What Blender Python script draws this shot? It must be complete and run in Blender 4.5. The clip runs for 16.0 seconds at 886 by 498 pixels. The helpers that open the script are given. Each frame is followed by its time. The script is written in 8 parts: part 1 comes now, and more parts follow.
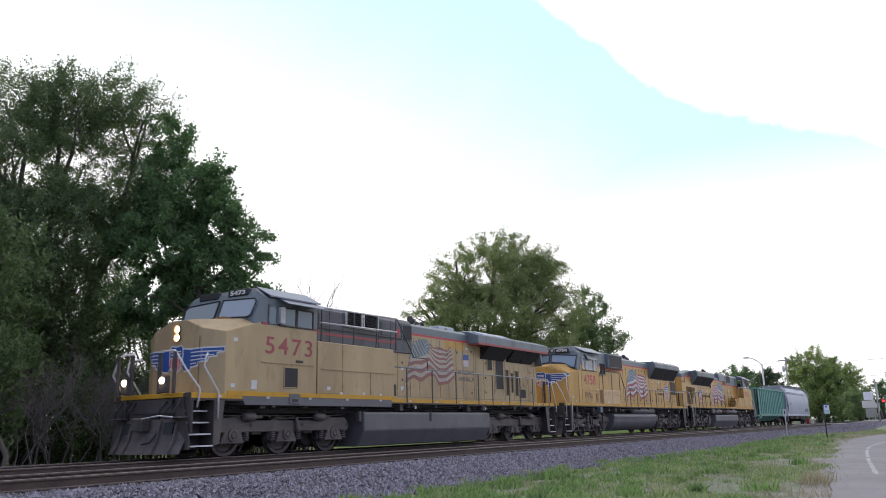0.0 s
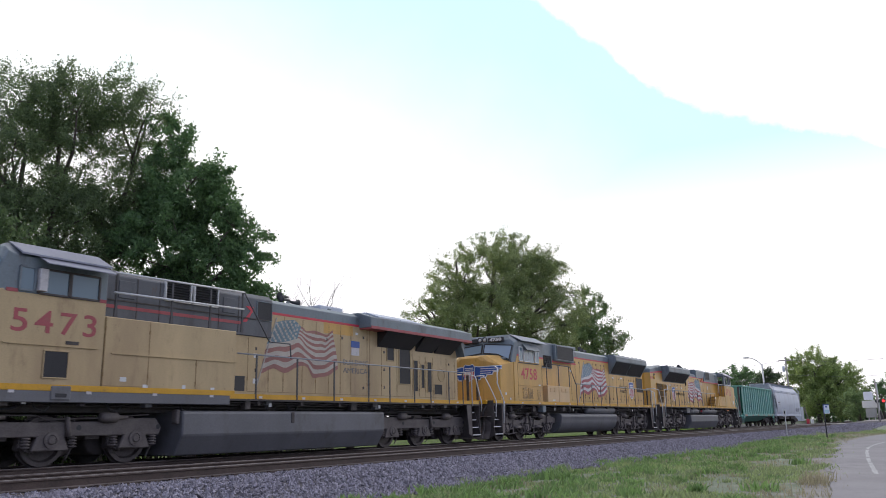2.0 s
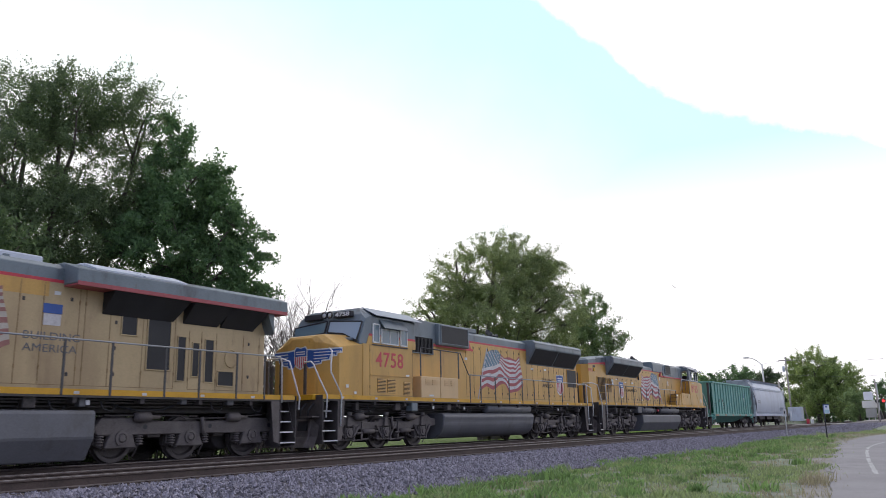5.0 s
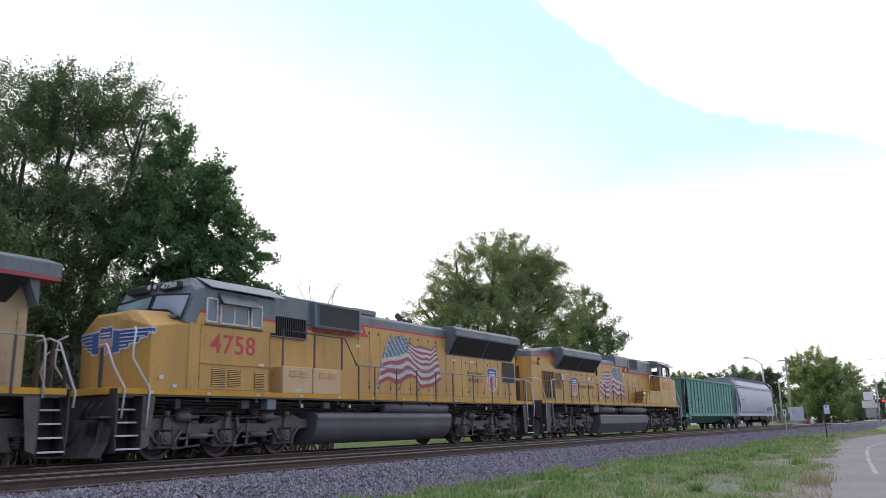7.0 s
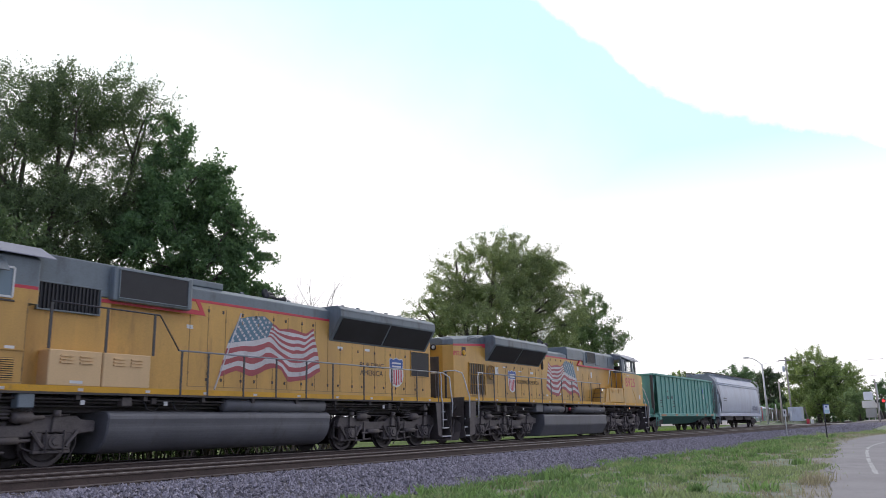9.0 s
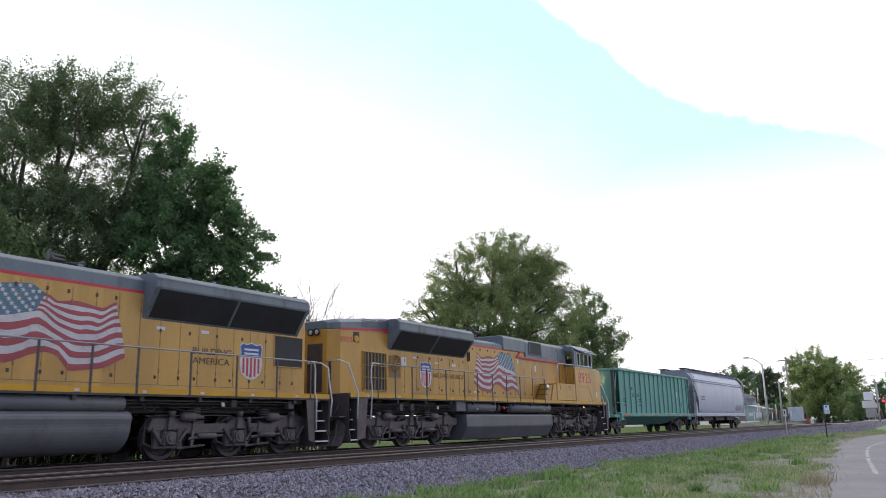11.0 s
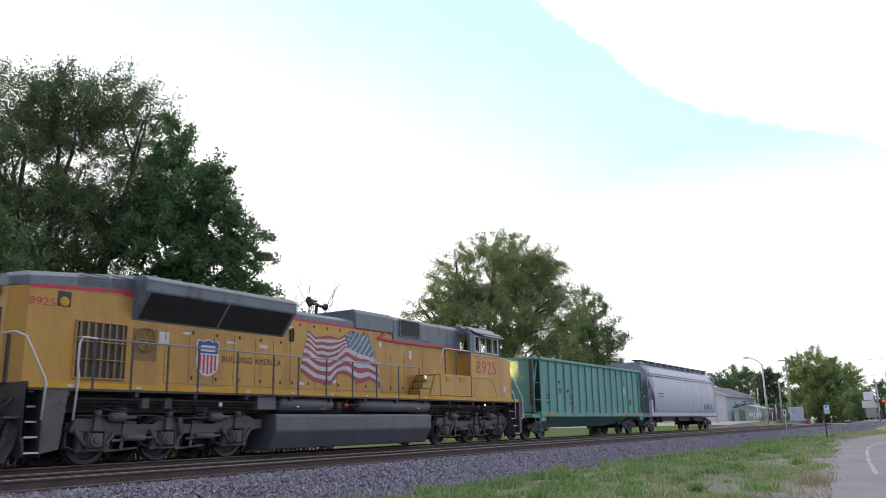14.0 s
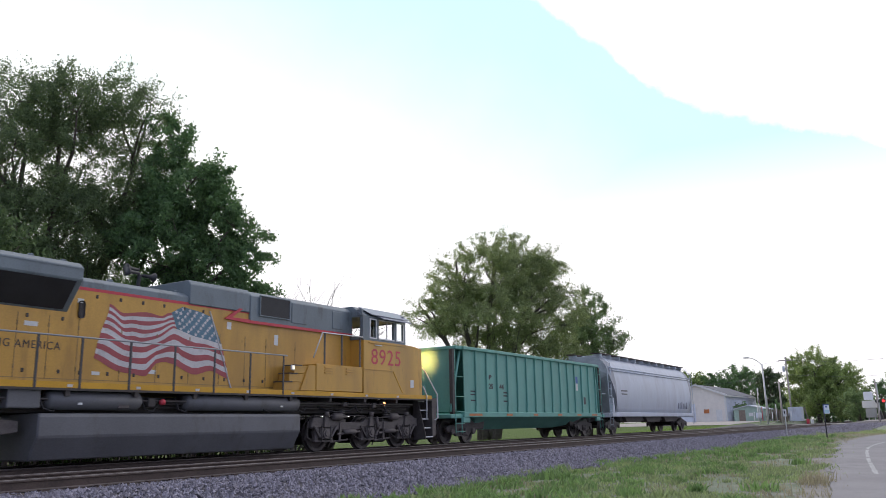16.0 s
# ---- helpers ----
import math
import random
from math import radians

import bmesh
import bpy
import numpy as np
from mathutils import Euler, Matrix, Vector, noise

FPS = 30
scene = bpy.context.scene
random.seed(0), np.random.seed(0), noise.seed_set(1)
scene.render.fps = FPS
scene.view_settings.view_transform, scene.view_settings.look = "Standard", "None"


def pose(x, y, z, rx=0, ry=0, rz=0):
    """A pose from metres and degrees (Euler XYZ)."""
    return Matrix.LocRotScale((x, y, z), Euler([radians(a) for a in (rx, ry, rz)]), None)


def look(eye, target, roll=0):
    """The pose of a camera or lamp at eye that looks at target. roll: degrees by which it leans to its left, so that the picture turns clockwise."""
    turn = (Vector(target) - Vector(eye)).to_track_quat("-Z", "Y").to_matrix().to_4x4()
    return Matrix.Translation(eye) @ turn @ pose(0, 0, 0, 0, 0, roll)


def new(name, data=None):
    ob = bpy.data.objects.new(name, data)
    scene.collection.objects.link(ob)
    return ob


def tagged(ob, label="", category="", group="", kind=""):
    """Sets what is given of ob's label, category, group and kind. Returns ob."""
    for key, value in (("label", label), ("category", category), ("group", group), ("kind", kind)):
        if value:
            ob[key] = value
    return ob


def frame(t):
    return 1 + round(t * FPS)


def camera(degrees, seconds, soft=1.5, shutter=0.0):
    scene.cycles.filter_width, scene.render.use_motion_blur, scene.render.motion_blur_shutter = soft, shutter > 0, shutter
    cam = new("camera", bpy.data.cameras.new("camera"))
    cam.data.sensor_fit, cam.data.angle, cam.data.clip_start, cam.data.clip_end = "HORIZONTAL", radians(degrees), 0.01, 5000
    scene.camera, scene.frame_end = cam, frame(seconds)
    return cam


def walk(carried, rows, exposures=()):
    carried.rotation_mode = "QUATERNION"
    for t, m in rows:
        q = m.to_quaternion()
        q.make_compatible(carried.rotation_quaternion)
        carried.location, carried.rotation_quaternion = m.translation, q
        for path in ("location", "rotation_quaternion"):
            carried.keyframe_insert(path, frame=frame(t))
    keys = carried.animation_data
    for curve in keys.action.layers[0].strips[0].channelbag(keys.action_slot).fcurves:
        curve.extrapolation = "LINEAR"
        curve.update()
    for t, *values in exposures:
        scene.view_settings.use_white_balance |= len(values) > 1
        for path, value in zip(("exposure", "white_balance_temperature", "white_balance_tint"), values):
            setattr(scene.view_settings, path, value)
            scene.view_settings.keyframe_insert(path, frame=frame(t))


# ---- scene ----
# The camera stands still beside the line, at rail level, looking up along the track.
TRACK_Y = 17.2          # centre line of the track that carries the train
NEAR_Y = 13.0           # centre line of the empty track
cam = camera(58.82, 16.0, soft=0.55, shutter=0.3)
EYE = (0.0, 0.0, 0.65)
VIEW = look(EYE, (24.776, 15.570, 7.266), -1.28)
walk(cam, [(0.0, VIEW), (16.0, VIEW)])
scene.view_settings.exposure = 0.0


def travelled(t):
    """Metres that the train has gone towards -x, counted from the eighth second."""
    u = t / 8 - 1
    return 27.653 * u - 0.1831 * u ** 2 + 0.0470 * u ** 3 - 0.0794 * u ** 4


# ---- world and sun ----
SUN_EL, SUN_AZ = radians(11), radians(28)   # elevation; azimuth measured from +y towards +x
world = bpy.data.worlds.new("sky")
scene.world = world
world.use_nodes = True


class Net:
    """Short names for building node trees."""

    def __init__(self, tree):
        self.t = tree
        self.t.nodes.clear()

    def n(self, kind, inputs=None):
        nd = self.t.nodes.new(kind)
        self.put(nd, inputs or {})
        return nd

    def put(self, nd, inputs):
        for k, v in inputs.items():
            if isinstance(v, bpy.types.NodeSocket):
                self.t.links.new(v, nd.inputs[k])
            else:
                nd.inputs[k].default_value = v

    def math(self, op, a, b=0.0, clamp=False):
        nd = self.n("ShaderNodeMath", {0: a, 1: b})
        nd.operation, nd.use_clamp = op, clamp
        return nd.outputs[0]

    def ramp(self, fac, lo, hi, a=0.0, b=1.0):
        nd = self.n("ShaderNodeMapRange", {0: fac, 1: lo, 2: hi, 3: a, 4: b})
        nd.interpolation_type = "SMOOTHSTEP"
        return nd.outputs[0]

    def mix(self, fac, a, b, mode="MIX"):
        nd = self.n("ShaderNodeMix")
        nd.data_type, nd.blend_type = "RGBA", mode
        self.put(nd, {0: fac, 6: a, 7: b})
        return nd.outputs[2]

    def noise(self, vec, scale, detail=3.0, rough=0.55):
        return self.n("ShaderNodeTexNoise", {"Vector": vec, "Scale": scale, "Detail": detail, "Roughness": rough}).outputs[0]


def build_sky():
    k = Net(world.node_tree)
    way = k.n("ShaderNodeTexCoord").outputs["Generated"]
    tex = k.n("ShaderNodeTexSky")
    tex.sky_type, tex.sun_disc, tex.sun_elevation, tex.sun_rotation = "NISHITA", False, SUN_EL, SUN_AZ
    tex.air_density, tex.dust_density, tex.ozone_density = 1.2, 2.0, 1.5
    sky = tex.outputs[0]
    blue = k.mix(1.0, sky, (0.15, 0.15, 0.15, 1), "MULTIPLY")
    blue = k.mix(0.86, blue, (0.72, 1.07, 1.13, 1))         # bright haze in the clear patch
    dot = k.n("ShaderNodeVectorMath", {0: way, 1: (0.225, 0.598, -0.769)})
    dot.operation = "DOT_PRODUCT"
    cut = dot.outputs["Value"]
    high = k.n("ShaderNodeSeparateXYZ", {0: way}).outputs[2]
    puff = k.noise(way, 6.0, 7.0, 0.62)
    east = k.n("ShaderNodeSeparateXYZ", {0: way}).outputs[1]
    bulge = k.math("MULTIPLY", k.ramp(east, 0.36, 0.25), k.ramp(east, -0.02, 0.26))   # the bank swells down in its middle
    cut = k.math("SUBTRACT", cut, k.math("MULTIPLY", bulge, 0.04))
    cut = k.math("ADD", cut, k.math("MULTIPLY", k.math("SUBTRACT", puff, 0.5), 0.05))
    cut = k.math("ADD", cut, k.math("MULTIPLY", k.math("SUBTRACT", k.noise(way, 22.0, 5.0, 0.6), 0.5), 0.022))
    deck = k.ramp(cut, 0.012, -0.002)                        # edge of the cloud bank
    veil = k.ramp(cut, 0.06, 0.36)                          # thin veil that thickens away from the bank
    low = k.ramp(high, 0.36, 0.20)                          # haze towards the horizon
    wisps = k.math("MULTIPLY", k.noise(way, 3.0, 5.0), 0.25)
    thick = k.math("MAXIMUM", deck, k.math("MAXIMUM", k.math("ADD", k.math("MULTIPLY", veil, 0.85), wisps), low), True)
    glowing = k.n("ShaderNodeVectorMath", {0: way, 1: (math.sin(SUN_AZ + 0.5), math.cos(SUN_AZ + 0.5), 0.25)})
    glowing.operation = "DOT_PRODUCT"
    toward = k.ramp(glowing.outputs["Value"], -0.35, 0.6)   # the evening sky is bright on the sun's side only
    cloud = k.mix(toward, (0.452, 0.515, 0.775, 1), (1.22, 1.19, 1.23, 1))
    cloud = k.mix(1.0, cloud, k.mix(k.noise(way, 2.5, 4.0), (0.94, 0.94, 0.94, 1), (1.08, 1.08, 1.08, 1)), "MULTIPLY")
    back = k.n("ShaderNodeBackground", {0: k.mix(thick, blue, cloud), 1: 1.0})
    k.n("ShaderNodeOutputWorld", {0: back.outputs[0]})


build_sky()
sun_data = bpy.data.lights.new("sun", "SUN")
sun_data.energy, sun_data.angle, sun_data.color = 1.3, radians(18), (1.0, 0.88, 0.74)
sun = new("sun", sun_data)
sun.matrix_basis = look((0, 0, 60), (-math.sin(SUN_AZ), -math.cos(SUN_AZ), 60 - math.tan(SUN_EL)))


# ---- materials ----
def paint(name, base, rough=0.5, metal=0.0, spread=0.25, scale=1.5, grain=30.0, bump=0.0, dirt=None, dirt_amount=0.0,
          streak=1.0, island=0.0, each=0.0, rust=0.0, stain=0.0):
    """A surface with a broad and a fine variation, stains of a second colour, and relief. streak above 1 draws stains out downwards."""
    m = bpy.data.materials.new(name)
    m.use_nodes = True
    k = Net(m.node_tree)
    place = k.n("ShaderNodeTexCoord").outputs["Object"]
    tall = k.n("ShaderNodeMapping", {0: place, 3: (1, 1, 1 / streak)}).outputs[0]
    broad = k.noise(tall, scale, 5.0, 0.6)
    fine = k.noise(place, grain, 3.0, 0.6)
    lo = [c * (1 - spread) for c in base] + [1]
    hi = [min(1, c * (1 + spread)) for c in base] + [1]
    tone = k.math("ADD", k.math("MULTIPLY", broad, 0.6), k.math("MULTIPLY", fine, 0.4))
    col = k.mix(k.ramp(tone, 0.3, 0.7), lo, hi)
    if dirt:
        spots = k.ramp(k.noise(tall, scale * 2.3, 8.0, 0.7), 0.62 - 0.3 * dirt_amount, 0.78 - 0.12 * dirt_amount, 0.0, min(1.0, 0.35 + dirt_amount))
        col = k.mix(spots, col, (*dirt, 1))
    if stain:
        soil = k.ramp(k.noise(tall, 0.75, 4.0, 0.55), 0.42, 0.72, 0.0, stain)
        col = k.mix(soil, col, (*dirt, 1))
    if rust:
        chips = k.ramp(k.noise(tall, scale * 7.0, 9.0, 0.75), 0.60, 0.70, 0.0, rust)
        col = k.mix(chips, col, (0.13, 0.075, 0.04, 1))
    if island:
        rnd = k.n("ShaderNodeNewGeometry").outputs["Random Per Island"]
        col = k.mix(1.0, col, k.mix(rnd, [1 - island] * 3 + [1], [1 + island] * 3 + [1]), "MULTIPLY")
    if each:
        rnd = k.n("ShaderNodeObjectInfo").outputs["Random"]
        col = k.mix(1.0, col, k.mix(rnd, [1 - each] * 3 + [1], [1 + each] * 3 + [1]), "MULTIPLY")
    ro = k.math("ADD", rough - 0.08, k.math("MULTIPLY", broad, 0.16), True)
    bs = k.n("ShaderNodeBsdfPrincipled", {"Base Color": col, "Roughness": ro, "Metallic": metal})
    if bump:
        bp = k.n("ShaderNodeBump", {"Height": fine, "Strength": min(1.0, bump), "Distance": 0.01})
        k.t.links.new(bp.outputs[0], bs.inputs["Normal"])
    k.n("ShaderNodeOutputMaterial", {0: bs.outputs[0]})
    return m


def glow(name, colour, strength):
    m = bpy.data.materials.new(name)
    m.use_nodes = True
    k = Net(m.node_tree)
    em = k.n("ShaderNodeEmission", {0: (*colour, 1), 1: strength})
    k.n("ShaderNodeOutputMaterial", {0: em.outputs[0]})
    return m


def leaf(name, base, island=0.6):
    """Leaves: diffuse with light coming through."""
    m = bpy.data.materials.new(name)
    m.use_nodes = True
    k = Net(m.node_tree)
    place = k.n("ShaderNodeTexCoord").outputs["Object"]
    rnd = k.n("ShaderNodeNewGeometry").outputs["Random Per Island"]
    tone = k.math("ADD", k.math("MULTIPLY", rnd, 0.6), k.math("MULTIPLY", k.noise(place, 0.5, 3.0), 0.5))
    col = k.mix(tone, [c * (1 - island) for c in base] + [1], [c * (1 + island) for c in base[:2]] + [base[2], 1])
    bs = k.n("ShaderNodeBsdfPrincipled", {"Base Color": col, "Roughness": 0.55, "Specular IOR Level": 0.3})
    tr = k.n("ShaderNodeBsdfTranslucent", {0: col})
    mx = k.n("ShaderNodeMixShader", {0: 0.42, 1: bs.outputs[0], 2: tr.outputs[0]})
    k.n("ShaderNodeOutputMaterial", {0: mx.outputs[0]})
    return m


GRIME = (0.055, 0.045, 0.035)
M = {
    "tan": paint("faded_yellow_paint", (0.56, 0.42, 0.225), 0.5, spread=0.12, scale=0.9, dirt=(0.33, 0.225, 0.125), dirt_amount=0.36, streak=3, rust=0.5, stain=0.6),
    "yellow": paint("yellow_paint", (0.68, 0.395, 0.10), 0.42, spread=0.12, scale=0.9, dirt=(0.40, 0.23, 0.07), dirt_amount=0.34, streak=4, rust=0.45, stain=0.5),
    "gold": paint("deep_yellow_paint", (0.63, 0.35, 0.065), 0.36, spread=0.12, scale=0.9, dirt=(0.33, 0.18, 0.045), dirt_amount=0.32, streak=4, rust=0.35, stain=0.5),
    "pale": paint("pale_yellow_paint", (0.72, 0.50, 0.26), 0.5, spread=0.08, scale=1.2, dirt=(0.35, 0.25, 0.12), dirt_amount=0.15, streak=3),
    "stripe": paint("yellow_stripe_paint", (0.68, 0.36, 0.02), 0.45, spread=0.12, dirt=(0.25, 0.15, 0.05), dirt_amount=0.2),
    "soot": paint("sooty_grey_paint", (0.115, 0.122, 0.134), 0.5, spread=0.2, scale=0.8, dirt=(0.06, 0.058, 0.06), dirt_amount=0.45, streak=4, rust=0.6),
    "grey": paint("grey_paint", (0.178, 0.216, 0.236), 0.42, spread=0.16, scale=0.8, dirt=(0.075, 0.075, 0.085), dirt_amount=0.42, streak=3, rust=0.5),
    "tank": paint("tank_grey_paint", (0.155, 0.156, 0.163), 0.5, spread=0.18, scale=0.7, dirt=(0.10, 0.09, 0.08), dirt_amount=0.42, streak=2, rust=0.2),
    "red": paint("red_paint", (0.60, 0.052, 0.075), 0.45, spread=0.12, dirt=(0.25, 0.08, 0.06), dirt_amount=0.15),
    "fred": paint("faded_red_paint", (0.40, 0.085, 0.095), 0.5, spread=0.18, dirt=(0.3, 0.16, 0.12), dirt_amount=0.2),
    "white": paint("white_paint", (0.72, 0.72, 0.70), 0.45, spread=0.08),
    "fwhite": paint("worn_white_paint", (0.64, 0.61, 0.60), 0.5, spread=0.15, dirt=(0.36, 0.33, 0.31), dirt_amount=0.3),
    "blue": paint("blue_paint", (0.035, 0.10, 0.36), 0.45, spread=0.12),
    "fblue": paint("faded_blue_paint", (0.105, 0.20, 0.265), 0.5, spread=0.25),
    "black": paint("black_paint", (0.034, 0.034, 0.037), 0.5, spread=0.3),
    "mesh": paint("black_radiator_screen", (0.028, 0.028, 0.031), 0.6, spread=0.3, grain=80, bump=0.3),
    "under": paint("grimy_underframe", (0.082, 0.071, 0.065), 0.7, spread=0.35, scale=2.5, bump=0.3, dirt=(0.10, 0.088, 0.078), dirt_amount=0.3),
    "seam": paint("grimy_door_seam", (0.30, 0.195, 0.085), 0.7, spread=0.3),
    "truck": paint("grimy_truck_casting", (0.135, 0.116, 0.106), 0.65, spread=0.3, scale=2.5, bump=0.3, dirt=(0.065, 0.056, 0.05), dirt_amount=0.35),
    "wheel": paint("wheel_steel", (0.095, 0.082, 0.076), 0.55, 0.3, spread=0.3, scale=4),
    "steel": paint("handrail_white_paint", (0.74, 0.74, 0.72), 0.4, spread=0.12),
    "post": paint("handrail_grey_paint", (0.072, 0.07, 0.073), 0.5, spread=0.15),
    "rail": paint("rusty_rail_side", (0.088, 0.062, 0.05), 0.7, spread=0.3, scale=3, bump=0.3, dirt=(0.05, 0.038, 0.032), dirt_amount=0.4),
    "head": paint("worn_rail_head", (0.25, 0.23, 0.225), 0.5, 0.9, spread=0.1, scale=3),
    "tie": paint("creosoted_tie_wood", (0.07, 0.055, 0.045), 0.8, spread=0.35, scale=4, grain=60, bump=0.5, each=0.3),
    "stone": paint("ballast_stone", (0.25, 0.235, 0.265), 0.85, spread=0.25, scale=14, grain=60, bump=0.5, island=0.55),
    "bed": paint("ballast_bed", (0.11, 0.10, 0.105), 0.9, spread=0.4, scale=9, grain=45, bump=0.8),
    "wred": paint("weathered_red_paint", (0.33, 0.15, 0.125), 0.55, spread=0.2, dirt=(0.4, 0.28, 0.18), dirt_amount=0.3),
    "wwhite": paint("weathered_white_paint", (0.50, 0.45, 0.38), 0.55, spread=0.15, dirt=(0.42, 0.33, 0.22), dirt_amount=0.3),
    "wblue": paint("weathered_blue_paint", (0.145, 0.225, 0.265), 0.55, spread=0.25, dirt=(0.25, 0.24, 0.2), dirt_amount=0.2),
    # dust colour, lightened to draw the sky's highlight along the rail foot
    "foot": paint("highlit_dusty_rail_foot", (0.145, 0.118, 0.102), 0.7, spread=0.2, scale=3),
    "fouled": paint("fouled_brown_ballast", (0.078, 0.061, 0.053), 0.9, spread=0.35, scale=5, grain=35, bump=0.8),
    "green": paint("green_hopper_paint", (0.16, 0.405, 0.335), 0.55, spread=0.15, scale=0.8, dirt=(0.12, 0.27, 0.21), dirt_amount=0.32, streak=4, rust=0.25, stain=0.4),
    "hgrey": paint("pale_grey_hopper_paint", (0.60, 0.64, 0.70), 0.5, spread=0.10, scale=0.7, dirt=(0.42, 0.42, 0.44), dirt_amount=0.32, streak=3, stain=0.4, rust=0.15),
    "asphalt": paint("worn_pale_asphalt", (0.29, 0.275, 0.275), 0.85, spread=0.15, scale=0.6, grain=90, bump=0.4, dirt=(0.20, 0.19, 0.19), dirt_amount=0.3),
    "shoulder": paint("dirt_shoulder", (0.29, 0.27, 0.245), 0.95, spread=0.2, scale=1.5, grain=40, bump=0.6, dirt=(0.17, 0.18, 0.12), dirt_amount=0.4),
    "gravel": paint("pale_gravel", (0.38, 0.345, 0.32), 0.9, spread=0.2, scale=2, grain=50, bump=0.5),
    "bark": paint("bark", (0.125, 0.105, 0.088), 0.9, spread=0.35, scale=5, grain=30, bump=0.8),
    "glass": None,
}


def glass_dark(name, base=(0.15, 0.22, 0.26)):
    m = bpy.data.materials.new(name)
    m.use_nodes = True
    k = Net(m.node_tree)
    bs = k.n("ShaderNodeBsdfPrincipled", {"Base Color": (*base, 1), "Roughness": 0.06, "Specular IOR Level": 0.7})
    k.n("ShaderNodeOutputMaterial", {0: bs.outputs[0]})
    return m


# reflected sky is put into the base colour of both glasses
M["glass"] = glass_dark("cab_glass_sky_tint")
M["windshield"] = glass_dark("windshield_sky_tint", (0.26, 0.345, 0.435))


# ---- builders ----
def thing(name, label, category, at=None, group="", kind=""):
    ob = new(name)
    ob.matrix_basis = at or Matrix()
    return tagged(ob, label, category, group, kind)


def part(name, bm, material, parent, label="", smooth=False):
    """Links a bmesh as one mesh object under a thing or part (or alone, where parent is None)."""
    bmesh.ops.recalc_face_normals(bm, faces=bm.faces)
    me = bpy.data.meshes.new(name)
    bm.to_mesh(me)
    bm.free()
    me.materials.append(M[material] if isinstance(material, str) else material)
    if smooth:
        for p in me.polygons:
            p.use_smooth = True
    ob = new(name, me)
    ob.parent = parent
    return tagged(ob, label) if label else ob


def box(x0, x1, y0, y1, z0, z1, bev=0.0, bm=None):
    b = bm if bm is not None and not bev else bmesh.new()
    vs = [b.verts.new((x, y, z)) for x in (x0, x1) for y in (y0, y1) for z in (z0, z1)]
    for f in ((0, 1, 3, 2), (4, 6, 7, 5), (0, 4, 5, 1), (2, 3, 7, 6), (0, 2, 6, 4), (1, 5, 7, 3)):
        b.faces.new([vs[i] for i in f])
    if bev:
        bmesh.ops.bevel(b, geom=b.edges[:], offset=bev, segments=2 if bev > 0.02 else 1, affect="EDGES", profile=0.5)
    return b if b is bm else join(bm, b)


def join(bm, b):
    """Adds bmesh b to bm, or returns b where there is no bm."""
    if bm is None:
        return b
    me = bpy.data.meshes.new("tmp")
    b.to_mesh(me)
    b.free()
    bm.from_mesh(me)
    bpy.data.meshes.remove(me)
    return bm


def prism(pts, axis, a, b, bev=0.0, bm=None):
    """A closed outline drawn through from a to b along an axis. Outline in (x, z) for axis y, (y, z) for axis x, (x, y) for z."""
    m = bmesh.new()
    put = {"y": lambda p, d: (p[0], d, p[1]), "x": lambda p, d: (d, p[0], p[1]), "z": lambda p, d: (p[0], p[1], d)}[axis]
    r0 = [m.verts.new(put(p, a)) for p in pts]
    r1 = [m.verts.new(put(p, b)) for p in pts]
    m.faces.new(r0)
    m.faces.new(r1[::-1])
    for i in range(len(pts)):
        m.faces.new((r0[i - 1], r0[i], r1[i], r1[i - 1]))
    bmesh.ops.recalc_face_normals(m, faces=m.faces)
    if bev:
        bmesh.ops.bevel(m, geom=m.edges[:], offset=bev, segments=1, affect="EDGES", profile=0.5)
    return join(bm, m)


def tube(path, r, seg=8, bm=None):
    """A round bar along a path of points."""
    m = bmesh.new() if bm is None else bm
    pts = [Vector(p) for p in path]
    rings = []
    for i, p in enumerate(pts):
        d = (pts[min(i + 1, len(pts) - 1)] - pts[max(i - 1, 0)]).normalized()
        s = d.orthogonal().normalized() if i == 0 else (side - d * side.dot(d)).normalized()
        side = s
        t = d.cross(s)
        rr = r[i] if isinstance(r, (list, tuple)) else r
        rings.append([m.verts.new(p + (s * math.cos(a) + t * math.sin(a)) * rr) for a in (2 * math.pi * j / seg for j in range(seg))])
    for a, b in zip(rings, rings[1:]):
        for j in range(seg):
            m.faces.new((a[j - 1], a[j], b[j], b[j - 1]))
    m.faces.new(rings[0][::-1])
    m.faces.new(rings[-1])
    return m


def lathe(profile, axis_pt, axis="y", seg=24, bm=None, cap=True):
    """Turns (along, radius) pairs about an axis through axis_pt."""
    m = bmesh.new() if bm is None else bm
    c = Vector(axis_pt)
    rings = []
    for d, r in profile:
        ring = []
        for j in range(seg):
            a = 2 * math.pi * j / seg
            u, v = r * math.cos(a), r * math.sin(a)
            off = {"y": (u, d, v), "x": (d, u, v), "z": (u, v, d)}[axis]
            ring.append(m.verts.new(c + Vector(off)))
        rings.append(ring)
    for a, b in zip(rings, rings[1:]):
        for j in range(seg):
            m.faces.new((a[j - 1], a[j], b[j], b[j - 1]))
    if cap:
        m.faces.new(rings[0][::-1])
        m.faces.new(rings[-1])
    return m


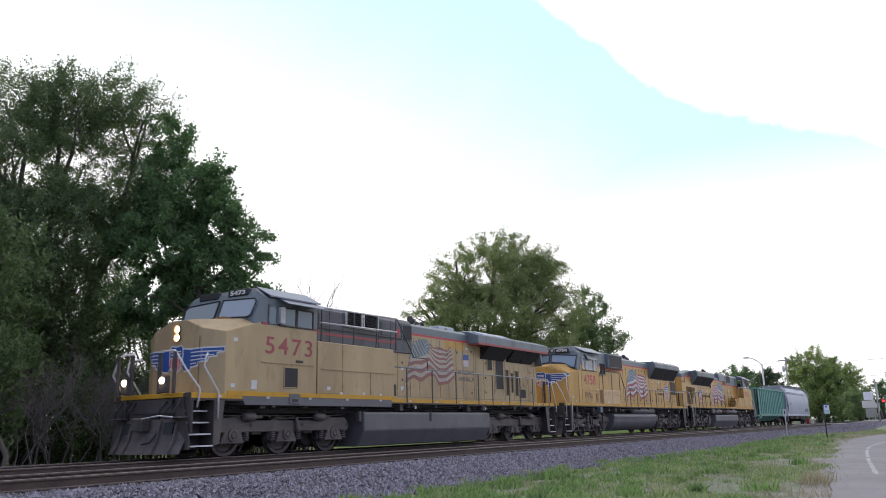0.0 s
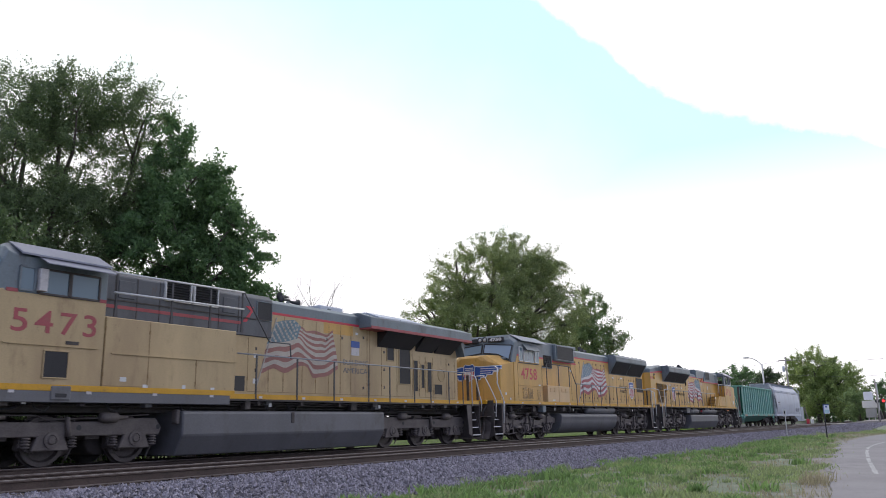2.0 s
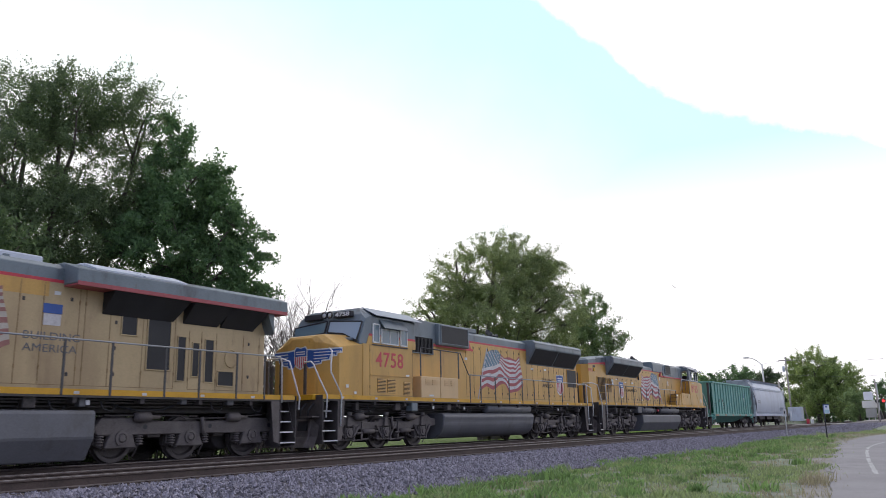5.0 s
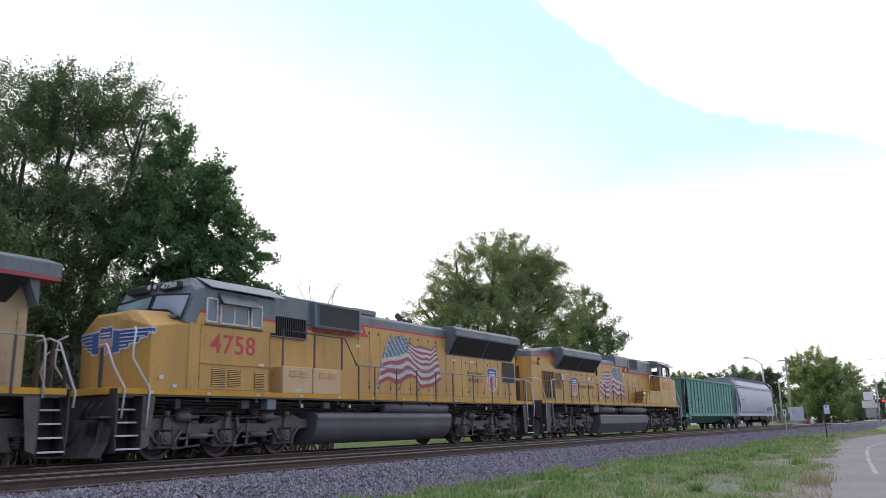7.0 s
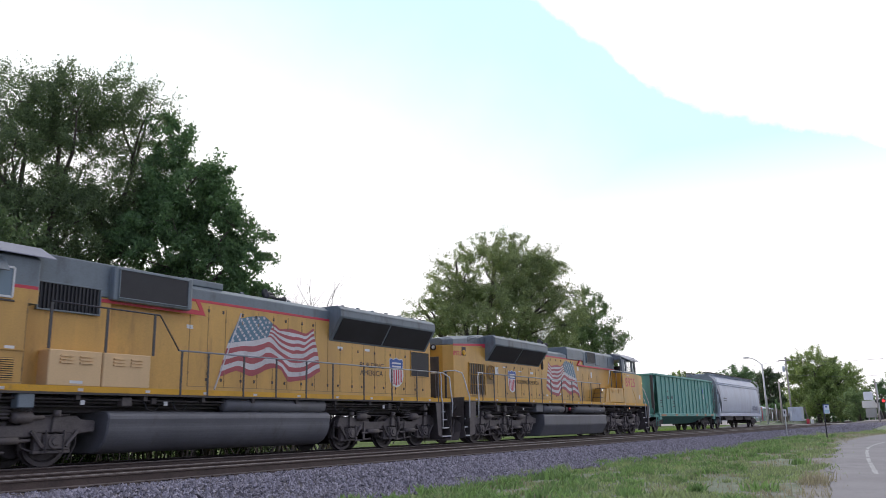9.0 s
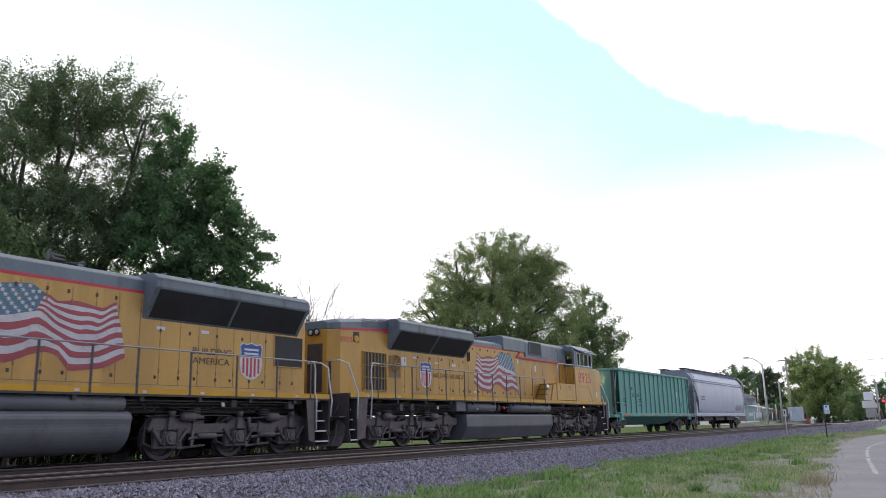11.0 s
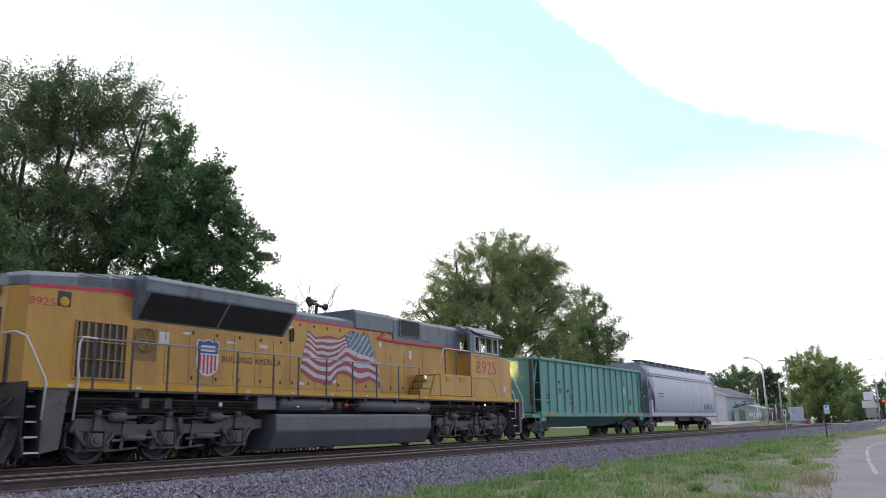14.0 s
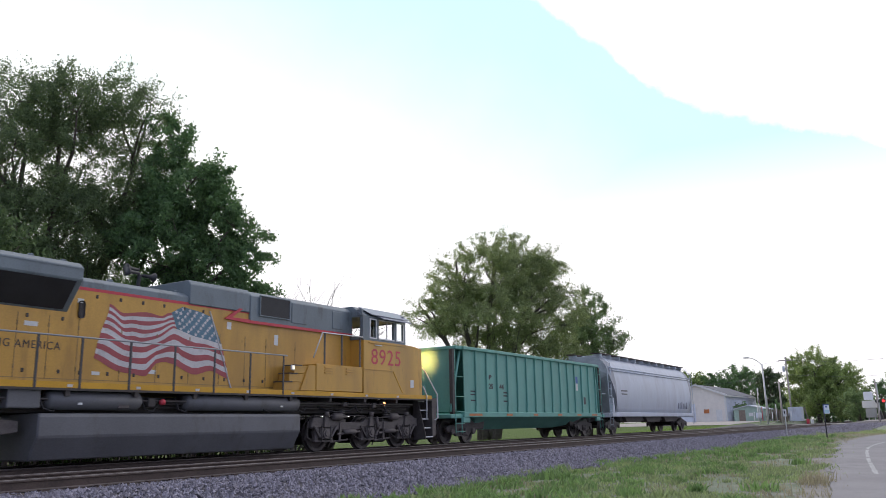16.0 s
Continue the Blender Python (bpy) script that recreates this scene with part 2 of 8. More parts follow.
def words(name, text, size, at, parent, material, label="", depth=0.004, stretch=1.0, bold=0.0, turn=0.0, wide=0.0, gap=1.0):
    """Raised lettering that faces -y (turn 0), with its lower left corner at the given place."""
    cu = bpy.data.curves.new(name, "FONT")
    cu.body, cu.size, cu.extrude, cu.offset, cu.space_character = text, size, depth, bold, gap
    tmp = bpy.data.objects.new("tmp", cu)
    scene.collection.objects.link(tmp)
    bpy.context.view_layer.update()
    me = bpy.data.meshes.new_from_object(tmp)
    bpy.data.objects.remove(tmp)
    bpy.data.curves.remove(cu)
    co = np.array([v.co[:] for v in me.vertices])
    lo, hi = co.min(0), co.max(0)
    if wide:        # fit the lettering into wide x size
        me.transform(Matrix.Diagonal((wide / (hi[0] - lo[0]), size / (hi[1] - lo[1]), 1, 1)) @ Matrix.Translation((-lo[0], -lo[1], 0)))
    me.transform(pose(*at, 0, 0, turn) @ pose(0, 0, 0, 90, 0, 0) @ Matrix.Diagonal((stretch, 1, 1, 1)))
    me.materials.append(M[material])
    ob = new(name, me)
    ob.parent = parent
    return tagged(ob, label) if label else ob


# ---- ground, road and track ----
def smooth(t):
    t = min(1.0, max(0.0, t))
    return t * t * (3 - 2 * t)


def ground_z(x, y):
    """Height of the ground: a low verge by the camera that rises to the level crossing, and the raised track bed."""
    near = -0.65 + 0.30 * smooth((x - 10) / 50) + 0.25 * smooth((x - 60) / 25) + 0.4 * smooth((x - 85) / 25)
    far = -0.40 + 0.85 * smooth((x - 60) / 60)
    base = near if y < 15.1 else far
    d = abs(y - 15.1)
    return base + (-0.245 - base) * smooth((5.9 - d) / 2.3)


def sheet(xs, ys, lift, rough=0.0):
    b = bmesh.new()
    g = [[b.verts.new((x, y, ground_z(x, y) + lift + rough * noise.noise((x * 1.7, y * 1.7, 3.1)))) for y in ys] for x in xs]
    for i in range(len(xs) - 1):
        for j in range(len(ys) - 1):
            b.faces.new((g[i][j], g[i + 1][j], g[i + 1][j + 1], g[i][j + 1]))
    return b


def earth_material():
    m = bpy.data.materials.new("grass_and_earth")
    m.use_nodes = True
    k = Net(m.node_tree)
    place = k.n("ShaderNodeTexCoord").outputs["Object"]
    big, mid, fine = k.noise(place, 0.25, 4.0), k.noise(place, 1.6, 5.0), k.noise(place, 25.0, 4.0, 0.7)
    grass = k.mix(fine, (0.20, 0.23, 0.155, 1), (0.36, 0.395, 0.29, 1))
    dry = k.mix(fine, (0.34, 0.315, 0.28, 1), (0.52, 0.49, 0.45, 1))
    col = k.mix(k.ramp(k.math("ADD", k.math("MULTIPLY", big, 0.5), k.math("MULTIPLY", mid, 0.5)), 0.5, 0.66), grass, dry)
    side = k.n("ShaderNodeSeparateXYZ", {0: place}).outputs[1]
    lush = k.mix(k.math("ADD", k.math("MULTIPLY", fine, 0.6), k.math("MULTIPLY", mid, 0.4)), (0.045, 0.085, 0.02, 1), (0.16, 0.22, 0.07, 1))
    col = k.mix(k.ramp(side, 19.0, 22.0), col, lush)        # lawn on the far side of the line
    bp = k.n("ShaderNodeBump", {"Height": fine, "Strength": 0.8, "Distance": 0.05})
    bs = k.n("ShaderNodeBsdfPrincipled", {"Base Color": col, "Roughness": 0.95, "Specular IOR Level": 0.08, "Normal": bp.outputs[0]})
    k.n("ShaderNodeOutputMaterial", {0: bs.outputs[0]})
    return m


M["earth"] = earth_material()
xs = [-3000, -800, -200, -60, -30, -15, -5] + [2.0 * i for i in range(46)] + [100, 115, 130, 160, 220, 400, 900, 3000]
ys = [-3000, -800, -200, -60, -20, -8, -3, 0, 2, 4, 6, 8, 8.8, 9.3, 9.8, 10.3, 10.8, 11.3, 13, 15, 17, 19, 19.5, 20, 20.5, 21, 21.6, 24, 28, 34, 45, 70, 120, 260, 800, 3000]
ground = part("ground", sheet(xs, ys, 0.0), "earth", None, "rough grass verge with bare dry patches", smooth=True)
tagged(ground, kind="structure", category="ground")

xs = [-60, -30, -10] + [0.5 * i for i in range(160)] + [80 + 3 * i for i in range(8)]
ys = [9.2, 9.45, 9.7, 10, 10.3, 10.6, 11, 11.4, 12, 13, 14, 14.6, 15.1, 15.6, 16.2, 17.2, 18.2, 18.8, 19.4, 20, 20.6]


def ballast_edge(x):
    return 9.2 + 0.25 * noise.noise((x * 0.8, 1.3, 0)) - 1.3 * smooth((x - 18) / 22) - 2.6 * smooth((x - 46) / 20)


b = bmesh.new()
g = []
for x in xs:
    e = ballast_edge(x)
    row = [e + (y - 9.2) * (11.4 - e) / 2.2 if y < 11.4 else y for y in ys]
    g.append([b.verts.new((x, y, ground_z(x, y) + (0.035 if j else -0.02) + 0.03 * noise.noise((x * 1.7, y * 1.7, 3.1)))) for j, y in enumerate(row)])
for i in range(len(xs) - 1):
    for j in range(len(ys) - 1):
        b.faces.new((g[i][j], g[i + 1][j], g[i + 1][j + 1], g[i][j + 1]))
bed = part("ballast_bed", b, "bed", None, "crushed grey stone ballast under both tracks", smooth=True)
tagged(bed, kind="structure", category="ballast")
for y0, y1 in ((11.6, 14.35), (15.8, 18.6)):
    b = bmesh.new()
    g = [[b.verts.new((x, y, -0.196 + 0.012 * noise.noise((x * 2.3, y * 2.3, 7)) - (0.03 if j in (0, 6) else 0.0))) for j, y in enumerate([y0 + (y1 - y0) * k / 6 for k in range(7)])] for x in [-60 + 5 * i for i in range(12)] + [0.4 * i for i in range(200)] + [80 + 4 * i for i in range(60)]]
    for r, s in zip(g, g[1:]):
        for j in range(6):
            b.faces.new((r[j], s[j], s[j + 1], r[j + 1]))
    tagged(part("fouled_ballast", b, "fouled", None, "brown fouled ballast packed between the ties", smooth=True), kind="structure", category="ballast")


def scatter_stones(name, boxes, seed, label):
    """Loose crushed stones, each a lopsided eight-sided lump."""
    rng = np.random.default_rng(seed)
    cs = []
    for x0, x1, y0, y1, n, lift in boxes:
        x, y = rng.uniform(x0, x1, n), rng.uniform(y0, y1, n)
        cs += [(a, b, ground_z(a, b) + 0.03 + lift * rng.random()) for a, b in zip(x, y) if b > ballast_edge(a) - 0.3 * rng.random()]
    c = np.array(cs)
    n = len(c)
    octa = np.array([(1, 0, 0), (-1, 0, 0), (0, 1, 0), (0, -1, 0), (0, 0, 1), (0, 0, -1)], float)
    size = rng.uniform(0.022, 0.05, (n, 1, 1)) * rng.uniform(0.6, 1.25, (n, 6, 1))
    ang = rng.uniform(0, 6.28, n)
    ca, sa = np.cos(ang), np.sin(ang)
    v = octa[None] * size + rng.normal(0, 0.006, (n, 6, 3))
    tilt = rng.normal(0, 0.5, n)
    v = np.stack([v[..., 0] * ca[:, None] - v[..., 1] * sa[:, None], v[..., 0] * sa[:, None] + v[..., 1] * ca[:, None], v[..., 2] + v[..., 0] * tilt[:, None]], -1)
    v += c[:, None]
    f = np.array([(0, 2, 4), (2, 1, 4), (1, 3, 4), (3, 0, 4), (2, 0, 5), (1, 2, 5), (3, 1, 5), (0, 3, 5)])
    faces = (f[None] + 6 * np.arange(n)[:, None, None]).reshape(-1, 3)
    me = bpy.data.meshes.new(name)
    me.from_pydata(v.reshape(-1, 3).tolist(), [], faces.tolist())
    me.materials.append(M["stone"])
    return tagged(new(name, me), label, "ballast", kind="stuff")


scatter_stones("ballast_stones", [(4, 14, 9.0, 11.68, 11000, 0.03), (14, 26, 9.0, 11.68, 18000, 0.03), (26, 45, 8.4, 11.68, 18000, 0.03), (45, 60, 6.0, 11.68, 9000, 0.03), (60, 95, 5.2, 11.68, 9000, 0.03),
                                  (4, 30, 14.2, 15.95, 9000, 0.04), (30, 70, 14.2, 15.95, 6000, 0.04), (4, 40, 8.4, 9.1, 1500, 0.01), (25, 60, 7.4, 8.4, 2500, 0.01), (4, 40, 18.6, 20.2, 4000, 0.05), (3, 40, 11.65, 12.1, 1500, 0.0)],
               5, "loose crushed grey and purple ballast stones")


def rail_bar(y, x0, x1, parent):
    """Rail in flat-bottomed section: foot, web and head, with a bright running surface."""
    sec = [(-0.076, -0.18), (0.076, -0.18), (0.076, -0.168), (0.012, -0.150), (0.010, -0.05), (0.036, -0.04), (0.036, -0.004), (-0.036, -0.004), (-0.036, -0.04), (-0.010, -0.05), (-0.012, -0.150), (-0.076, -0.168)]
    r = part("rail", prism([(y + a, z) for a, z in sec], "x", x0, x1), "rail", parent, "rusty steel rail with a bright worn head")
    # lighter strips paint the highlight on the dusty foot
    for s in (-1, 1):
        part("foot_highlight_edge", prism([(y + s * 0.078, -0.182), (y + s * 0.078, -0.164), (y + s * 0.03, -0.152), (y + s * 0.03, -0.16)], "x", x0, x1), "foot", r, "dusty rail foot, lightened for its highlight")
    part("running_surface", prism([(y - 0.0375, -0.016), (y + 0.0375, -0.016), (y + 0.033, -0.002), (y + 0.026, 0.001), (y - 0.026, 0.001), (y - 0.033, -0.002)], "x", x0, x1), "head", r, "polished steel running surface")
    return r


def track(y, label):
    t = thing("railway_track", label, "railway track", kind="structure")
    for s in (-0.755, 0.755):
        rail_bar(y + s, -80, 900, t)
    rng = random.Random(int(y * 10))
    tie_mesh = None
    for i in range(150):
        x = 2.0 + i * 0.495
        if tie_mesh is None:
            ob = part("tie", box(-0.115, 0.115, -1.3, 1.3, -0.175, 0.0, 0.012), "tie", t)
            tie_mesh = ob.data
        else:
            ob = new("tie", tie_mesh)
            ob.parent = t
        ob.matrix_basis = pose(x + rng.uniform(-0.03, 0.03), y + rng.uniform(-0.06, 0.06), -0.186 + rng.uniform(-0.006, 0.0), 0, 0, rng.uniform(-1.2, 1.2))
    b = bmesh.new()
    for i in range(150, 420):
        box(2.0 + i * 0.495 - 0.115, 2.0 + i * 0.495 + 0.115, y - 1.3, y + 1.3, -0.36, -0.186, bm=b)
    far = part("far_ties", b, "tie", t)
    tagged(far, kind="stuff")
    b = bmesh.new()
    for i in range(150):
        x = 2.0 + i * 0.495
        for s in (-0.755, 0.755):
            for e in (-0.1, 0.1):
                box(x - 0.09, x + 0.09, y + s + e - 0.07, y + s + e + 0.07, -0.188, -0.165, bm=b)
    plates = part("tie_plates", b, "rail", t, "rusty tie plates and spikes")
    tagged(plates, kind="stuff")
    return t


track(NEAR_Y, "empty railway track with rusty rails on wooden ties")
track(TRACK_Y, "railway track that carries the freight train")

ROAD = [(-30, -3.2), (-10, -0.9), (5, 0.75), (14.6, 1.85), (22, 2.75), (31, 3.6), (37, 4.15), (41, 4.3), (46, 4.2), (50, 3.9), (54, 3.3), (60, 1.6), (66, -1.0), (72, -5.0), (80, -13), (88, -24)]


def along(pts, step):
    out = []
    for (x0, y0), (x1, y1) in zip(pts, pts[1:]):
        n = max(1, int(math.hypot(x1 - x0, y1 - y0) / step))
        out += [(x0 + (x1 - x0) * i / n, y0 + (y1 - y0) * i / n) for i in range(n)]
    return out + [pts[-1]]


def ribbon(pts, a, b, lift, cols=5, wobble=0.0):
    """A strip that lies on the ground, from a to b metres to the right of a line."""
    m = bmesh.new()
    rows = []
    for i, (x, y) in enumerate(pts):
        x0, y0 = pts[max(0, i - 1)]
        x1, y1 = pts[min(len(pts) - 1, i + 1)]
        l = math.hypot(x1 - x0, y1 - y0)
        nx, ny = (y1 - y0) / l, -(x1 - x0) / l
        row = []
        for j in range(cols + 1):
            d = a + (b - a) * j / cols + (wobble * noise.noise((x * 0.9, y * 0.9, 5 + j)) if j in (0, cols) else 0)
            px, py = x + nx * d, y + ny * d
            row.append(m.verts.new((px, py, ground_z(px, py) + lift)))
        rows.append(row)
    for r, s in zip(rows, rows[1:]):
        for j in range(cols):
            m.faces.new((r[j], r[j + 1], s[j + 1], s[j]))
    return m


shoulder = part("road_shoulder", ribbon(along(ROAD, 0.6), -0.5, 0.5, 0.012, 4, 0.6), "shoulder", None, "bare dirt shoulder along the road")
tagged(shoulder, kind="structure", category="road shoulder")
road = part("road", ribbon(along(ROAD, 0.6), 0.0, 6.5, 0.03, 8, 0.25), "asphalt", None, "worn grey asphalt road bending away")
tagged(road, kind="structure", category="road")
M["line"] = paint("road_line_paint", (0.52, 0.52, 0.51), 0.7, spread=0.15, grain=40, dirt=(0.28, 0.265, 0.265), dirt_amount=0.75, scale=5)
b = bmesh.new()
LINE = [(20.5, 1.62), (26, 2.2), (31, 2.65), (34.5, 2.88), (37.5, 2.86), (40.5, 2.62), (44, 2.18)]
pts = along(LINE, 0.28)
for i in range(0, len(pts) - 1):
    if noise.noise((i * 0.37, 2.2, 0.0)) < -0.28:
        continue
    (x0, y0), (x1, y1) = pts[i], pts[i + 1]
    l = math.hypot(x1 - x0, y1 - y0)
    nx, ny = (y1 - y0) / l, -(x1 - x0) / l
    w0, w1 = 0.05 + 0.03 * noise.noise((i * 0.45, 0, 4)), 0.05 + 0.03 * noise.noise((i * 0.45 + 0.45, 0, 4))
    b.faces.new([b.verts.new((x, y, ground_z(x, y) + 0.035)) for x, y in ((x0 - nx * w0, y0 - ny * w0), (x0 + nx * w0, y0 + ny * w0), (x1 + nx * w1, y1 + ny * w1), (x1 - nx * w1, y1 - ny * w1))])
edge = part("road_line", b, "line", None, "worn broken white edge line")
tagged(edge, kind="structure", category="road marking")


def scatter_grass(name, spots, seed, material, label, low=0.06, tall=0.22, wide=0.009):
    """Grass in tufts: every blade a bent, pointed strip."""
    rng = np.random.default_rng(seed)
    vs, fs = [], []
    for cx, cy, rad, n, hgt in spots:
        px, py = rng.normal(cx, rad, n), rng.normal(cy, rad, n)
        for x, y in zip(px, py):
            z = ground_z(x, y)
            a, h, w = rng.uniform(0, 6.28), hgt * rng.uniform(low, tall) / 0.2, wide * rng.uniform(0.6, 1.5)
            lx, ly = rng.normal(0, 0.45) * h, rng.normal(0, 0.45) * h
            dx, dy = math.cos(a) * w, math.sin(a) * w
            i = len(vs)
            vs += [(x - dx, y - dy, z), (x + dx, y + dy, z), (x + lx * 0.35 + dx * 0.7, y + ly * 0.35 + dy * 0.7, z + h * 0.6), (x + lx * 0.35 - dx * 0.7, y + ly * 0.35 - dy * 0.7, z + h * 0.6), (x + lx, y + ly, z + h)]
            fs += [(i, i + 1, i + 2, i + 3), (i + 3, i + 2, i + 4)]
    me = bpy.data.meshes.new(name)
    me.from_pydata(vs, [], fs)
    me.materials.append(M[material])
    return tagged(new(name, me), label, "grass", kind="stuff")


def road_side(x):
    for (x0, y0), (x1, y1) in zip(ROAD, ROAD[1:]):
        if x0 <= x <= x1:
            return y0 + (y1 - y0) * (x - x0) / (x1 - x0)
    return 0.0


M["grass"] = leaf("grass_blades", (0.34, 0.405, 0.265), 0.55)
M["straw"] = leaf("dry_grass_blades", (0.40, 0.36, 0.28), 0.3)
rng = random.Random(11)
spots, dry = [], []
for i in range(2900):
    x = 9 + 56 * rng.random() ** 1.5
    lo, hi = road_side(x) + 0.1, ballast_edge(x) + 0.35
    y = lo + (hi - lo) * rng.random()
    v = noise.noise((x * 0.35, y * 0.6, 0.3))
    edge = (y - lo) / max(0.1, hi - lo)                      # 0 by the road, 1 by the ballast
    if v > -0.12 - 0.25 * noise.noise((x * 1.3, y * 1.3, 4.4)) + 0.25 * max(0.0, 0.2 - edge) * 5:
        tuft = 2.0 if rng.random() < 0.12 else 1.0
        spots.append((x, y, rng.uniform(0.06, 0.26) / tuft, rng.randint(22, 55), rng.uniform(0.05, 0.12) * (1.0 + 1.2 * max(0, v)) * tuft))
    elif rng.random() < 0.6:
        dry.append((x, y, rng.uniform(0.1, 0.3), rng.randint(6, 18), rng.uniform(0.06, 0.16)))
scatter_grass("grass", spots, 3, "grass", "patchy green grass on the verge", 0.05, 0.17, 0.013)
weeds = []
for i in range(330):
    x = 9.5 + 40 * rng.random() ** 1.6
    lo, hi = road_side(x) + 0.5, ballast_edge(x) + 0.3
    weeds.append((x, lo + (hi - lo) * rng.random() ** 0.6, rng.uniform(0.06, 0.2), rng.randint(35, 80), rng.uniform(0.10, 0.27)))
M["weed"] = leaf("weed_leaves", (0.24, 0.36, 0.18), 0.55)
dry += [(17.3 + rng.uniform(-0.3, 1.0), 2.5 + rng.uniform(-0.12, 0.25), 0.12, 34, rng.uniform(0.14, 0.3)) for i in range(8)]
scatter_grass("weeds", weeds, 6, "weed", "leafy green weeds in clumps on the verge", 0.07, 0.18, 0.024)
scatter_grass("dry_grass", dry, 4, "straw", "dry straw-coloured grass on the verge")


lawn = []
rng = random.Random(31)
for i in range(1500):
    lawn.append((26 + 58 * rng.random(), 20.9 + 4.5 * rng.random() ** 1.4, rng.uniform(0.15, 0.4), rng.randint(14, 26), rng.uniform(0.10, 0.24)))
M["lawn"] = leaf("lawn_blades", (0.20, 0.30, 0.10), 0.5)
scatter_grass("lawn_grass", lawn, 8, "lawn", "long green grass beside the far track", 0.08, 0.22, 0.02)


# ---- trees ----
def tree(name, label, base, crowns, clumps, leaves, size, material, seed, trunks=1, trunk_r=0.3, spread=0.9, category="tree", group="", limbs=14, gaps=0.0):
    """A tree: tapered trunk, limbs that reach into the crown, and a crown of single leaves in loose clumps.
    crowns: ellipsoids (x, y, z, rx, ry, rz) relative to the base."""
    rng = random.Random(seed)
    t = thing(name, label, category, pose(*base), group)
    wood = bmesh.new()
    tips, vol = [], [c[3] * c[4] * c[5] for c in crowns]
    for i in range(clumps):
        c = rng.choices(crowns, vol)[0]
        while True:
            p = Vector((rng.uniform(-1, 1), rng.uniform(-1, 1), rng.uniform(-1, 1)))
            if not 0.25 < p.length < 1:
                continue
            q = p * (1.0 if p.length > 0.6 else 1.3)
            if noise.noise((0.45 * (c[0] + q.x * c[3]) + seed, 0.45 * (c[1] + q.y * c[4]), 0.6 * (c[2] + q.z * c[5]))) > gaps - 0.5 or rng.random() < 0.06:
                break
        p = q
        tips.append(Vector((c[0] + p.x * c[3], c[1] + p.y * c[4], c[2] + p.z * c[5])))
    stems = []
    for s in range(trunks):
        c = crowns[s % len(crowns)]
        ox, oy = (rng.uniform(-0.8, 0.8), rng.uniform(-0.8, 0.8)) if trunks > 1 else (0, 0)
        pts, n = [], 7
        for i in range(n):
            f = i / (n - 1)
            pts.append(Vector((ox + (c[0] - ox) * f ** 1.4 + rng.uniform(-0.25, 0.25) * (i > 0), oy + (c[1] - oy) * f ** 1.4 + rng.uniform(-0.25, 0.25) * (i > 0), (c[2] + 0.3 * c[5]) * f)))
        pts[0].z = -0.3
        tube(pts, [trunk_r * (1.15 - 0.95 * i / (n - 1)) for i in range(n)], 8, wood)
        stems.append(pts)
    # main limbs fan out from the stems to well-spread points of the crown; finer branches leave them for the clumps
    nodes = [tips[0]]
    while len(nodes) < min(limbs, clumps // 3):
        nodes.append(max(tips, key=lambda p: min((p - q).length for q in nodes)))
    arms = []
    for q in nodes:
        pts = min(stems, key=lambda w: min((p - q).length for p in w))
        under = [p for p in pts[1:] if p.z < q.z - 0.15 * abs(q.z)] or pts[1:2]
        start = min(under, key=lambda p: (p - q).length)
        end = start.lerp(q, 0.92)
        d = end - start
        arm = [start + d * f + Vector((rng.uniform(-0.06, 0.06) * d.length * (0 < f < 1), rng.uniform(-0.06, 0.06) * d.length * (0 < f < 1), 0.12 * d.length * math.sin(math.pi * f))) for f in (0, 0.2, 0.4, 0.6, 0.8, 1.0)]
        r = trunk_r * rng.uniform(0.28, 0.5)
        tube(arm, [r * (1.0 - 0.86 * f) for f in (0, 0.2, 0.4, 0.6, 0.8, 1.0)], 6, wood)
        arms.append(arm)
    joints = [p for arm in arms for p in arm[1:]]
    for tip in tips[:: max(1, clumps // 200)]:
        start = min(joints, key=lambda p: (p - tip).length + (1.5 if p.z > tip.z + 0.4 else 0))
        bend = start.lerp(tip, 0.5) + Vector((rng.uniform(-0.2, 0.2), rng.uniform(-0.2, 0.2), rng.uniform(0.0, 0.3)))
        r = trunk_r * rng.uniform(0.05, 0.1)
        tube([start, bend, tip], [r, r * 0.7, r * 0.2], 4, wood)
    part("trunk", wood, "bark", t, "grey-brown trunk and limbs", smooth=True)
    g = np.random.default_rng(seed)
    cen = np.array([list(p) for p in tips])
    n = clumps * leaves
    k = np.repeat(np.arange(clumps), leaves)
    rad = g.uniform(0.5, 1.2, clumps)[k, None] * spread
    # each clump is a spray of leaves along a twig that points outwards and hangs a little
    heart = np.array([sum(c[0] * v for c, v in zip(crowns, vol)), sum(c[1] * v for c, v in zip(crowns, vol)), sum(c[2] * v for c, v in zip(crowns, vol))]) / sum(vol)
    out = cen - heart
    out = out / (np.linalg.norm(out, axis=1)[:, None] + 1e-6) + g.normal(0, 0.6, (clumps, 3)) + np.array([0, 0, -0.15])
    out /= np.linalg.norm(out, axis=1)[:, None]
    pos = cen[k] + out[k] * (g.uniform(-0.9, 0.8, n)[:, None] * rad) + np.clip(g.normal(0, 0.2, (n, 3)), -0.42, 0.42) * rad * (1.25 - 0.75 * g.random((n, 1)))
    a = g.normal(0, 1, (n, 3))
    a /= np.linalg.norm(a, axis=1)[:, None]
    b = np.cross(a, g.normal(0, 1, (n, 3)))
    b /= np.linalg.norm(b, axis=1)[:, None]
    s = (size * g.uniform(0.6, 1.4, n))[:, None]
    quad = np.stack([pos - a * s, pos - b * s * 0.42, pos + a * s, pos + b * s * 0.42], 1)
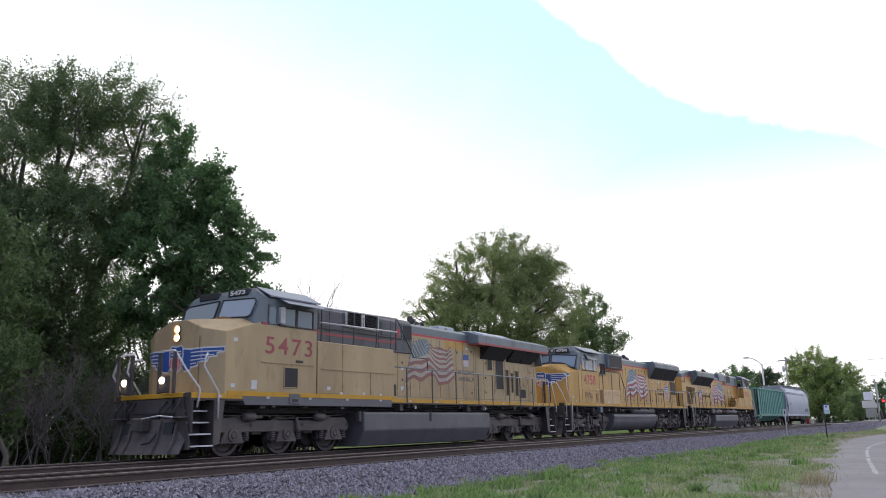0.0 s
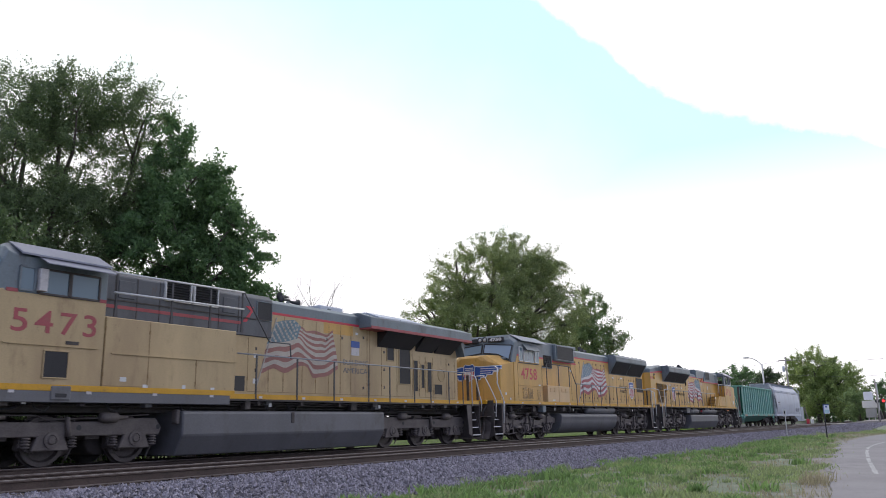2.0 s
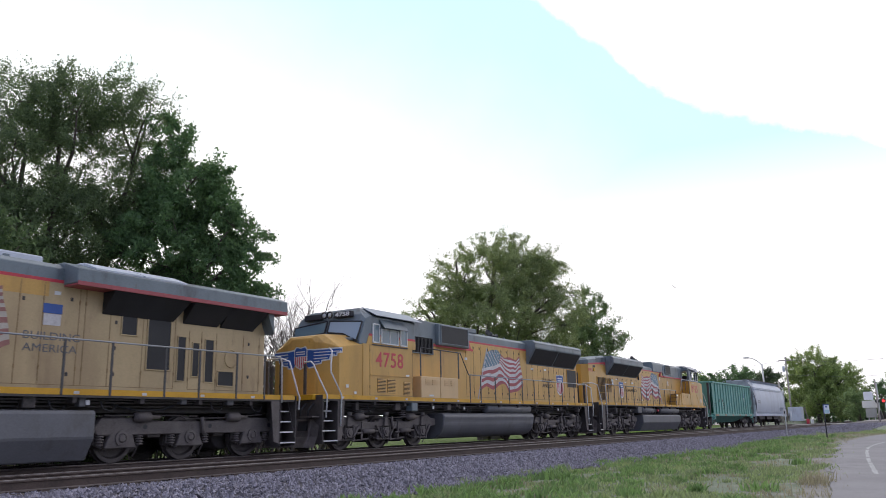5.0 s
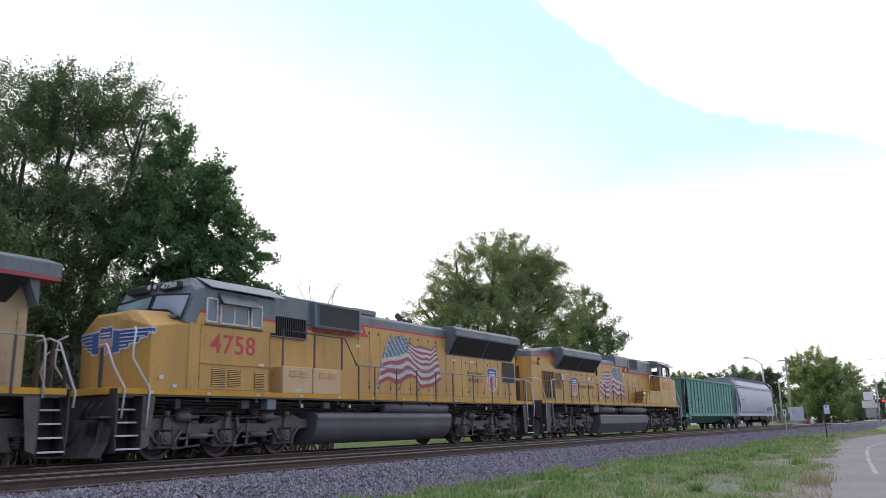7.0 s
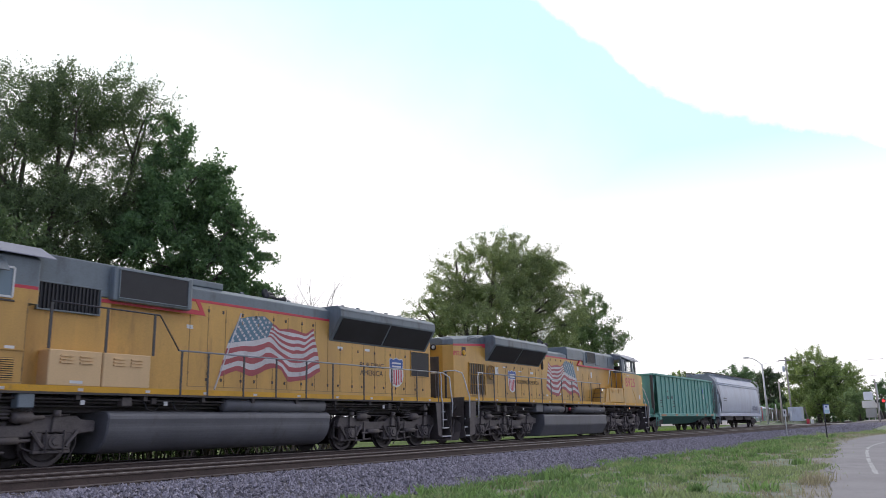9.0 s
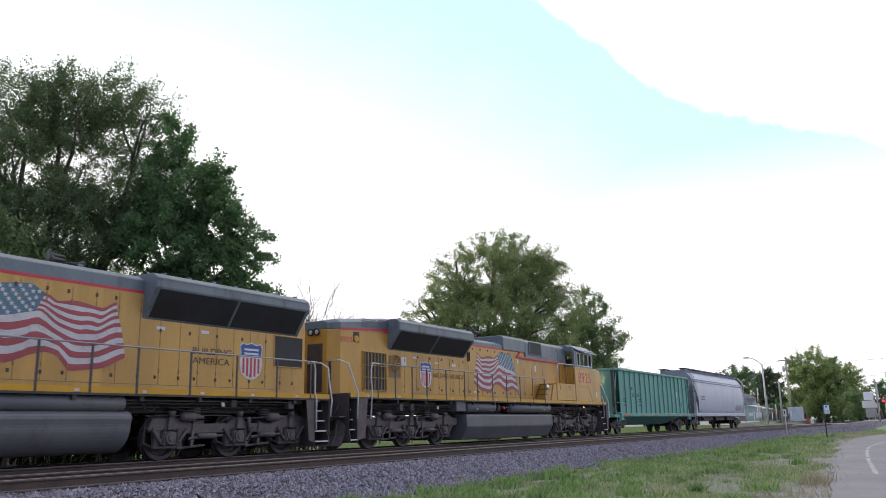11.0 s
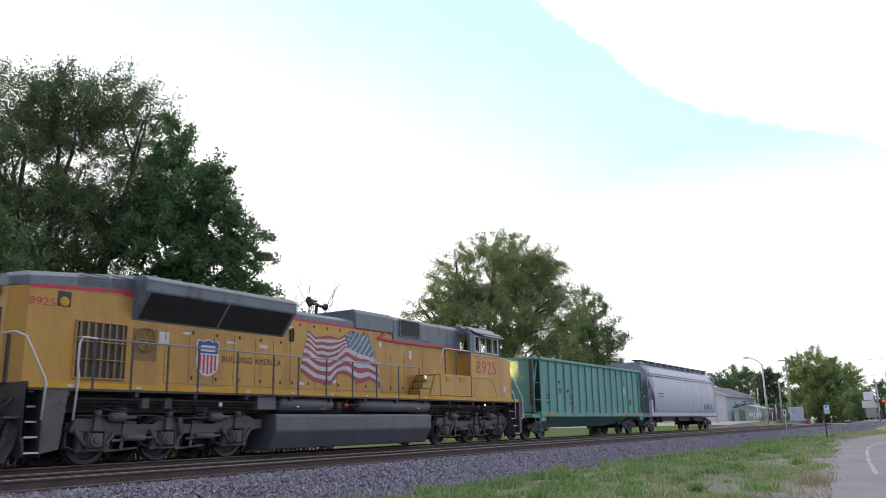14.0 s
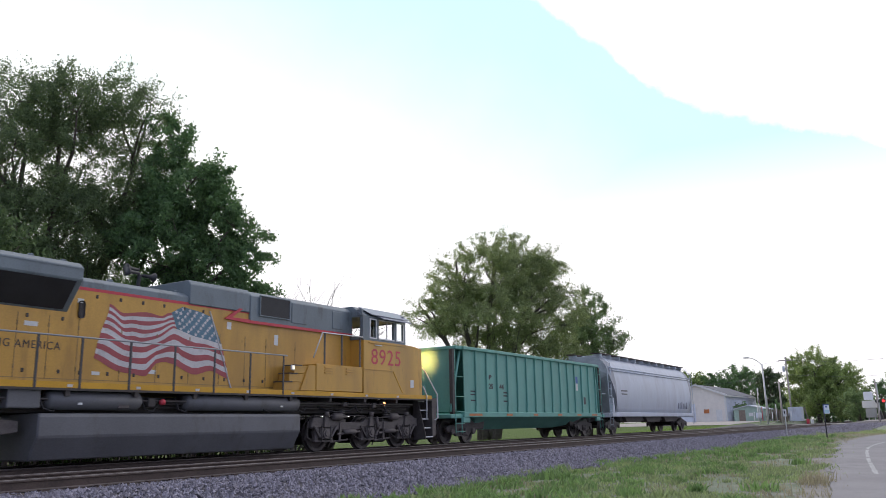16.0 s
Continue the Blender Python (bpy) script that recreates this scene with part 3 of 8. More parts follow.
    me = bpy.data.meshes.new("crown")
    me.from_pydata(quad.reshape(-1, 3).tolist(), [], np.arange(4 * n).reshape(-1, 4).tolist())
    me.materials.append(M[material])
    ob = new("crown", me)
    ob.parent = t
    return t


M["leaf_ash"] = leaf("ash_leaves", (0.165, 0.225, 0.155))
M["leaf_dark"] = leaf("broad_leaves", (0.15, 0.25, 0.155))
M["leaf_willow"] = leaf("willow_leaves", (0.30, 0.36, 0.225))
M["leaf_maple"] = leaf("maple_leaves", (0.215, 0.30, 0.19))
M["leaf_far"] = leaf("far_leaves", (0.31, 0.39, 0.205))
M["leaf_brush"] = leaf("brush_leaves", (0.125, 0.185, 0.11))
tree("ash_tree", "tall open-crowned ash tree with fine grey-green leaves", (16.0, 26.5, -0.4),
     [(-1.7, 1.0, 12.5, 2.0, 2.0, 1.7), (0.2, 0.0, 13.2, 1.7, 1.7, 1.7), (2.2, -1.3, 12.5, 1.6, 1.6, 1.7), (1.2, -0.7, 13.5, 1.5, 1.5, 1.4), (-0.3, 0.2, 13.2, 1.4, 1.4, 1.2), (-0.85, 0.55, 10.4, 2.7, 2.5, 1.8), (1.6, -0.95, 10.5, 2.1, 2.0, 1.7), (-0.2, 0.2, 8.2, 3.0, 2.9, 1.5), (-2.8, 1.5, 11.9, 1.3, 1.3, 1.4), (2.7, 0.2, 9.9, 1.5, 1.5, 1.3), (1.7, 0.3, 9.0, 1.6, 1.6, 1.2), (-2.2, 1.4, 8.2, 2.0, 1.9, 1.5), (-0.6, 0.3, 6.6, 3.0, 2.4, 1.2)],
     1050, 185, 0.05, "leaf_ash", 21, 3, 0.2, 0.75, limbs=30, gaps=0.14)
tree("catalpa_tree", "dense dark green broad-leaved tree", (19.0, 22.9, -0.4),
     [(-0.75, 0.6, 11.8, 0.85, 0.85, 1.0), (-0.3, 0.3, 10.0, 1.6, 1.5, 1.5), (0.6, -0.4, 8.4, 1.65, 1.5, 1.5), (1.7, -1.15, 7.6, 1.05, 0.95, 1.2), (-0.85, 0.65, 7.8, 1.8, 1.8, 1.5), (0.75, -0.55, 10.2, 0.6, 0.6, 1.1), (0.77, -0.5, 6.7, 1.7, 1.6, 0.8), (1.5, -1.0, 6.0, 1.3, 1.2, 1.0), (-0.6, 0.8, 5.6, 2.0, 1.5, 1.0)],
     420, 200, 0.074, "leaf_dark", 22, 2, 0.17, 0.62, limbs=14, gaps=0.1)
tree("willow_tree", "large rounded willow tree with several trunks", (52.5, 29.1, -0.4),
     [(x + 0.6, y - 1.1, *rest) for x, y, *rest in [(-0.2, 0.3, 12.7, 4.0, 4.0, 2.9), (0.7, -1.3, 12.5, 3.0, 3.0, 2.6), (-2.0, 3.2, 11.5, 2.6, 2.6, 2.4), (1.3, -2.6, 11.8, 2.2, 2.2, 2.8), (-3.4, 5.7, 10.0, 1.2, 1.2, 1.1), (-0.3, 0.4, 9.2, 5.4, 5.4, 2.2), (-2.4, 4.2, 9.4, 2.6, 2.6, 1.7), (2.4, -4.0, 9.4, 2.2, 2.2, 2.0), (0.6, 0.0, 6.9, 4.6, 4.0, 1.2), (3.0, -3.2, 6.4, 3.0, 2.0, 1.4)]],
     1000, 190, 0.072, "leaf_willow", 23, 6, 0.3, 0.95, limbs=44, gaps=0.2)
tree("maple_tree", "dark green tree at the edge of the grove", (61.3, 24.6, -0.4),
     [(0.1, -0.3, 9.9, 1.7, 1.7, 2.3), (0.7, -2.0, 8.1, 1.2, 1.2, 1.6), (-0.2, 0.4, 7.8, 2.7, 2.7, 1.9), (0.3, -0.6, 5.4, 2.6, 2.2, 1.6), (-1.5, 0.5, 4.8, 3.2, 2.2, 1.8)], 400, 170, 0.08, "leaf_maple", 24, 3, 0.18, 0.9, limbs=16, gaps=0.2)
rng = random.Random(77)
for i in range(16):
    x = 9.0 + 14.5 * (i + rng.random()) / 16
    y = 22.3 + rng.uniform(0, 1.6) + (0.8 if x < 14 else 0)
    h = rng.uniform(2.2, 3.6)
    tree("bush", "tangled dark brush along the fence line", (x, y, -0.4), [(0, 0, h * 0.5, 1.3, 1.1, h * 0.5)], 34, 110, 0.055, "leaf_brush", 40 + i, 6, 0.035, 0.7, "bush", "brush behind the track")
for i in range(22):
    x = 10.0 + 20 * (i + rng.random()) / 22
    h = rng.uniform(4.6, 6.8) if x < 22 else rng.uniform(4.0, 5.5)
    tree("sapling", "slender dark sapling in the thicket", (x, 25.0 + rng.uniform(0, 7.5), -0.4), [(0, 0, h * 0.66, 1.2, 1.2, h * 0.33), (0.3, 0, h * 0.3, 1.0, 1.0, h * 0.28)], 60, 90, 0.075, "leaf_brush", 60 + i, 2, 0.07, 0.8, "tree", "thicket behind the track")


for i in range(20):
    x = 10.6 + 7.4 * (i + rng.random()) / 20
    h = rng.uniform(7.0, 9.0) if i % 4 == 0 else rng.uniform(5.2, 6.8)
    tree("sapling", "slender leafy sapling in the thicket", (x, x * 1.55 + rng.uniform(3.5, 8.0), -0.4), [(0, 0, h * 0.75, 1.3, 1.3, h * 0.25), (0.2, 0, h * 0.4, 1.2, 1.2, h * 0.3)], 60, 130, 0.075, "leaf_brush", 140 + i, 2, 0.07, 0.85, "tree", "thicket behind the track")


for i in range(5):
    x = 17.6 + 5.0 * (i + rng.random()) / 5
    h = rng.uniform(7.2, 8.6)
    tree("sapling", "slender leafy sapling in the thicket", (x, 29.5 + rng.uniform(-1.0, 1.5), -0.4), [(0, 0, h * 0.78, 1.1, 1.1, h * 0.22), (0.2, 0, h * 0.45, 1.1, 1.1, h * 0.3)], 50, 105, 0.062, "leaf_brush", 170 + i, 3, 0.06, 0.85, "tree", "thicket behind the track")
for i in range(9):
    x = 10.2 + 4.6 * (i + rng.random()) / 9
    h = rng.uniform(7.0, 8.6)
    tree("sapling", "slender leafy sapling in the thicket", (x, 24.6 + rng.uniform(-0.8, 2.6), -0.4), [(0, 0, h * 0.84, 1.4, 1.4, h * 0.15)], 44, 130, 0.062, "leaf_brush", 190 + i, 3, 0.06, 0.8, "tree", "thicket behind the track")
M["twig"] = paint("bare_twigs", (0.19, 0.17, 0.16), 0.9, spread=0.3, scale=5)


def twigs(base, h, seed, thick=0.035):
    """A leafless shrub of fine crooked branches."""
    rng = random.Random(seed)
    t = thing("bare_shrub", "leafless grey shrub of fine twigs", "shrub", pose(*base), "brush behind the track")
    b = bmesh.new()

    def grow(p, d, length, r, depth):
        q = p + d * length
        m = p.lerp(q, 0.5) + Vector((rng.uniform(-1, 1), rng.uniform(-1, 1), rng.uniform(-1, 1))) * length * 0.1
        tube([p, m, q], [r, r * 0.8, r * 0.55], 4, b)
        if depth:
            for _ in range(3):
                e = (d + Vector((rng.uniform(-0.7, 0.7), rng.uniform(-0.7, 0.7), rng.uniform(-0.35, 0.45)))).normalized()
                grow(p.lerp(q, rng.uniform(0.45, 1.0)), e, length * rng.uniform(0.5, 0.8), r * 0.56, depth - 1)

    for _ in range(4):
        grow(Vector((rng.uniform(-0.4, 0.4), rng.uniform(-0.4, 0.4), -0.1)), Vector((rng.uniform(-0.5, 0.5), rng.uniform(-0.5, 0.5), 1)).normalized(), h * 0.42, thick, 4)
    part("branch", b, "twig", t, "bare grey branching stems")


for i in range(16):
    twigs((9.8 + 0.85 * i, 21.2 + 0.4 * (i % 3), -0.4), 3.2 + 0.9 * (i % 2), 90 + i, 0.028)
for i in range(8):
    twigs((24.6 + 0.55 * i, 24.0 + 0.3 * (i % 2), -0.4), 8.0 - 0.2 * i, 120 + i, 0.055)


# ---- train ----
MOVING = []        # (thing, x of its middle in the train at the eighth second)
ROLLING = []       # (wheelset, x and z in its truck, radius)


class Car:
    """A rail vehicle whose parts are given in the train's own x; -y is the side that faces the camera."""

    def __init__(self, name, label, category, mid, group=""):
        self.mid = mid
        self.ob = thing(name, label, category, pose(mid, TRACK_Y, 0), group)
        MOVING.append((self.ob, mid))

    def box(self, name, mat, x0, x1, y0, y1, z0, z1, bev=0.02, label="", parent=None):
        return part(name, box(x0 - self.mid, x1 - self.mid, y0, y1, z0, z1, bev), mat, parent or self.ob, label)

    def prism(self, name, mat, pts, y0, y1, bev=0.02, label="", parent=None):
        return part(name, prism([(x - self.mid, z) for x, z in pts], "y", y0, y1, bev), mat, parent or self.ob, label)

    def section(self, name, mat, pts, x0, x1, bev=0.02, label="", parent=None):
        return part(name, prism(pts, "x", x0 - self.mid, x1 - self.mid, bev), mat, parent or self.ob, label)

    def tube(self, name, mat, path, r, label="", parent=None, seg=8):
        return part(name, tube([(x - self.mid, y, z) for x, y, z in path], r, seg), mat, parent or self.ob, label, smooth=True)

    def words(self, name, text, size, x, y, z, mat, label="", stretch=1.0, bold=0.0, parent=None, turn=0.0, wide=0.0, gap=1.0):
        return words(name, text, size, (x - self.mid, y, z), parent or self.ob, mat, label, 0.003, stretch, bold, turn, wide, gap)


def wheel_bm(r):
    """Two flanged wheels on an axle, about the origin, with dished plates and hub."""
    b = bmesh.new()
    for s in (-1, 1):
        prof = [(0.69, 0.09), (0.66, 0.13), (0.69, 0.17), (0.725, r * 0.72), (0.70, r * 0.80), (0.69, r + 0.027), (0.72, r + 0.027), (0.733, r), (0.83, r - 0.008), (0.83, r * 0.82), (0.77, r * 0.74), (0.74, 0.2), (0.80, 0.15), (0.80, 0.09)]
        lathe([(s * d, q) for d, q in (prof if s > 0 else prof)], (0, 0, 0), "y", 28, b)
    lathe([(-1.0, 0.08), (1.0, 0.08)], (0, 0, 0), "y", 12, b)
    # bolts and a drain hole's rim, so that the turning shows
    for s in (-1, 1):
        for a in range(4):
            q = a * math.pi / 2
            lathe([(s * 0.80, 0.02), (s * 0.815, 0.02)], (0.12 * math.cos(q), 0, 0.12 * math.sin(q)), "y", 6, b)
    return b


def wheelset(truck, x, r):
    ob = part("wheelset", wheel_bm(r), "wheel", truck, "grimy flanged steel wheels on an axle", smooth=False)
    ob.matrix_basis = pose(x, 0, r)
    ROLLING.append((ob, x, r))
    return ob


def coil(truck, x, y, z0, z1, r):
    b = bmesh.new()
    n = 4
    for i in range(n):
        z = z0 + (z1 - z0) * (i + 0.5) / n
        d = (z1 - z0) / n * 0.32
        lathe([(-d, r * 0.8), (-d * 0.5, r), (d * 0.5, r), (d, r * 0.8)], (x, y, z), "z", 12, b)
    lathe([(z0 - 0.0, r * 0.6), (z1, r * 0.6)], (x, y, 0), "z", 8, b)
    part("spring", b, "truck", truck, "stacked coil spring", smooth=True)


def loco_truck(car, axles, kind):
    """Six-wheel truck with side castings, axle boxes, springs and brake cylinders."""
    mid = sum(axles) / 3
    t = new("truck")
    t.parent = car.ob
    t.matrix_basis = pose(mid - car.mid, 0, 0)
    tagged(t, "grimy six-wheel cast steel truck")
    ax = [a - mid for a in axles]
    for s in (-1, 1):
        y0, y1 = s * 0.98, s * 1.14
        if kind == "plate":
            top = [(ax[0] - 0.72, 0.78), (ax[0] - 0.55, 1.0), (ax[0] + 0.6, 1.02), (ax[0] + 0.75, 0.93), (ax[1] - 0.5, 0.93), (ax[1] + 0.5, 0.93), (ax[2] - 0.75, 0.93), (ax[2] - 0.6, 1.02), (ax[2] + 0.55, 1.0), (ax[2] + 0.72, 0.78)]
            low = [(ax[2] + 0.66, 0.62)]
            for a in reversed(ax):
                low += [(a + 0.62, 0.62), (a + 0.3, 0.62), (a + 0.42, 0.33), (a - 0.42, 0.33), (a - 0.3, 0.62), (a - 0.62, 0.62)]
            part("side_frame", prism(top + low, "y", y0, y1, 0.02), "truck", t)
            for a in ax:
                part("axle_box", lathe([(y1, 0.17), (y1 + s * 0.03, 0.17), (y1 + s * 0.04, 0.11), (y1 + s * 0.02, 0.10), (y1 + s * 0.05, 0.07), (y1 + s * 0.05, 0.0)], (a, 0, 0.55), "y", 16), "truck", t, smooth=False)
                for e in (-0.52, 0.52):
                    coil(t, a + e, s * 1.06, 0.38, 0.62, 0.10)
                # black disc on the casting paints a hole's dark inside
                part("hole", lathe([(y1, 0.06), (y1 + s * 0.004, 0.06)], (a + 0.62, 0, 0.80), "y", 10), "black", t)
        else:
            top = [(ax[0] - 0.62, 0.72), (ax[0] - 0.5, 1.0), (ax[0] + 0.45, 1.0), (ax[0] + 0.7, 0.86), (ax[1] - 0.35, 0.86), (ax[1] - 0.2, 0.98), (ax[1] + 0.2, 0.98), (ax[1] + 0.35, 0.86), (ax[2] - 0.75, 0.86), (ax[2] - 0.5, 1.06), (ax[2] + 0.5, 1.06), (ax[2] + 0.6, 0.98), (ax[2] + 0.95, 0.95), (ax[2] + 0.95, 0.72)]
            low = [(ax[2] + 0.45, 0.66), (ax[2] + 0.36, 0.70), (ax[2] - 0.36, 0.70), (ax[2] - 0.5, 0.62), (ax[1] + 0.5, 0.62), (ax[1] + 0.36, 0.70), (ax[1] - 0.36, 0.70), (ax[1] - 0.5, 0.62), (ax[0] + 0.5, 0.62), (ax[0] + 0.36, 0.70), (ax[0] - 0.36, 0.70), (ax[0] - 0.5, 0.66)]
            part("side_frame", prism(top + low, "y", y0, y1, 0.02), "truck", t)
            for a in ax:
                for e in (-0.33, 0.33):
                    part("pedestal", prism([(a + e - 0.07, 0.34), (a + e + 0.07, 0.34), (a + e + 0.09, 0.72), (a + e - 0.09, 0.72)], "y", s * 0.99, s * 1.13, 0.015), "truck", t)
                b = box(a - 0.24, a + 0.24, min(s * 1.02, s * 1.19), max(s * 1.02, s * 1.19), 0.36, 0.68, 0.03)
                lathe([(s * 1.19, 0.16), (s * 1.23, 0.15), (s * 1.23, 0.09), (s * 1.26, 0.08), (s * 1.26, 0.0)], (a, 0, 0.53), "y", 14, b)
                part("axle_box", b, "truck", t)
            for a in ax:
                part("bottom_tie", box(a - 0.42, a + 0.42, *sorted((s * 1.0, s * 1.12)), 0.28, 0.35, 0.012), "truck", t)
                for e in (-1, 1):
                    part("strut", tube([(a + e * 0.26, s * 1.18, 0.42), (a + e * 0.52, s * 1.18, 0.74)], 0.04, 6), "truck", t)
                    part("box_bolt", tube([(a + e * 0.2, s * 1.2, 0.30), (a + e * 0.2, s * 1.2, 0.76)], 0.022, 5), "under", t)
                part("hanger_bracket", prism([(a - 0.1, 0.72), (a + 0.1, 0.72), (a + 0.06, 1.12), (a - 0.06, 1.12)], "y", *sorted((s * 1.13, s * 1.22)), 0.01), "truck", t)
                part("snubber", lathe([(-0.07, 0.0), (-0.07, 0.085), (0.07, 0.085), (0.07, 0.0)], (a, s * 1.2, 1.1), "z", 10), "truck", t, smooth=True)
            for e in (ax[0] + 0.62, ax[1] + 0.66):
                part("brake_lever", prism([(e, 0.3), (e + 0.08, 0.3), (e + 0.16, 0.86), (e + 0.06, 0.86)], "y", *sorted((s * 1.14, s * 1.18)), 0.006), "truck", t)
                part("brake_beam", tube([(e - 0.35, s * 1.1, 0.27), (e + 0.5, s * 1.1, 0.33)], 0.03, 6), "truck", t)
            for e in ((ax[0] + ax[1]) / 2, (ax[1] + ax[2]) / 2):
                part("brake_rod", tube([(e - 0.55, s * 1.17, 0.5), (e + 0.55, s * 1.17, 0.56)], 0.035), "truck", t)
                part("damper", tube([(e - 0.28, s * 1.2, 0.56), (e + 0.28, s * 1.2, 0.56)], 0.075, 10), "truck", t, smooth=True)
            for e in ((ax[0] + ax[1]) / 2 - 0.3, (ax[1] + ax[2]) / 2):
                coil(t, e, s * 1.06, 0.98, 1.25, 0.16)
        for e in (ax[0] + 0.55, ax[2] - 0.7):
            part("brake_cylinder", lathe([(-0.28, 0.0), (-0.28, 0.09), (-0.2, 0.12), (0.12, 0.12), (0.2, 0.05), (0.42, 0.04), (0.42, 0.0)], (e, s * 1.2, 1.02), "x", 12), "truck", t, smooth=True)
        part("brake_pipe", tube([(ax[0] - 0.5, s * 1.18, 1.06), (ax[1] - 0.4, s * 1.18, 1.06), (ax[1] - 0.2, s * 1.19, 0.98), (ax[1] + 0.9, s * 1.18, 1.0), (ax[2] + 0.3, s * 1.18, 1.08)], 0.018, 6), "under", t)
    for s in (-1, 1):
        for k, a in enumerate(ax):
            part("brake_shoe", prism([(a - 0.62, 0.36), (a - 0.54, 0.34), (a - 0.52, 0.62), (a - 0.60, 0.66)], "y", s * 0.78, s * 0.9, 0.01), "under", t)
            part("brake_hanger", tube([(a - 0.6, s * 1.0, 0.9), (a - 0.62, s * 1.0, 0.42), (a - 0.3, s * 1.02, 0.3)], 0.025, 5), "truck", t)
            part("sand_pipe", tube([(a + 0.62, s * 0.95, 1.0), (a + 0.66, s * 0.9, 0.45), (a + 0.56, s * 0.8, 0.12)], 0.02, 5), "truck", t)
        part("shock_absorber", tube([(ax[1] + 0.3, s * 1.2, 1.02), (ax[1] + 0.36, s * 1.2, 0.62)], 0.05, 8), "truck", t, smooth=True)
        part("cable", tube([(ax[0] - 0.3, s * 1.1, 1.3), (ax[0] + 0.4, s * 1.2, 1.16), (ax[0] + 1.1, s * 1.16, 1.2), (ax[0] + 1.6, s * 1.1, 1.38)], 0.022, 5), "black", t)
    for a in (ax[0] + 1.0, ax[1] + 1.05):
        part("transom", box(a - 0.18, a + 0.18, -1.0, 1.0, 0.55, 0.95, 0.03), "truck", t)
    for a in ax:
        part("traction_motor", lathe([(-0.6, 0.36), (-0.55, 0.40), (0.55, 0.40), (0.6, 0.36)], (a + (0.55 if a < 1 else -0.55), 0, 0.58), "y", 14), "under", t, smooth=True)
        wheelset(t, a, 0.53)
    return t


def freight_truck(car, axles):
    mid = sum(axles) / 2
    t = new("truck")
    t.parent = car.ob
    t.matrix_basis = pose(mid - car.mid, 0, 0)
    tagged(t, "four-wheel freight truck with grimy side frames")
    ax = [a - mid for a in axles]
    for s in (-1, 1):
        pts = [(-1.15, 0.55), (-1.1, 0.66), (-0.62, 0.72), (-0.32, 0.82), (0.32, 0.82), (0.62, 0.72), (1.1, 0.66), (1.15, 0.55), (1.05, 0.42), (0.72, 0.45), (0.42, 0.28), (-0.42, 0.28), (-0.72, 0.45), (-1.05, 0.42)]
        part("side_frame", prism(pts, "y", s * 0.98, s * 1.10, 0.02), "under", t)
        for e in (-0.17, 0.0, 0.17):
            coil(t, e, s * 1.1, 0.34, 0.58, 0.075)
        for a in ax:
            part("bearing_cap", lathe([(s * 1.08, 0.11), (s * 1.16, 0.11), (s * 1.17, 0.06), (s * 1.17, 0.0)], (a, 0, 0.46), "y", 12), "truck", t, smooth=False)
    part("bolster", box(-0.2, 0.2, -1.0, 1.0, 0.5, 0.8, 0.03), "under", t)
    for a in ax:
        wheelset(t, a, 0.457)
    return t


def coupler(car, x, way):
    b = box(x - car.mid - 0.45 if way < 0 else x - car.mid, x - car.mid + (0.45 if way > 0 else 0) + (0.0), -0.1, 0.1, 0.74, 0.98, 0.03)
    e = x - car.mid
    prism([(e - 0.14, -0.2), (e + 0.14, -0.22), (e + 0.17, 0.1), (e + 0.05, 0.22), (e - 0.15, 0.2)], "z", 0.68, 1.02, 0.03, b)
    part("coupler", b, "under", car.ob, "knuckle coupler")
    part("air_hose", tube([(e + way * 0.3, -0.45, 0.95), (e + way * 0.1, -0.47, 0.62), (e - way * 0.02, -0.4, 0.42), (e - way * 0.1, -0.2, 0.38)], 0.025, 6), "black", car.ob, smooth=True)


def stairs(car, x0, x1, side, flip, top=1.62, plate=0.36):
    """Corner step well: five white-edged treads that climb inwards, a sloping stringer and a wide dusty side plate. flip: the side of the plate."""
    st = new("steps")
    st.parent = car.ob
    tagged(st, "corner boarding steps with white tread edges")
    a, b = x0 - car.mid, x1 - car.mid
    e, o = (b, a) if flip > 0 else (a, b)
    part("stringer", prism([(side * 0.98, 0.2), (side * 1.5, 0.24), (side * 1.5, 0.42), (side * 1.16, top - 0.06), (side * 0.98, top - 0.06)], "x", o - 0.015, o + 0.015), "under", st)
    part("inner_plate", prism([(side * 0.98, 0.22), (side * 1.5, 0.22), (side * 1.5, top - 0.06), (side * 0.98, top - 0.06)], "x", e - 0.012, e + 0.012), "under", st)
    w = 1 if flip > 0 else -1
    part("shield_plate", prism([(e, 0.28), (e + w * (plate - 0.14), 0.36), (e + w * plate, top - 0.08), (e, top - 0.08)], "y", *sorted((side * 1.46, side * 1.49)), 0.006), "truck", st, "dusty grey side plate")
    part("back_plate", box(a, b, *sorted((side * 0.98, side * 1.0)), 0.22, top - 0.06), "under", st)
    for i in range(5):
        z = 0.30 + i * (top - 0.20) / 5
        yo = side * (1.5 - 0.085 * i)
        part("tread", box(a, b, *sorted((side * 1.0, yo)), z, z + 0.03), "under", st)
        part("tread_edge", box(a + 0.02, b - 0.02, *sorted((yo, yo + side * 0.014)), z - 0.004, z + 0.034), "steel", st, "white tread edge")
    return st


def grab(car, pts, mat="steel", r=0.024):
    return car.tube("handrail", mat, pts, r, "white painted grab rail" if mat == "steel" else "grey handrail")


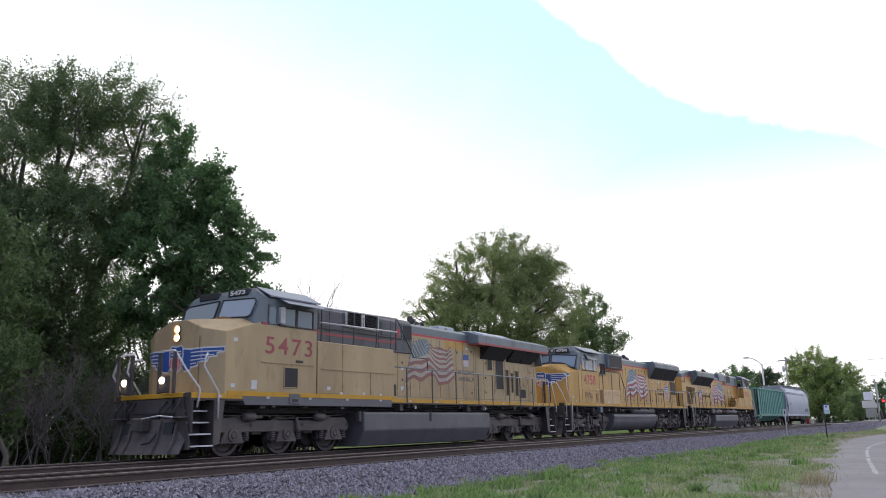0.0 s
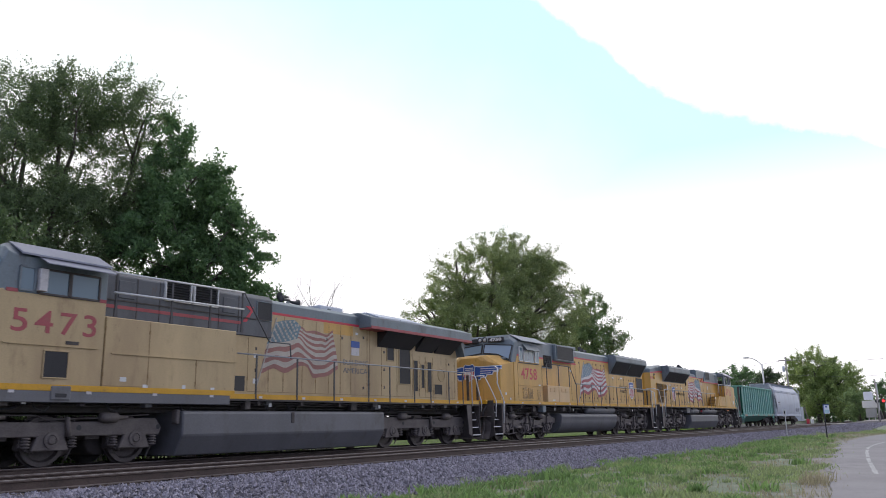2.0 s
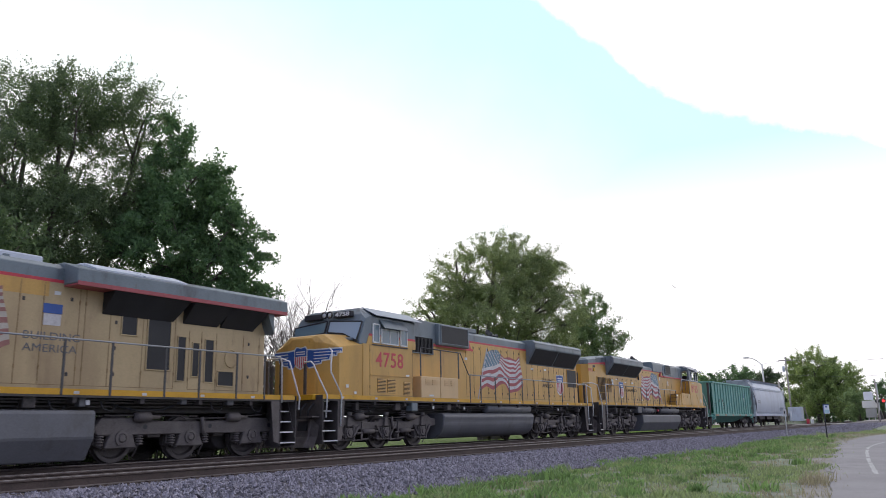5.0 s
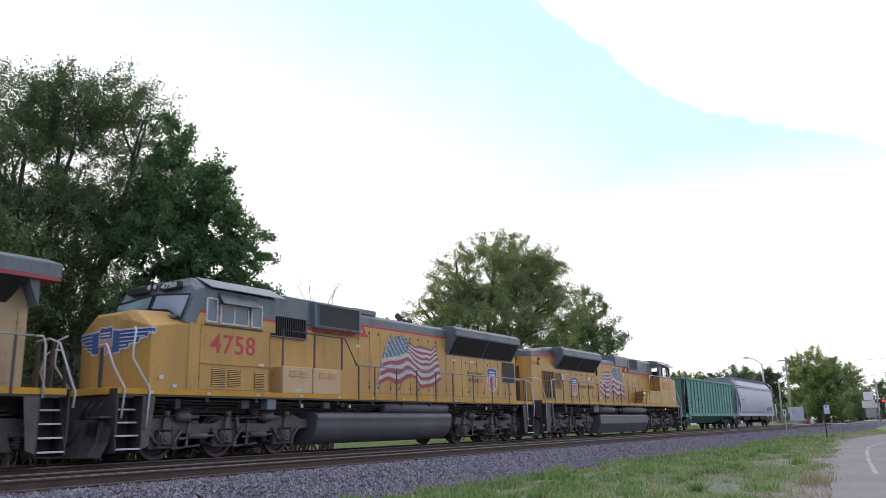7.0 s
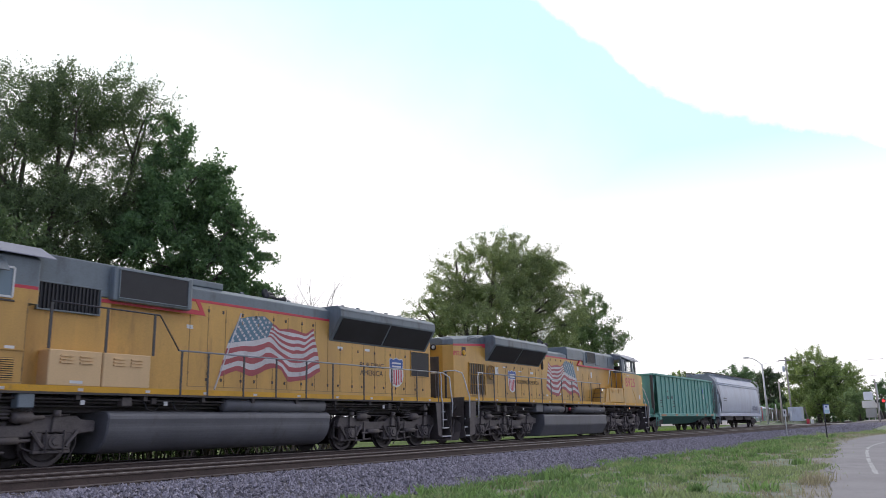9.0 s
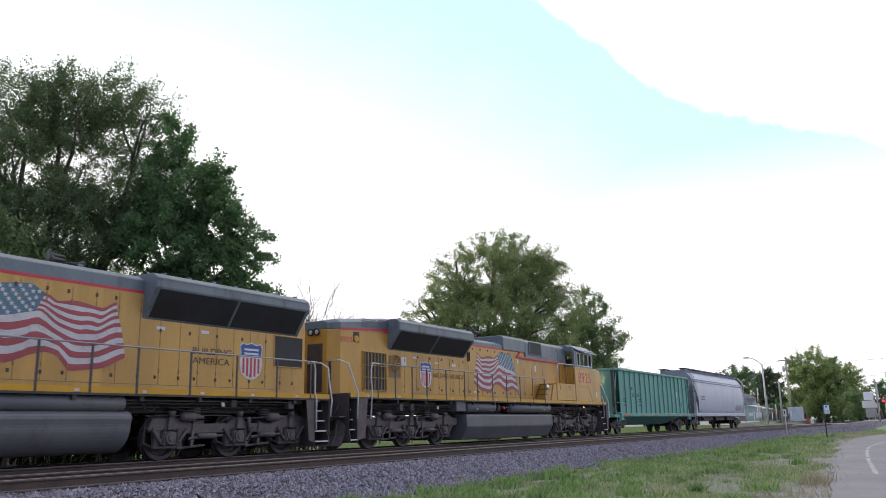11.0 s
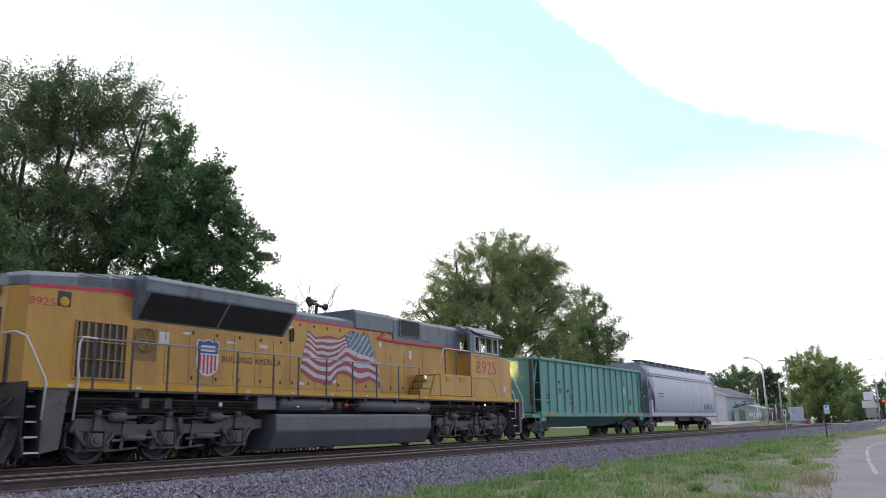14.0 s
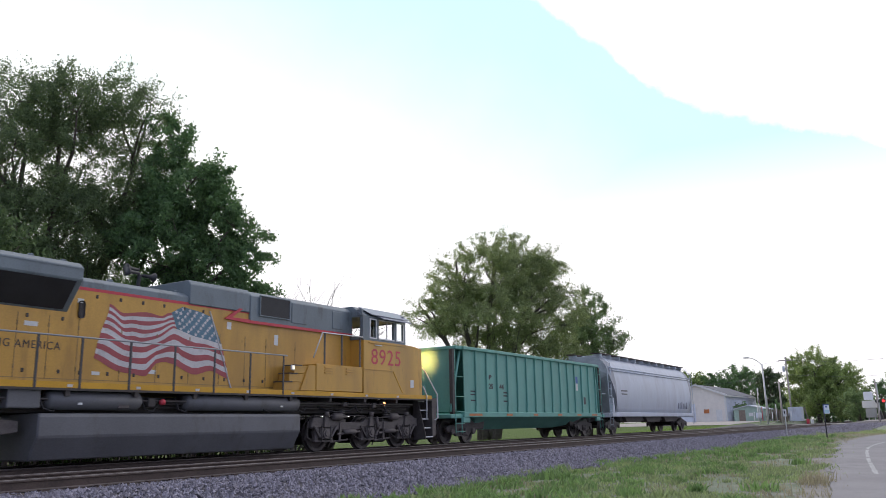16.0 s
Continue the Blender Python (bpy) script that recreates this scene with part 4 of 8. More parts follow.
def railing(car, x0, x1, side, posts, z_deck, z_top, name="railing"):
    """Walkway railing: one round top rail and flat posts."""
    rl = new(name)
    rl.parent = car.ob
    tagged(rl, "grey walkway railing")
    y = side * 1.5
    # top rail is coloured lighter than its posts for the sky's highlight
    part("top_rail", tube([(x0 - car.mid, y, z_top), (x1 - car.mid, y, z_top)], 0.02), "bar", rl, smooth=True)
    for p in posts:
        part("post", box(p - car.mid - 0.028, p - car.mid + 0.028, y - 0.012, y + 0.012, z_deck - 0.12, z_top - 0.005, 0.004), "post", rl)
    return rl


def flag(car, x0, x1, z0, z1, y, side_pole, fade=True):
    """Waving flag painted on the hood: seven red and six white bands, a starred canton and a staff. side_pole: 1 staff at x0, -1 at x1."""
    fl = new("painted_flag")
    fl.parent = car.ob
    tagged(fl, "worn painted waving flag" if fade else "painted waving flag")

    top = ((0, 0.91), (0.15, 0.97), (0.32, 1.0), (0.42, 0.90), (0.5, 0.83), (0.67, 0.86), (0.85, 0.81), (1, 0.91))
    mid = ((0, 0.53), (0.22, 0.59), (0.44, 0.68), (0.58, 0.54), (0.71, 0.43), (0.84, 0.49), (1, 0.58))
    low = ((0, 0.02), (0.16, 0.13), (0.29, 0.055), (0.5, 0.21), (0.56, 0.20), (0.66, 0.0), (0.82, 0.04), (1, 0.20))

    def curve(keys, u):
        u = min(1.0, max(0.0, u))
        for (a, p), (b, q) in zip(keys, keys[1:]):
            if u <= b:
                f = (u - a) / (b - a)
                return p + (q - p) * (0.4 * f + 0.6 * f * f * (3 - 2 * f))
        return keys[-1][1]

    def spot(u, v):
        # u runs from the staff to the fly end, v from the top down
        wide, tall = x1 - x0, z1 - z0
        lean = 0.165 * (1 - v)
        fly = 0.935 + 0.065 * v - 0.02 * math.sin(math.pi * v)
        ripple = 0.012 * math.sin(17 * u + 5 * v) * (u > 0.42)
        w = lean + (fly - lean) * u + ripple
        a, b, c = curve(top, u), curve(mid, u), curve(low, u)
        h = a + (b - a) * v / 0.54 if v < 0.54 else b + (c - b) * (v - 0.54) / 0.46
        h += 0.022 * math.sin(math.pi * min(1.0, max(0.0, v))) * math.sin(26 * u + 3 * v) * (u > 0.42)
        return (x0 + w * wide if side_pole > 0 else x1 - w * wide) - car.mid, z0 + h * tall

    def patch(name, mat, u0, u1, v0, v1, off, nu=14, nv=1):
        b = bmesh.new()
        g = []
        for i in range(nu + 1):
            g.append([])
            for j in range(nv + 1):
                px, pz = spot(u0 + (u1 - u0) * i / nu, v0 + (v1 - v0) * j / nv)
                g[-1].append(b.verts.new((px, y - off, pz)))
        for i in range(nu):
            for j in range(nv):
                b.faces.new((g[i][j], g[i + 1][j], g[i + 1][j + 1], g[i][j + 1]))
        ob = part(name, b, mat, fl)
        return ob

    red, white, blue = ("wred", "wwhite", "wblue") if fade else ("fred", "fwhite", "fblue")
    for i in range(13):
        patch("band", red if i % 2 == 0 else white, 0.0 if i > 6 else 0.42, 1.0, i / 13, (i + 1) / 13, 0.004, 26)
    patch("canton", blue, 0.0, 0.42, 0.0, 7 / 13, 0.004, 8, 4)
    for r in range(7):
        for c in range(6 if r % 2 == 0 else 5):
            u, v = 0.42 * (c + 0.6 + 0.5 * (r % 2)) / 6.2, 7 / 13 * (r + 0.6) / 7.2
            px, pz = spot(u, v)
            b = bmesh.new()
            vs = [b.verts.new((px + q * math.sin(k * math.pi / 5), y - 0.008, pz + q * math.cos(k * math.pi / 5))) for k, q in enumerate((0.062, 0.026) * 5)]
            b.faces.new(vs)
            part("star", b, white, fl)
    (xa, za), (xb, zb) = spot(0.0, -0.12), spot(0.0, 1.16)
    part("staff", tube([(xa, y - 0.004, za), (xb, y - 0.004, zb)], 0.022, 6), white, fl)
    return fl


def shield(car, x, z, w, h, y, name="shield_emblem"):
    """Shield with a blue head and red and white uprights; the lettering in the head is drawn as plain bars."""
    em = new(name)
    em.parent = car.ob
    tagged(em, "red, white and blue shield emblem")
    x -= car.mid
    out = [(-0.5, 0.42), (-0.42, 0.5), (-0.22, 0.46), (0, 0.52), (0.22, 0.46), (0.42, 0.5), (0.5, 0.42), (0.47, 0.2), (0.5, -0.1), (0.42, -0.33), (0.2, -0.46), (0, -0.5), (-0.2, -0.46), (-0.42, -0.33), (-0.5, -0.1), (-0.47, 0.2)]
    part("border", prism([(x + a * w * 1.08, z + b * h * 1.06) for a, b in out], "y", y - 0.004, y + 0.002), "white", em)
    head = [(a, b) for a, b in out if b > 0.15]
    part("head", prism([(x + a * w, z + b * h) for a, b in [*head[:7], (0.47, 0.14), (-0.47, 0.14)]], "y", y - 0.008, y), "blue", em)
    for i in range(5):
        a = -0.36 + i * 0.18
        lowz = -0.46 + abs(a) ** 2 * 0.9
        part("upright", box(x + (a - 0.045) * w, x + (a + 0.045) * w, y - 0.007, y, z + lowz * h, z + 0.10 * h), "red", em)
    for zz in (0.34, 0.22):
        part("lettering_bar", box(x - 0.34 * w, x + 0.34 * w, y - 0.011, y - 0.002, z + (zz - 0.03) * h, z + (zz + 0.03) * h), "white", em)
    return em


def nose_wings(car, path, zc, h, reach):
    """Winged shield painted round the nose: path is half of the nose's outline in plan, from its middle outwards."""
    em = new("winged_emblem")
    em.parent = car.ob
    tagged(em, "blue winged shield emblem edged in white")

    def at(s, side, off):
        rest = abs(s)
        for (xa, ya), (xb, yb) in zip(path, path[1:]):
            l = math.hypot(xb - xa, yb - ya)
            if rest <= l or (xb, yb) == path[-1]:
                f = rest / l
                nx, ny = -(yb - ya) / l, (xb - xa) / l
                k = 1 if nx < 0 or ny > 0 else -1
                return xa + (xb - xa) * f + nx * k * off - car.mid, side * (ya + (yb - ya) * f + ny * k * off)
            rest -= l

    def strip(name, mat, side, pts, off):
        """pts: (s, z of the top, z of the bottom)"""
        b = bmesh.new()
        cols = []
        for (s0, t0, l0), (s1, t1, l1) in zip(pts, pts[1:]):
            n = max(1, int((s1 - s0) / 0.04))
            for i in range(n):
                f = i / n
                cols.append((s0 + (s1 - s0) * f, t0 + (t1 - t0) * f, l0 + (l1 - l0) * f))
        cols.append(pts[-1])
        prev = None
        for s, t, l in cols:
            x, y = at(s, side, off)
            row = (b.verts.new((x, y, zc + t * h)), b.verts.new((x, y, zc + l * h)))
            if prev:
                b.faces.new((prev[0], row[0], row[1], prev[1]))
            prev = row
        part(name, b, mat, em)

    r = reach
    blue = [(0.10 * r, 0.36, -0.10), (0.2 * r, 0.40, -0.5), (0.35 * r, 0.36, -0.46), (0.36 * r, 0.36, -0.34), (0.52 * r, 0.37, -0.30), (0.54 * r, 0.37, -0.15), (0.71 * r, 0.38, -0.12), (0.73 * r, 0.38, 0.05), (0.87 * r, 0.39, 0.08), (0.88 * r, 0.39, 0.22), (r, 0.40, 0.26)]
    white = [(max(0.05, s - (0.0 if s < 0.2 * r else -0.03)), t + 0.07, l - 0.07) for s, t, l in blue]
    for side in (-1, 1):
        strip("wing_edge", "white", side, white, 0.006)
        strip("wing", "blue", side, blue, 0.010)
        for z, s1 in ((0.24, 0.97), (0.08, 0.84), (-0.08, 0.68), (-0.24, 0.5)):
            strip("feather_line", "white", side, [(0.36 * r, z + 0.025, z - 0.025), (s1 * r, z + 0.05, z)], 0.014)
        w = 0.24
        strip("shield_edge", "white", side, [(0.0, 0.56, -0.62), (w * 0.8, 0.62, -0.46), (w * 1.15, 0.48, -0.22)], 0.018)
        strip("shield_head", "blue", side, [(0.0, 0.50, 0.10), (w * 0.75, 0.56, 0.10), (w, 0.44, 0.10)], 0.022)
        strip("lettering_bar", "white", side, [(0.0, 0.36, 0.30), (w * 0.8, 0.36, 0.30)], 0.026)
        strip("lettering_bar", "white", side, [(0.0, 0.24, 0.18), (w * 0.8, 0.24, 0.18)], 0.026)
        for s0 in (0.03, 0.115, 0.195):
            strip("upright", "red", side, [(s0, 0.07, -0.55 + s0), (s0 + 0.04, 0.07, -0.52 + s0)], 0.022)
    return em


def seam_lines(car, xs, z0, z1, y, mat="post"):
    """Door joints on a hood side: thin raised strips."""
    for x in xs:
        car.box("door_seam", mat, x - 0.007, x + 0.007, y - 0.006, y + 0.01, z0, z1, 0.0)
        for f in (0.16, 0.84):
            z = z0 + (z1 - z0) * f
            car.box("hinge", mat, x - 0.016, x + 0.016, y - 0.014, y + 0.01, z - 0.045, z + 0.045, 0.004)
    car.box("door_seam", mat, min(xs), max(xs), y - 0.004, y + 0.01, z0 - 0.012, z0, 0.0)


def latches(car, spots, y):
    for x, z in spots:
        car.box("door_latch", "under", x - 0.028, x + 0.028, y - 0.018, y + 0.01, z - 0.042, z + 0.042, 0.006)


def placards(car, spots, y):
    for x, z, w, h in spots:
        car.box("placard", "white", x - w / 2, x + w / 2, y - 0.005, y + 0.005, z - h / 2, z + h / 2, 0.0, "small white notice plate")


def grille(car, name, x0, x1, z0, z1, y, n, frame=None, across=False, label="dark louvred grille", depth=0.05, slat="post"):
    """Framed opening with separate slats before a dark back."""
    g = new(name)
    g.parent = car.ob
    tagged(g, label)
    a, b = x0 - car.mid, x1 - car.mid
    part("backing", box(a, b, y - 0.004, y + 0.02, z0, z1), "black", g)
    for i in range(n):
        if across:
            z = z0 + (z1 - z0) * (i + 0.5) / n
            d = (z1 - z0) / n * 0.3
            part("slat", prism([(y - depth, z - d), (y - depth + 0.012, z - d), (y, z + d), (y - 0.012, z + d)], "x", a, b), slat, g)
        else:
            x = a + (b - a) * (i + 0.5) / n
            d = (b - a) / n * 0.16
            part("slat", box(x - d, x + d, y - depth, y, z0, z1), slat, g)
    if frame:
        t = 0.035
        for q in ((a - t, b + t, z0 - t, z0), (a - t, b + t, z1, z1 + t), (a - t, a, z0, z1), (b, b + t, z0, z1)):
            part("frame", box(q[0], q[1], y - depth - 0.01, y + 0.02, q[2], q[3], 0.006), frame, g)
    return g


def screen(car, name, x0, x1, z0, z1, y, frame="grey", label="black radiator screen"):
    g = car.box(name, "mesh", x0, x1, y - 0.01, y + 0.03, z0, z1, 0.0, label)
    t = 0.03
    for q in ((x0 - t, x1 + t, z0 - t, z0), (x0 - t, x1 + t, z1, z1 + t), (x0 - t, x0, z0, z1), (x1, x1 + t, z0, z1)):
        car.box("frame", frame, q[0], q[1], y - 0.025, y + 0.03, q[2], q[3], 0.006, parent=g)
    return g


def hood(car, x0, x1, paint_name, z_stripe, z_top, half=0.95, z0=1.6, stripe="red", cap=0.12):
    """Long hood: painted lower body, red dividing stripe, grey upper body with rounded shoulders."""
    car.box("hood", paint_name, x0, x1, -half, half, z0, z_stripe, 0.02)
    car.section("upper_hood", "grey", [(-half, z_stripe), (half, z_stripe), (half, z_top - cap), (half - cap * 1.6, z_top), (-half + cap * 1.6, z_top), (-half, z_top - cap)], x0, x1, 0.015, "grey painted hood top")
    for s in (-1, 1):
        for i in range(int((x1 - x0) / 1.9)):
            x = x0 + 0.9 + 1.9 * i
            car.box("lifting_lug", "grey", x - 0.07, x + 0.07, *sorted((s * (half - 0.32), s * (half - 0.27))), z_top - 0.03, z_top + 0.07, 0.01)
        car.box("stripe", stripe, x0, x1, s * half - 0.006, s * half + 0.006, z_stripe - 0.05, z_stripe + 0.02, 0.0, "red dividing stripe")


def flared_radiator(car, x0, x1, z_low, z_mid, z_top, panels, out=1.45, half=0.95):
    """Radiator section that flares out over the walkway, with slanted black screens under its shoulders."""
    pts = [(-half, z_low), (-out, z_mid), (-out, z_top - 0.12), (-out + 0.15, z_top), (out - 0.15, z_top), (out, z_top - 0.12), (out, z_mid), (half, z_low)]
    r = car.section("radiator_housing", "grey", pts, x0, x1, 0.02, "flared grey radiator housing")
    n = Vector((0, -(z_mid - z_low), -(out - half))).normalized()
    for a, b in panels:
        bm = bmesh.new()
        vs = []
        for o in (0.012, -0.03):
            for x, f in ((a, 0.08), (b, 0.08), (b, 0.95), (a, 0.95)):
                p = Vector((x - car.mid, -half + (-out + half) * f, z_low + (z_mid - z_low) * f)) + n * o
                vs.append(bm.verts.new(p))
        bm.faces.new(vs[:4])
        bm.faces.new(vs[4:][::-1])
        for i in range(4):
            bm.faces.new((vs[i - 1], vs[i], vs[i + 4], vs[i + 3]))
        part("screen", bm, "mesh", r, "black radiator screen")
    b = bmesh.new()
    for i in range(3):
        c = x0 + (x1 - x0) * (i + 0.5) / 3 - car.mid
        lathe([(z_top - 0.01, 0.62), (z_top + 0.05, 0.62), (z_top + 0.05, 0.55), (z_top + 0.02, 0.0)], (c, 0, 0), "z", 20, b)
    part("fan_cowl", b, "grey", r)
    for s in (-1, 1):
        for i in range(7):
            x = x0 + (x1 - x0) * (i + 0.5) / 7
            car.box("roof_bracket", "grey", x - 0.05, x + 0.05, *sorted((s * (out - 0.3), s * (out - 0.2))), z_top - 0.02, z_top + 0.05, 0.01, "", r)
        car.box("gutter_strip", "grey", x0 + 0.05, x1 - 0.05, *sorted((s * (out - 0.01), s * (out + 0.012))), z_top - 0.16, z_top - 0.135, 0.0, "", r)
    return r


def fuel_tank(car, x0, x1, z0, z1, half=1.48, rounded=False):
    pts = [(-half, z1 - 0.05), (-half + 0.05, z1), (half - 0.05, z1), (half, z1 - 0.05), (half, z0 + 0.48), (half - 0.28, z0), (-half + 0.28, z0), (-half, z0 + 0.48)]
    if rounded:
        arc = [(half - 0.05 - 0.62 * (1 - math.cos(a * math.pi / 20)), z0 + 0.62 * (1 - math.sin(a * math.pi / 20))) for a in range(11)]
        right = [(half - 0.16, z1), (half - 0.06, z1 - 0.04), (half - 0.01, z1 - 0.14)] + arc
        pts = [(-y, z) for y, z in right[::-1]] + right
    return car.section("fuel_tank", "tank", pts, x0, x1, 0.03, "dusty grey fuel tank")


def underframe(car, x0, x1, z1=1.6):
    car.box("underframe", "under", x0, x1, -0.8, 0.8, 1.12, 1.5, 0.02, "black underframe with pipes")
    for s in (-1, 1):
        car.box("walkway", "under", x0, x1, min(s * 0.9, s * 1.49), max(s * 0.9, s * 1.49), z1 - 0.1, z1, 0.0)
        car.box("side_stripe", "stripe", x0, x1, s * 1.49 - 0.01, s * 1.49 + 0.01, z1 - 0.12, z1 + 0.01, 0.0, "yellow reflective sill stripe")
        car.box("side_sill", "under", x0, x1, s * 1.485 - 0.01, s * 1.485 + 0.01, z1 - 0.17, z1 - 0.12, 0.0)
        for i in range(int((x1 - x0) / 1.7)):
            x = x0 + 0.9 + i * 1.7
            car.box("reflector", "fwhite", x - 0.06, x + 0.06, s * 1.505 - 0.004, s * 1.505 + 0.004, z1 - 0.10, z1 - 0.04, 0.0)
            car.box("outrigger", "under", x - 0.05, x + 0.05, min(s * 0.8, s * 1.45), max(s * 0.8, s * 1.45), z1 - 0.28, z1 - 0.1, 0.0)
    rng = random.Random(int(car.mid * 10))
    for z, y in ((1.36, -1.2), (1.28, -1.05), (1.42, -1.32)):
        car.tube("air_pipe", "under", [(x0 + 1, y, z), (car.mid - 2, y, z - 0.03), (car.mid + 2, y, z - 0.03), (x1 - 1, y, z)], 0.024)
    for i in range(9):
        x = x0 + 1.2 + (x1 - x0 - 2.4) * (i + rng.random()) / 9
        w, h = rng.uniform(0.12, 0.3), rng.uniform(0.12, 0.26)
        car.box("junction_box", rng.choice(("truck", "tank", "under")), x - w / 2, x + w / 2, -1.38, -1.2, 1.46 - h, 1.46, 0.015)
        xx = x + rng.uniform(0.4, 0.9)
        car.tube("hanging_hose", "black", [(xx, -1.3, 1.46), (xx + 0.1, -1.32, 1.2), (xx + 0.35, -1.28, 1.14), (xx + 0.5, -1.25, 1.3)], 0.018, seg=5)
    for i in range(3):
        x = x0 + 2 + (x1 - x0 - 4) * (i + rng.random()) / 3
        car.box("tag", "white", x - 0.05, x + 0.05, -1.40, -1.385, 1.28, 1.38, 0.0, "small white tag")


def loft(car, name, mat, secs, z0, label="", bev=0.02, parent=None):
    """A body drawn through cross-sections (x, half width, shoulder height, half width of the top, top height), all standing on z0."""
    b = bmesh.new()
    rings = []
    for x, w, zs, wt, zt in secs:
        pts = [(-w, z0), (-w, zs), (-wt, zt), (wt, zt), (w, zs), (w, z0)]
        rings.append([b.verts.new((x - car.mid, y, z)) for y, z in pts])
    for p, q in zip(rings, rings[1:]):
        for i in range(6):
            b.faces.new((p[i - 1], p[i], q[i], q[i - 1]))
    b.faces.new(rings[0])
    b.faces.new(rings[-1][::-1])
    bmesh.ops.recalc_face_normals(b, faces=b.faces)
    if bev:
        bmesh.ops.bevel(b, geom=b.edges[:], offset=bev, segments=2, affect="EDGES", profile=0.5)
    return part(name, b, mat, parent or car.ob, label)


def pane(car, name, pts, mat, parent=None, lift=0.012, label="", rim=None, t=0.035, face=None):
    """A flat polygon of glass (or trim) set on a face, with an optional rim of bars."""
    b = bmesh.new()
    q = [Vector((x - car.mid, y, z)) for x, y, z in pts]
    n = sum(((q[i] - q[0]).cross(q[i + 1] - q[0]) for i in range(1, len(q) - 1)), Vector()).normalized()
    if face and n.dot(Vector(face)) < 0:
        n = -n
    out = [b.verts.new(p + n * lift) for p in q]
    inn = [b.verts.new(p - n * 0.02) for p in q]
    b.faces.new(out)
    b.faces.new(inn[::-1])
    for i in range(len(q)):
        b.faces.new((out[i - 1], out[i], inn[i], inn[i - 1]))
    ob = part(name, b, mat, parent or car.ob, label)
    if rim:
        for i in range(len(q)):
            part("window_frame", tube([q[i - 1] + n * lift, q[i] + n * lift], t * 0.5, 4), rim, ob)
    return ob


def side_window(car, x0, x1, z0, z1, y, rim="steel", label="cab side window"):
    s = -1 if y < 0 else 1
    pts = [(x0, y, z0), (x1, y, z0), (x1, y, z1), (x0, y, z1)]
    return pane(car, "window", pts if s < 0 else pts[::-1], "glass", label=label, rim=rim, t=0.06)


def plow(car, x, way):
    """Snow plow blade and pilot plate under the coupler."""
    e, w = x - car.mid, way
    b = bmesh.new()
    rows = []
    for y in (-1.35, -0.9, -0.45, 0.0, 0.45, 0.9, 1.35):
        d = 0.30 * (1 - abs(y) / 1.35)
        rows.append([b.verts.new((e - w * (q + d * 0.8 + 0.0), y, z)) for q, z in ((-0.05, 0.98), (0.0, 0.75), (0.06, 0.45), (0.22, 0.14))])
    for p, q in zip(rows, rows[1:]):
        for i in range(3):
            b.faces.new((p[i], q[i], q[i + 1], p[i + 1]))
    r = bmesh.ops.solidify(b, geom=b.faces[:], thickness=0.04)
    pl = part("snow_plow", b, "truck", car.ob, "dusty grey snow plow blade")
    for y in (-1.05, -0.55, 0.55, 1.05):
        d = 0.30 * (1 - abs(y) / 1.35) * 0.8
        part("plow_rib", prism([(e - w * (d + 0.02), 0.94), (e - w * (d + 0.08), 0.72), (e - w * (d + 0.13), 0.45), (e - w * (d + 0.30), 0.16), (e - w * (d + 0.20), 0.16), (e - w * (d - 0.03), 0.5), (e - w * (d - 0.04), 0.94)], "y", y - 0.025, y + 0.025), "truck", pl)
    for y in (-0.8, 0.8):
        d = 0.30 * (1 - abs(y) / 1.35) * 0.8
        # black block set in the blade for an opening's shade; nothing is cut
        part("plow_opening", prism([(e - w * (d + 0.005), 0.90), (e - w * (d + 0.055), 0.62), (e - w * (d - 0.02), 0.62), (e - w * (d - 0.02), 0.90)], "y", y - 0.17, y + 0.17), "black", pl)
    car.box("pilot_plate", "under", min(x, x + w * 0.06), max(x, x + w * 0.06), -1.48, 1.48, 0.62, 1.62, 0.01)
    car.box("coupler_pocket", "black", x - 0.03, x + 0.03, -0.35, 0.35, 0.98, 1.35, 0.01)
    for y in (-1.15, -0.85, -0.6, 0.6, 0.85, 1.15):
        car.tube("jumper_hose", "black", [(x - w * 0.04, y, 1.42), (x - w * 0.22, y + 0.04, 1.2), (x - w * 0.2, y + 0.07, 0.98)], 0.028)
    for y in (-1.1, 1.1):
        car.box("step_bracket", "truck", min(x, x - w * 0.3), max(x, x - w * 0.3), y - 0.25, y + 0.25, 1.0, 1.04, 0.0)


def cut_levers(car, x, way):
    car.tube("cut_lever", "steel", [(x, -1.3, 1.02), (x - way * 0.08, -0.9, 1.06), (x - way * 0.1, -0.3, 1.0)], 0.016)


def horn(car, x, z, post=0.2):
    h = new("air_horn")
    h.parent = car.ob
    tagged(h, "black roof air horn")
    part("bracket", box(x - car.mid - 0.12, x - car.mid + 0.12, -0.06, 0.06, z - 0.02, z + 0.08, 0.01), "black", h)
    part("post", tube([(x - car.mid, 0, z), (x - car.mid, -0.05, z + post)], 0.05, 8), "black", h)
    for dx, w in ((-0.05, -1), (0.05, 1), (0.02, -1)):
        part("trumpet", lathe([(w * 0.05, 0.035), (w * 0.32, 0.05), (w * 0.42, 0.12), (w * 0.44, 0.12), (w * 0.44, 0.0)], (x - car.mid + dx, -0.1 + 0.1 * dx * 20, z + post + (0.12 if dx == 0.02 else 0.0)), "x", 10), "black", h, smooth=True)


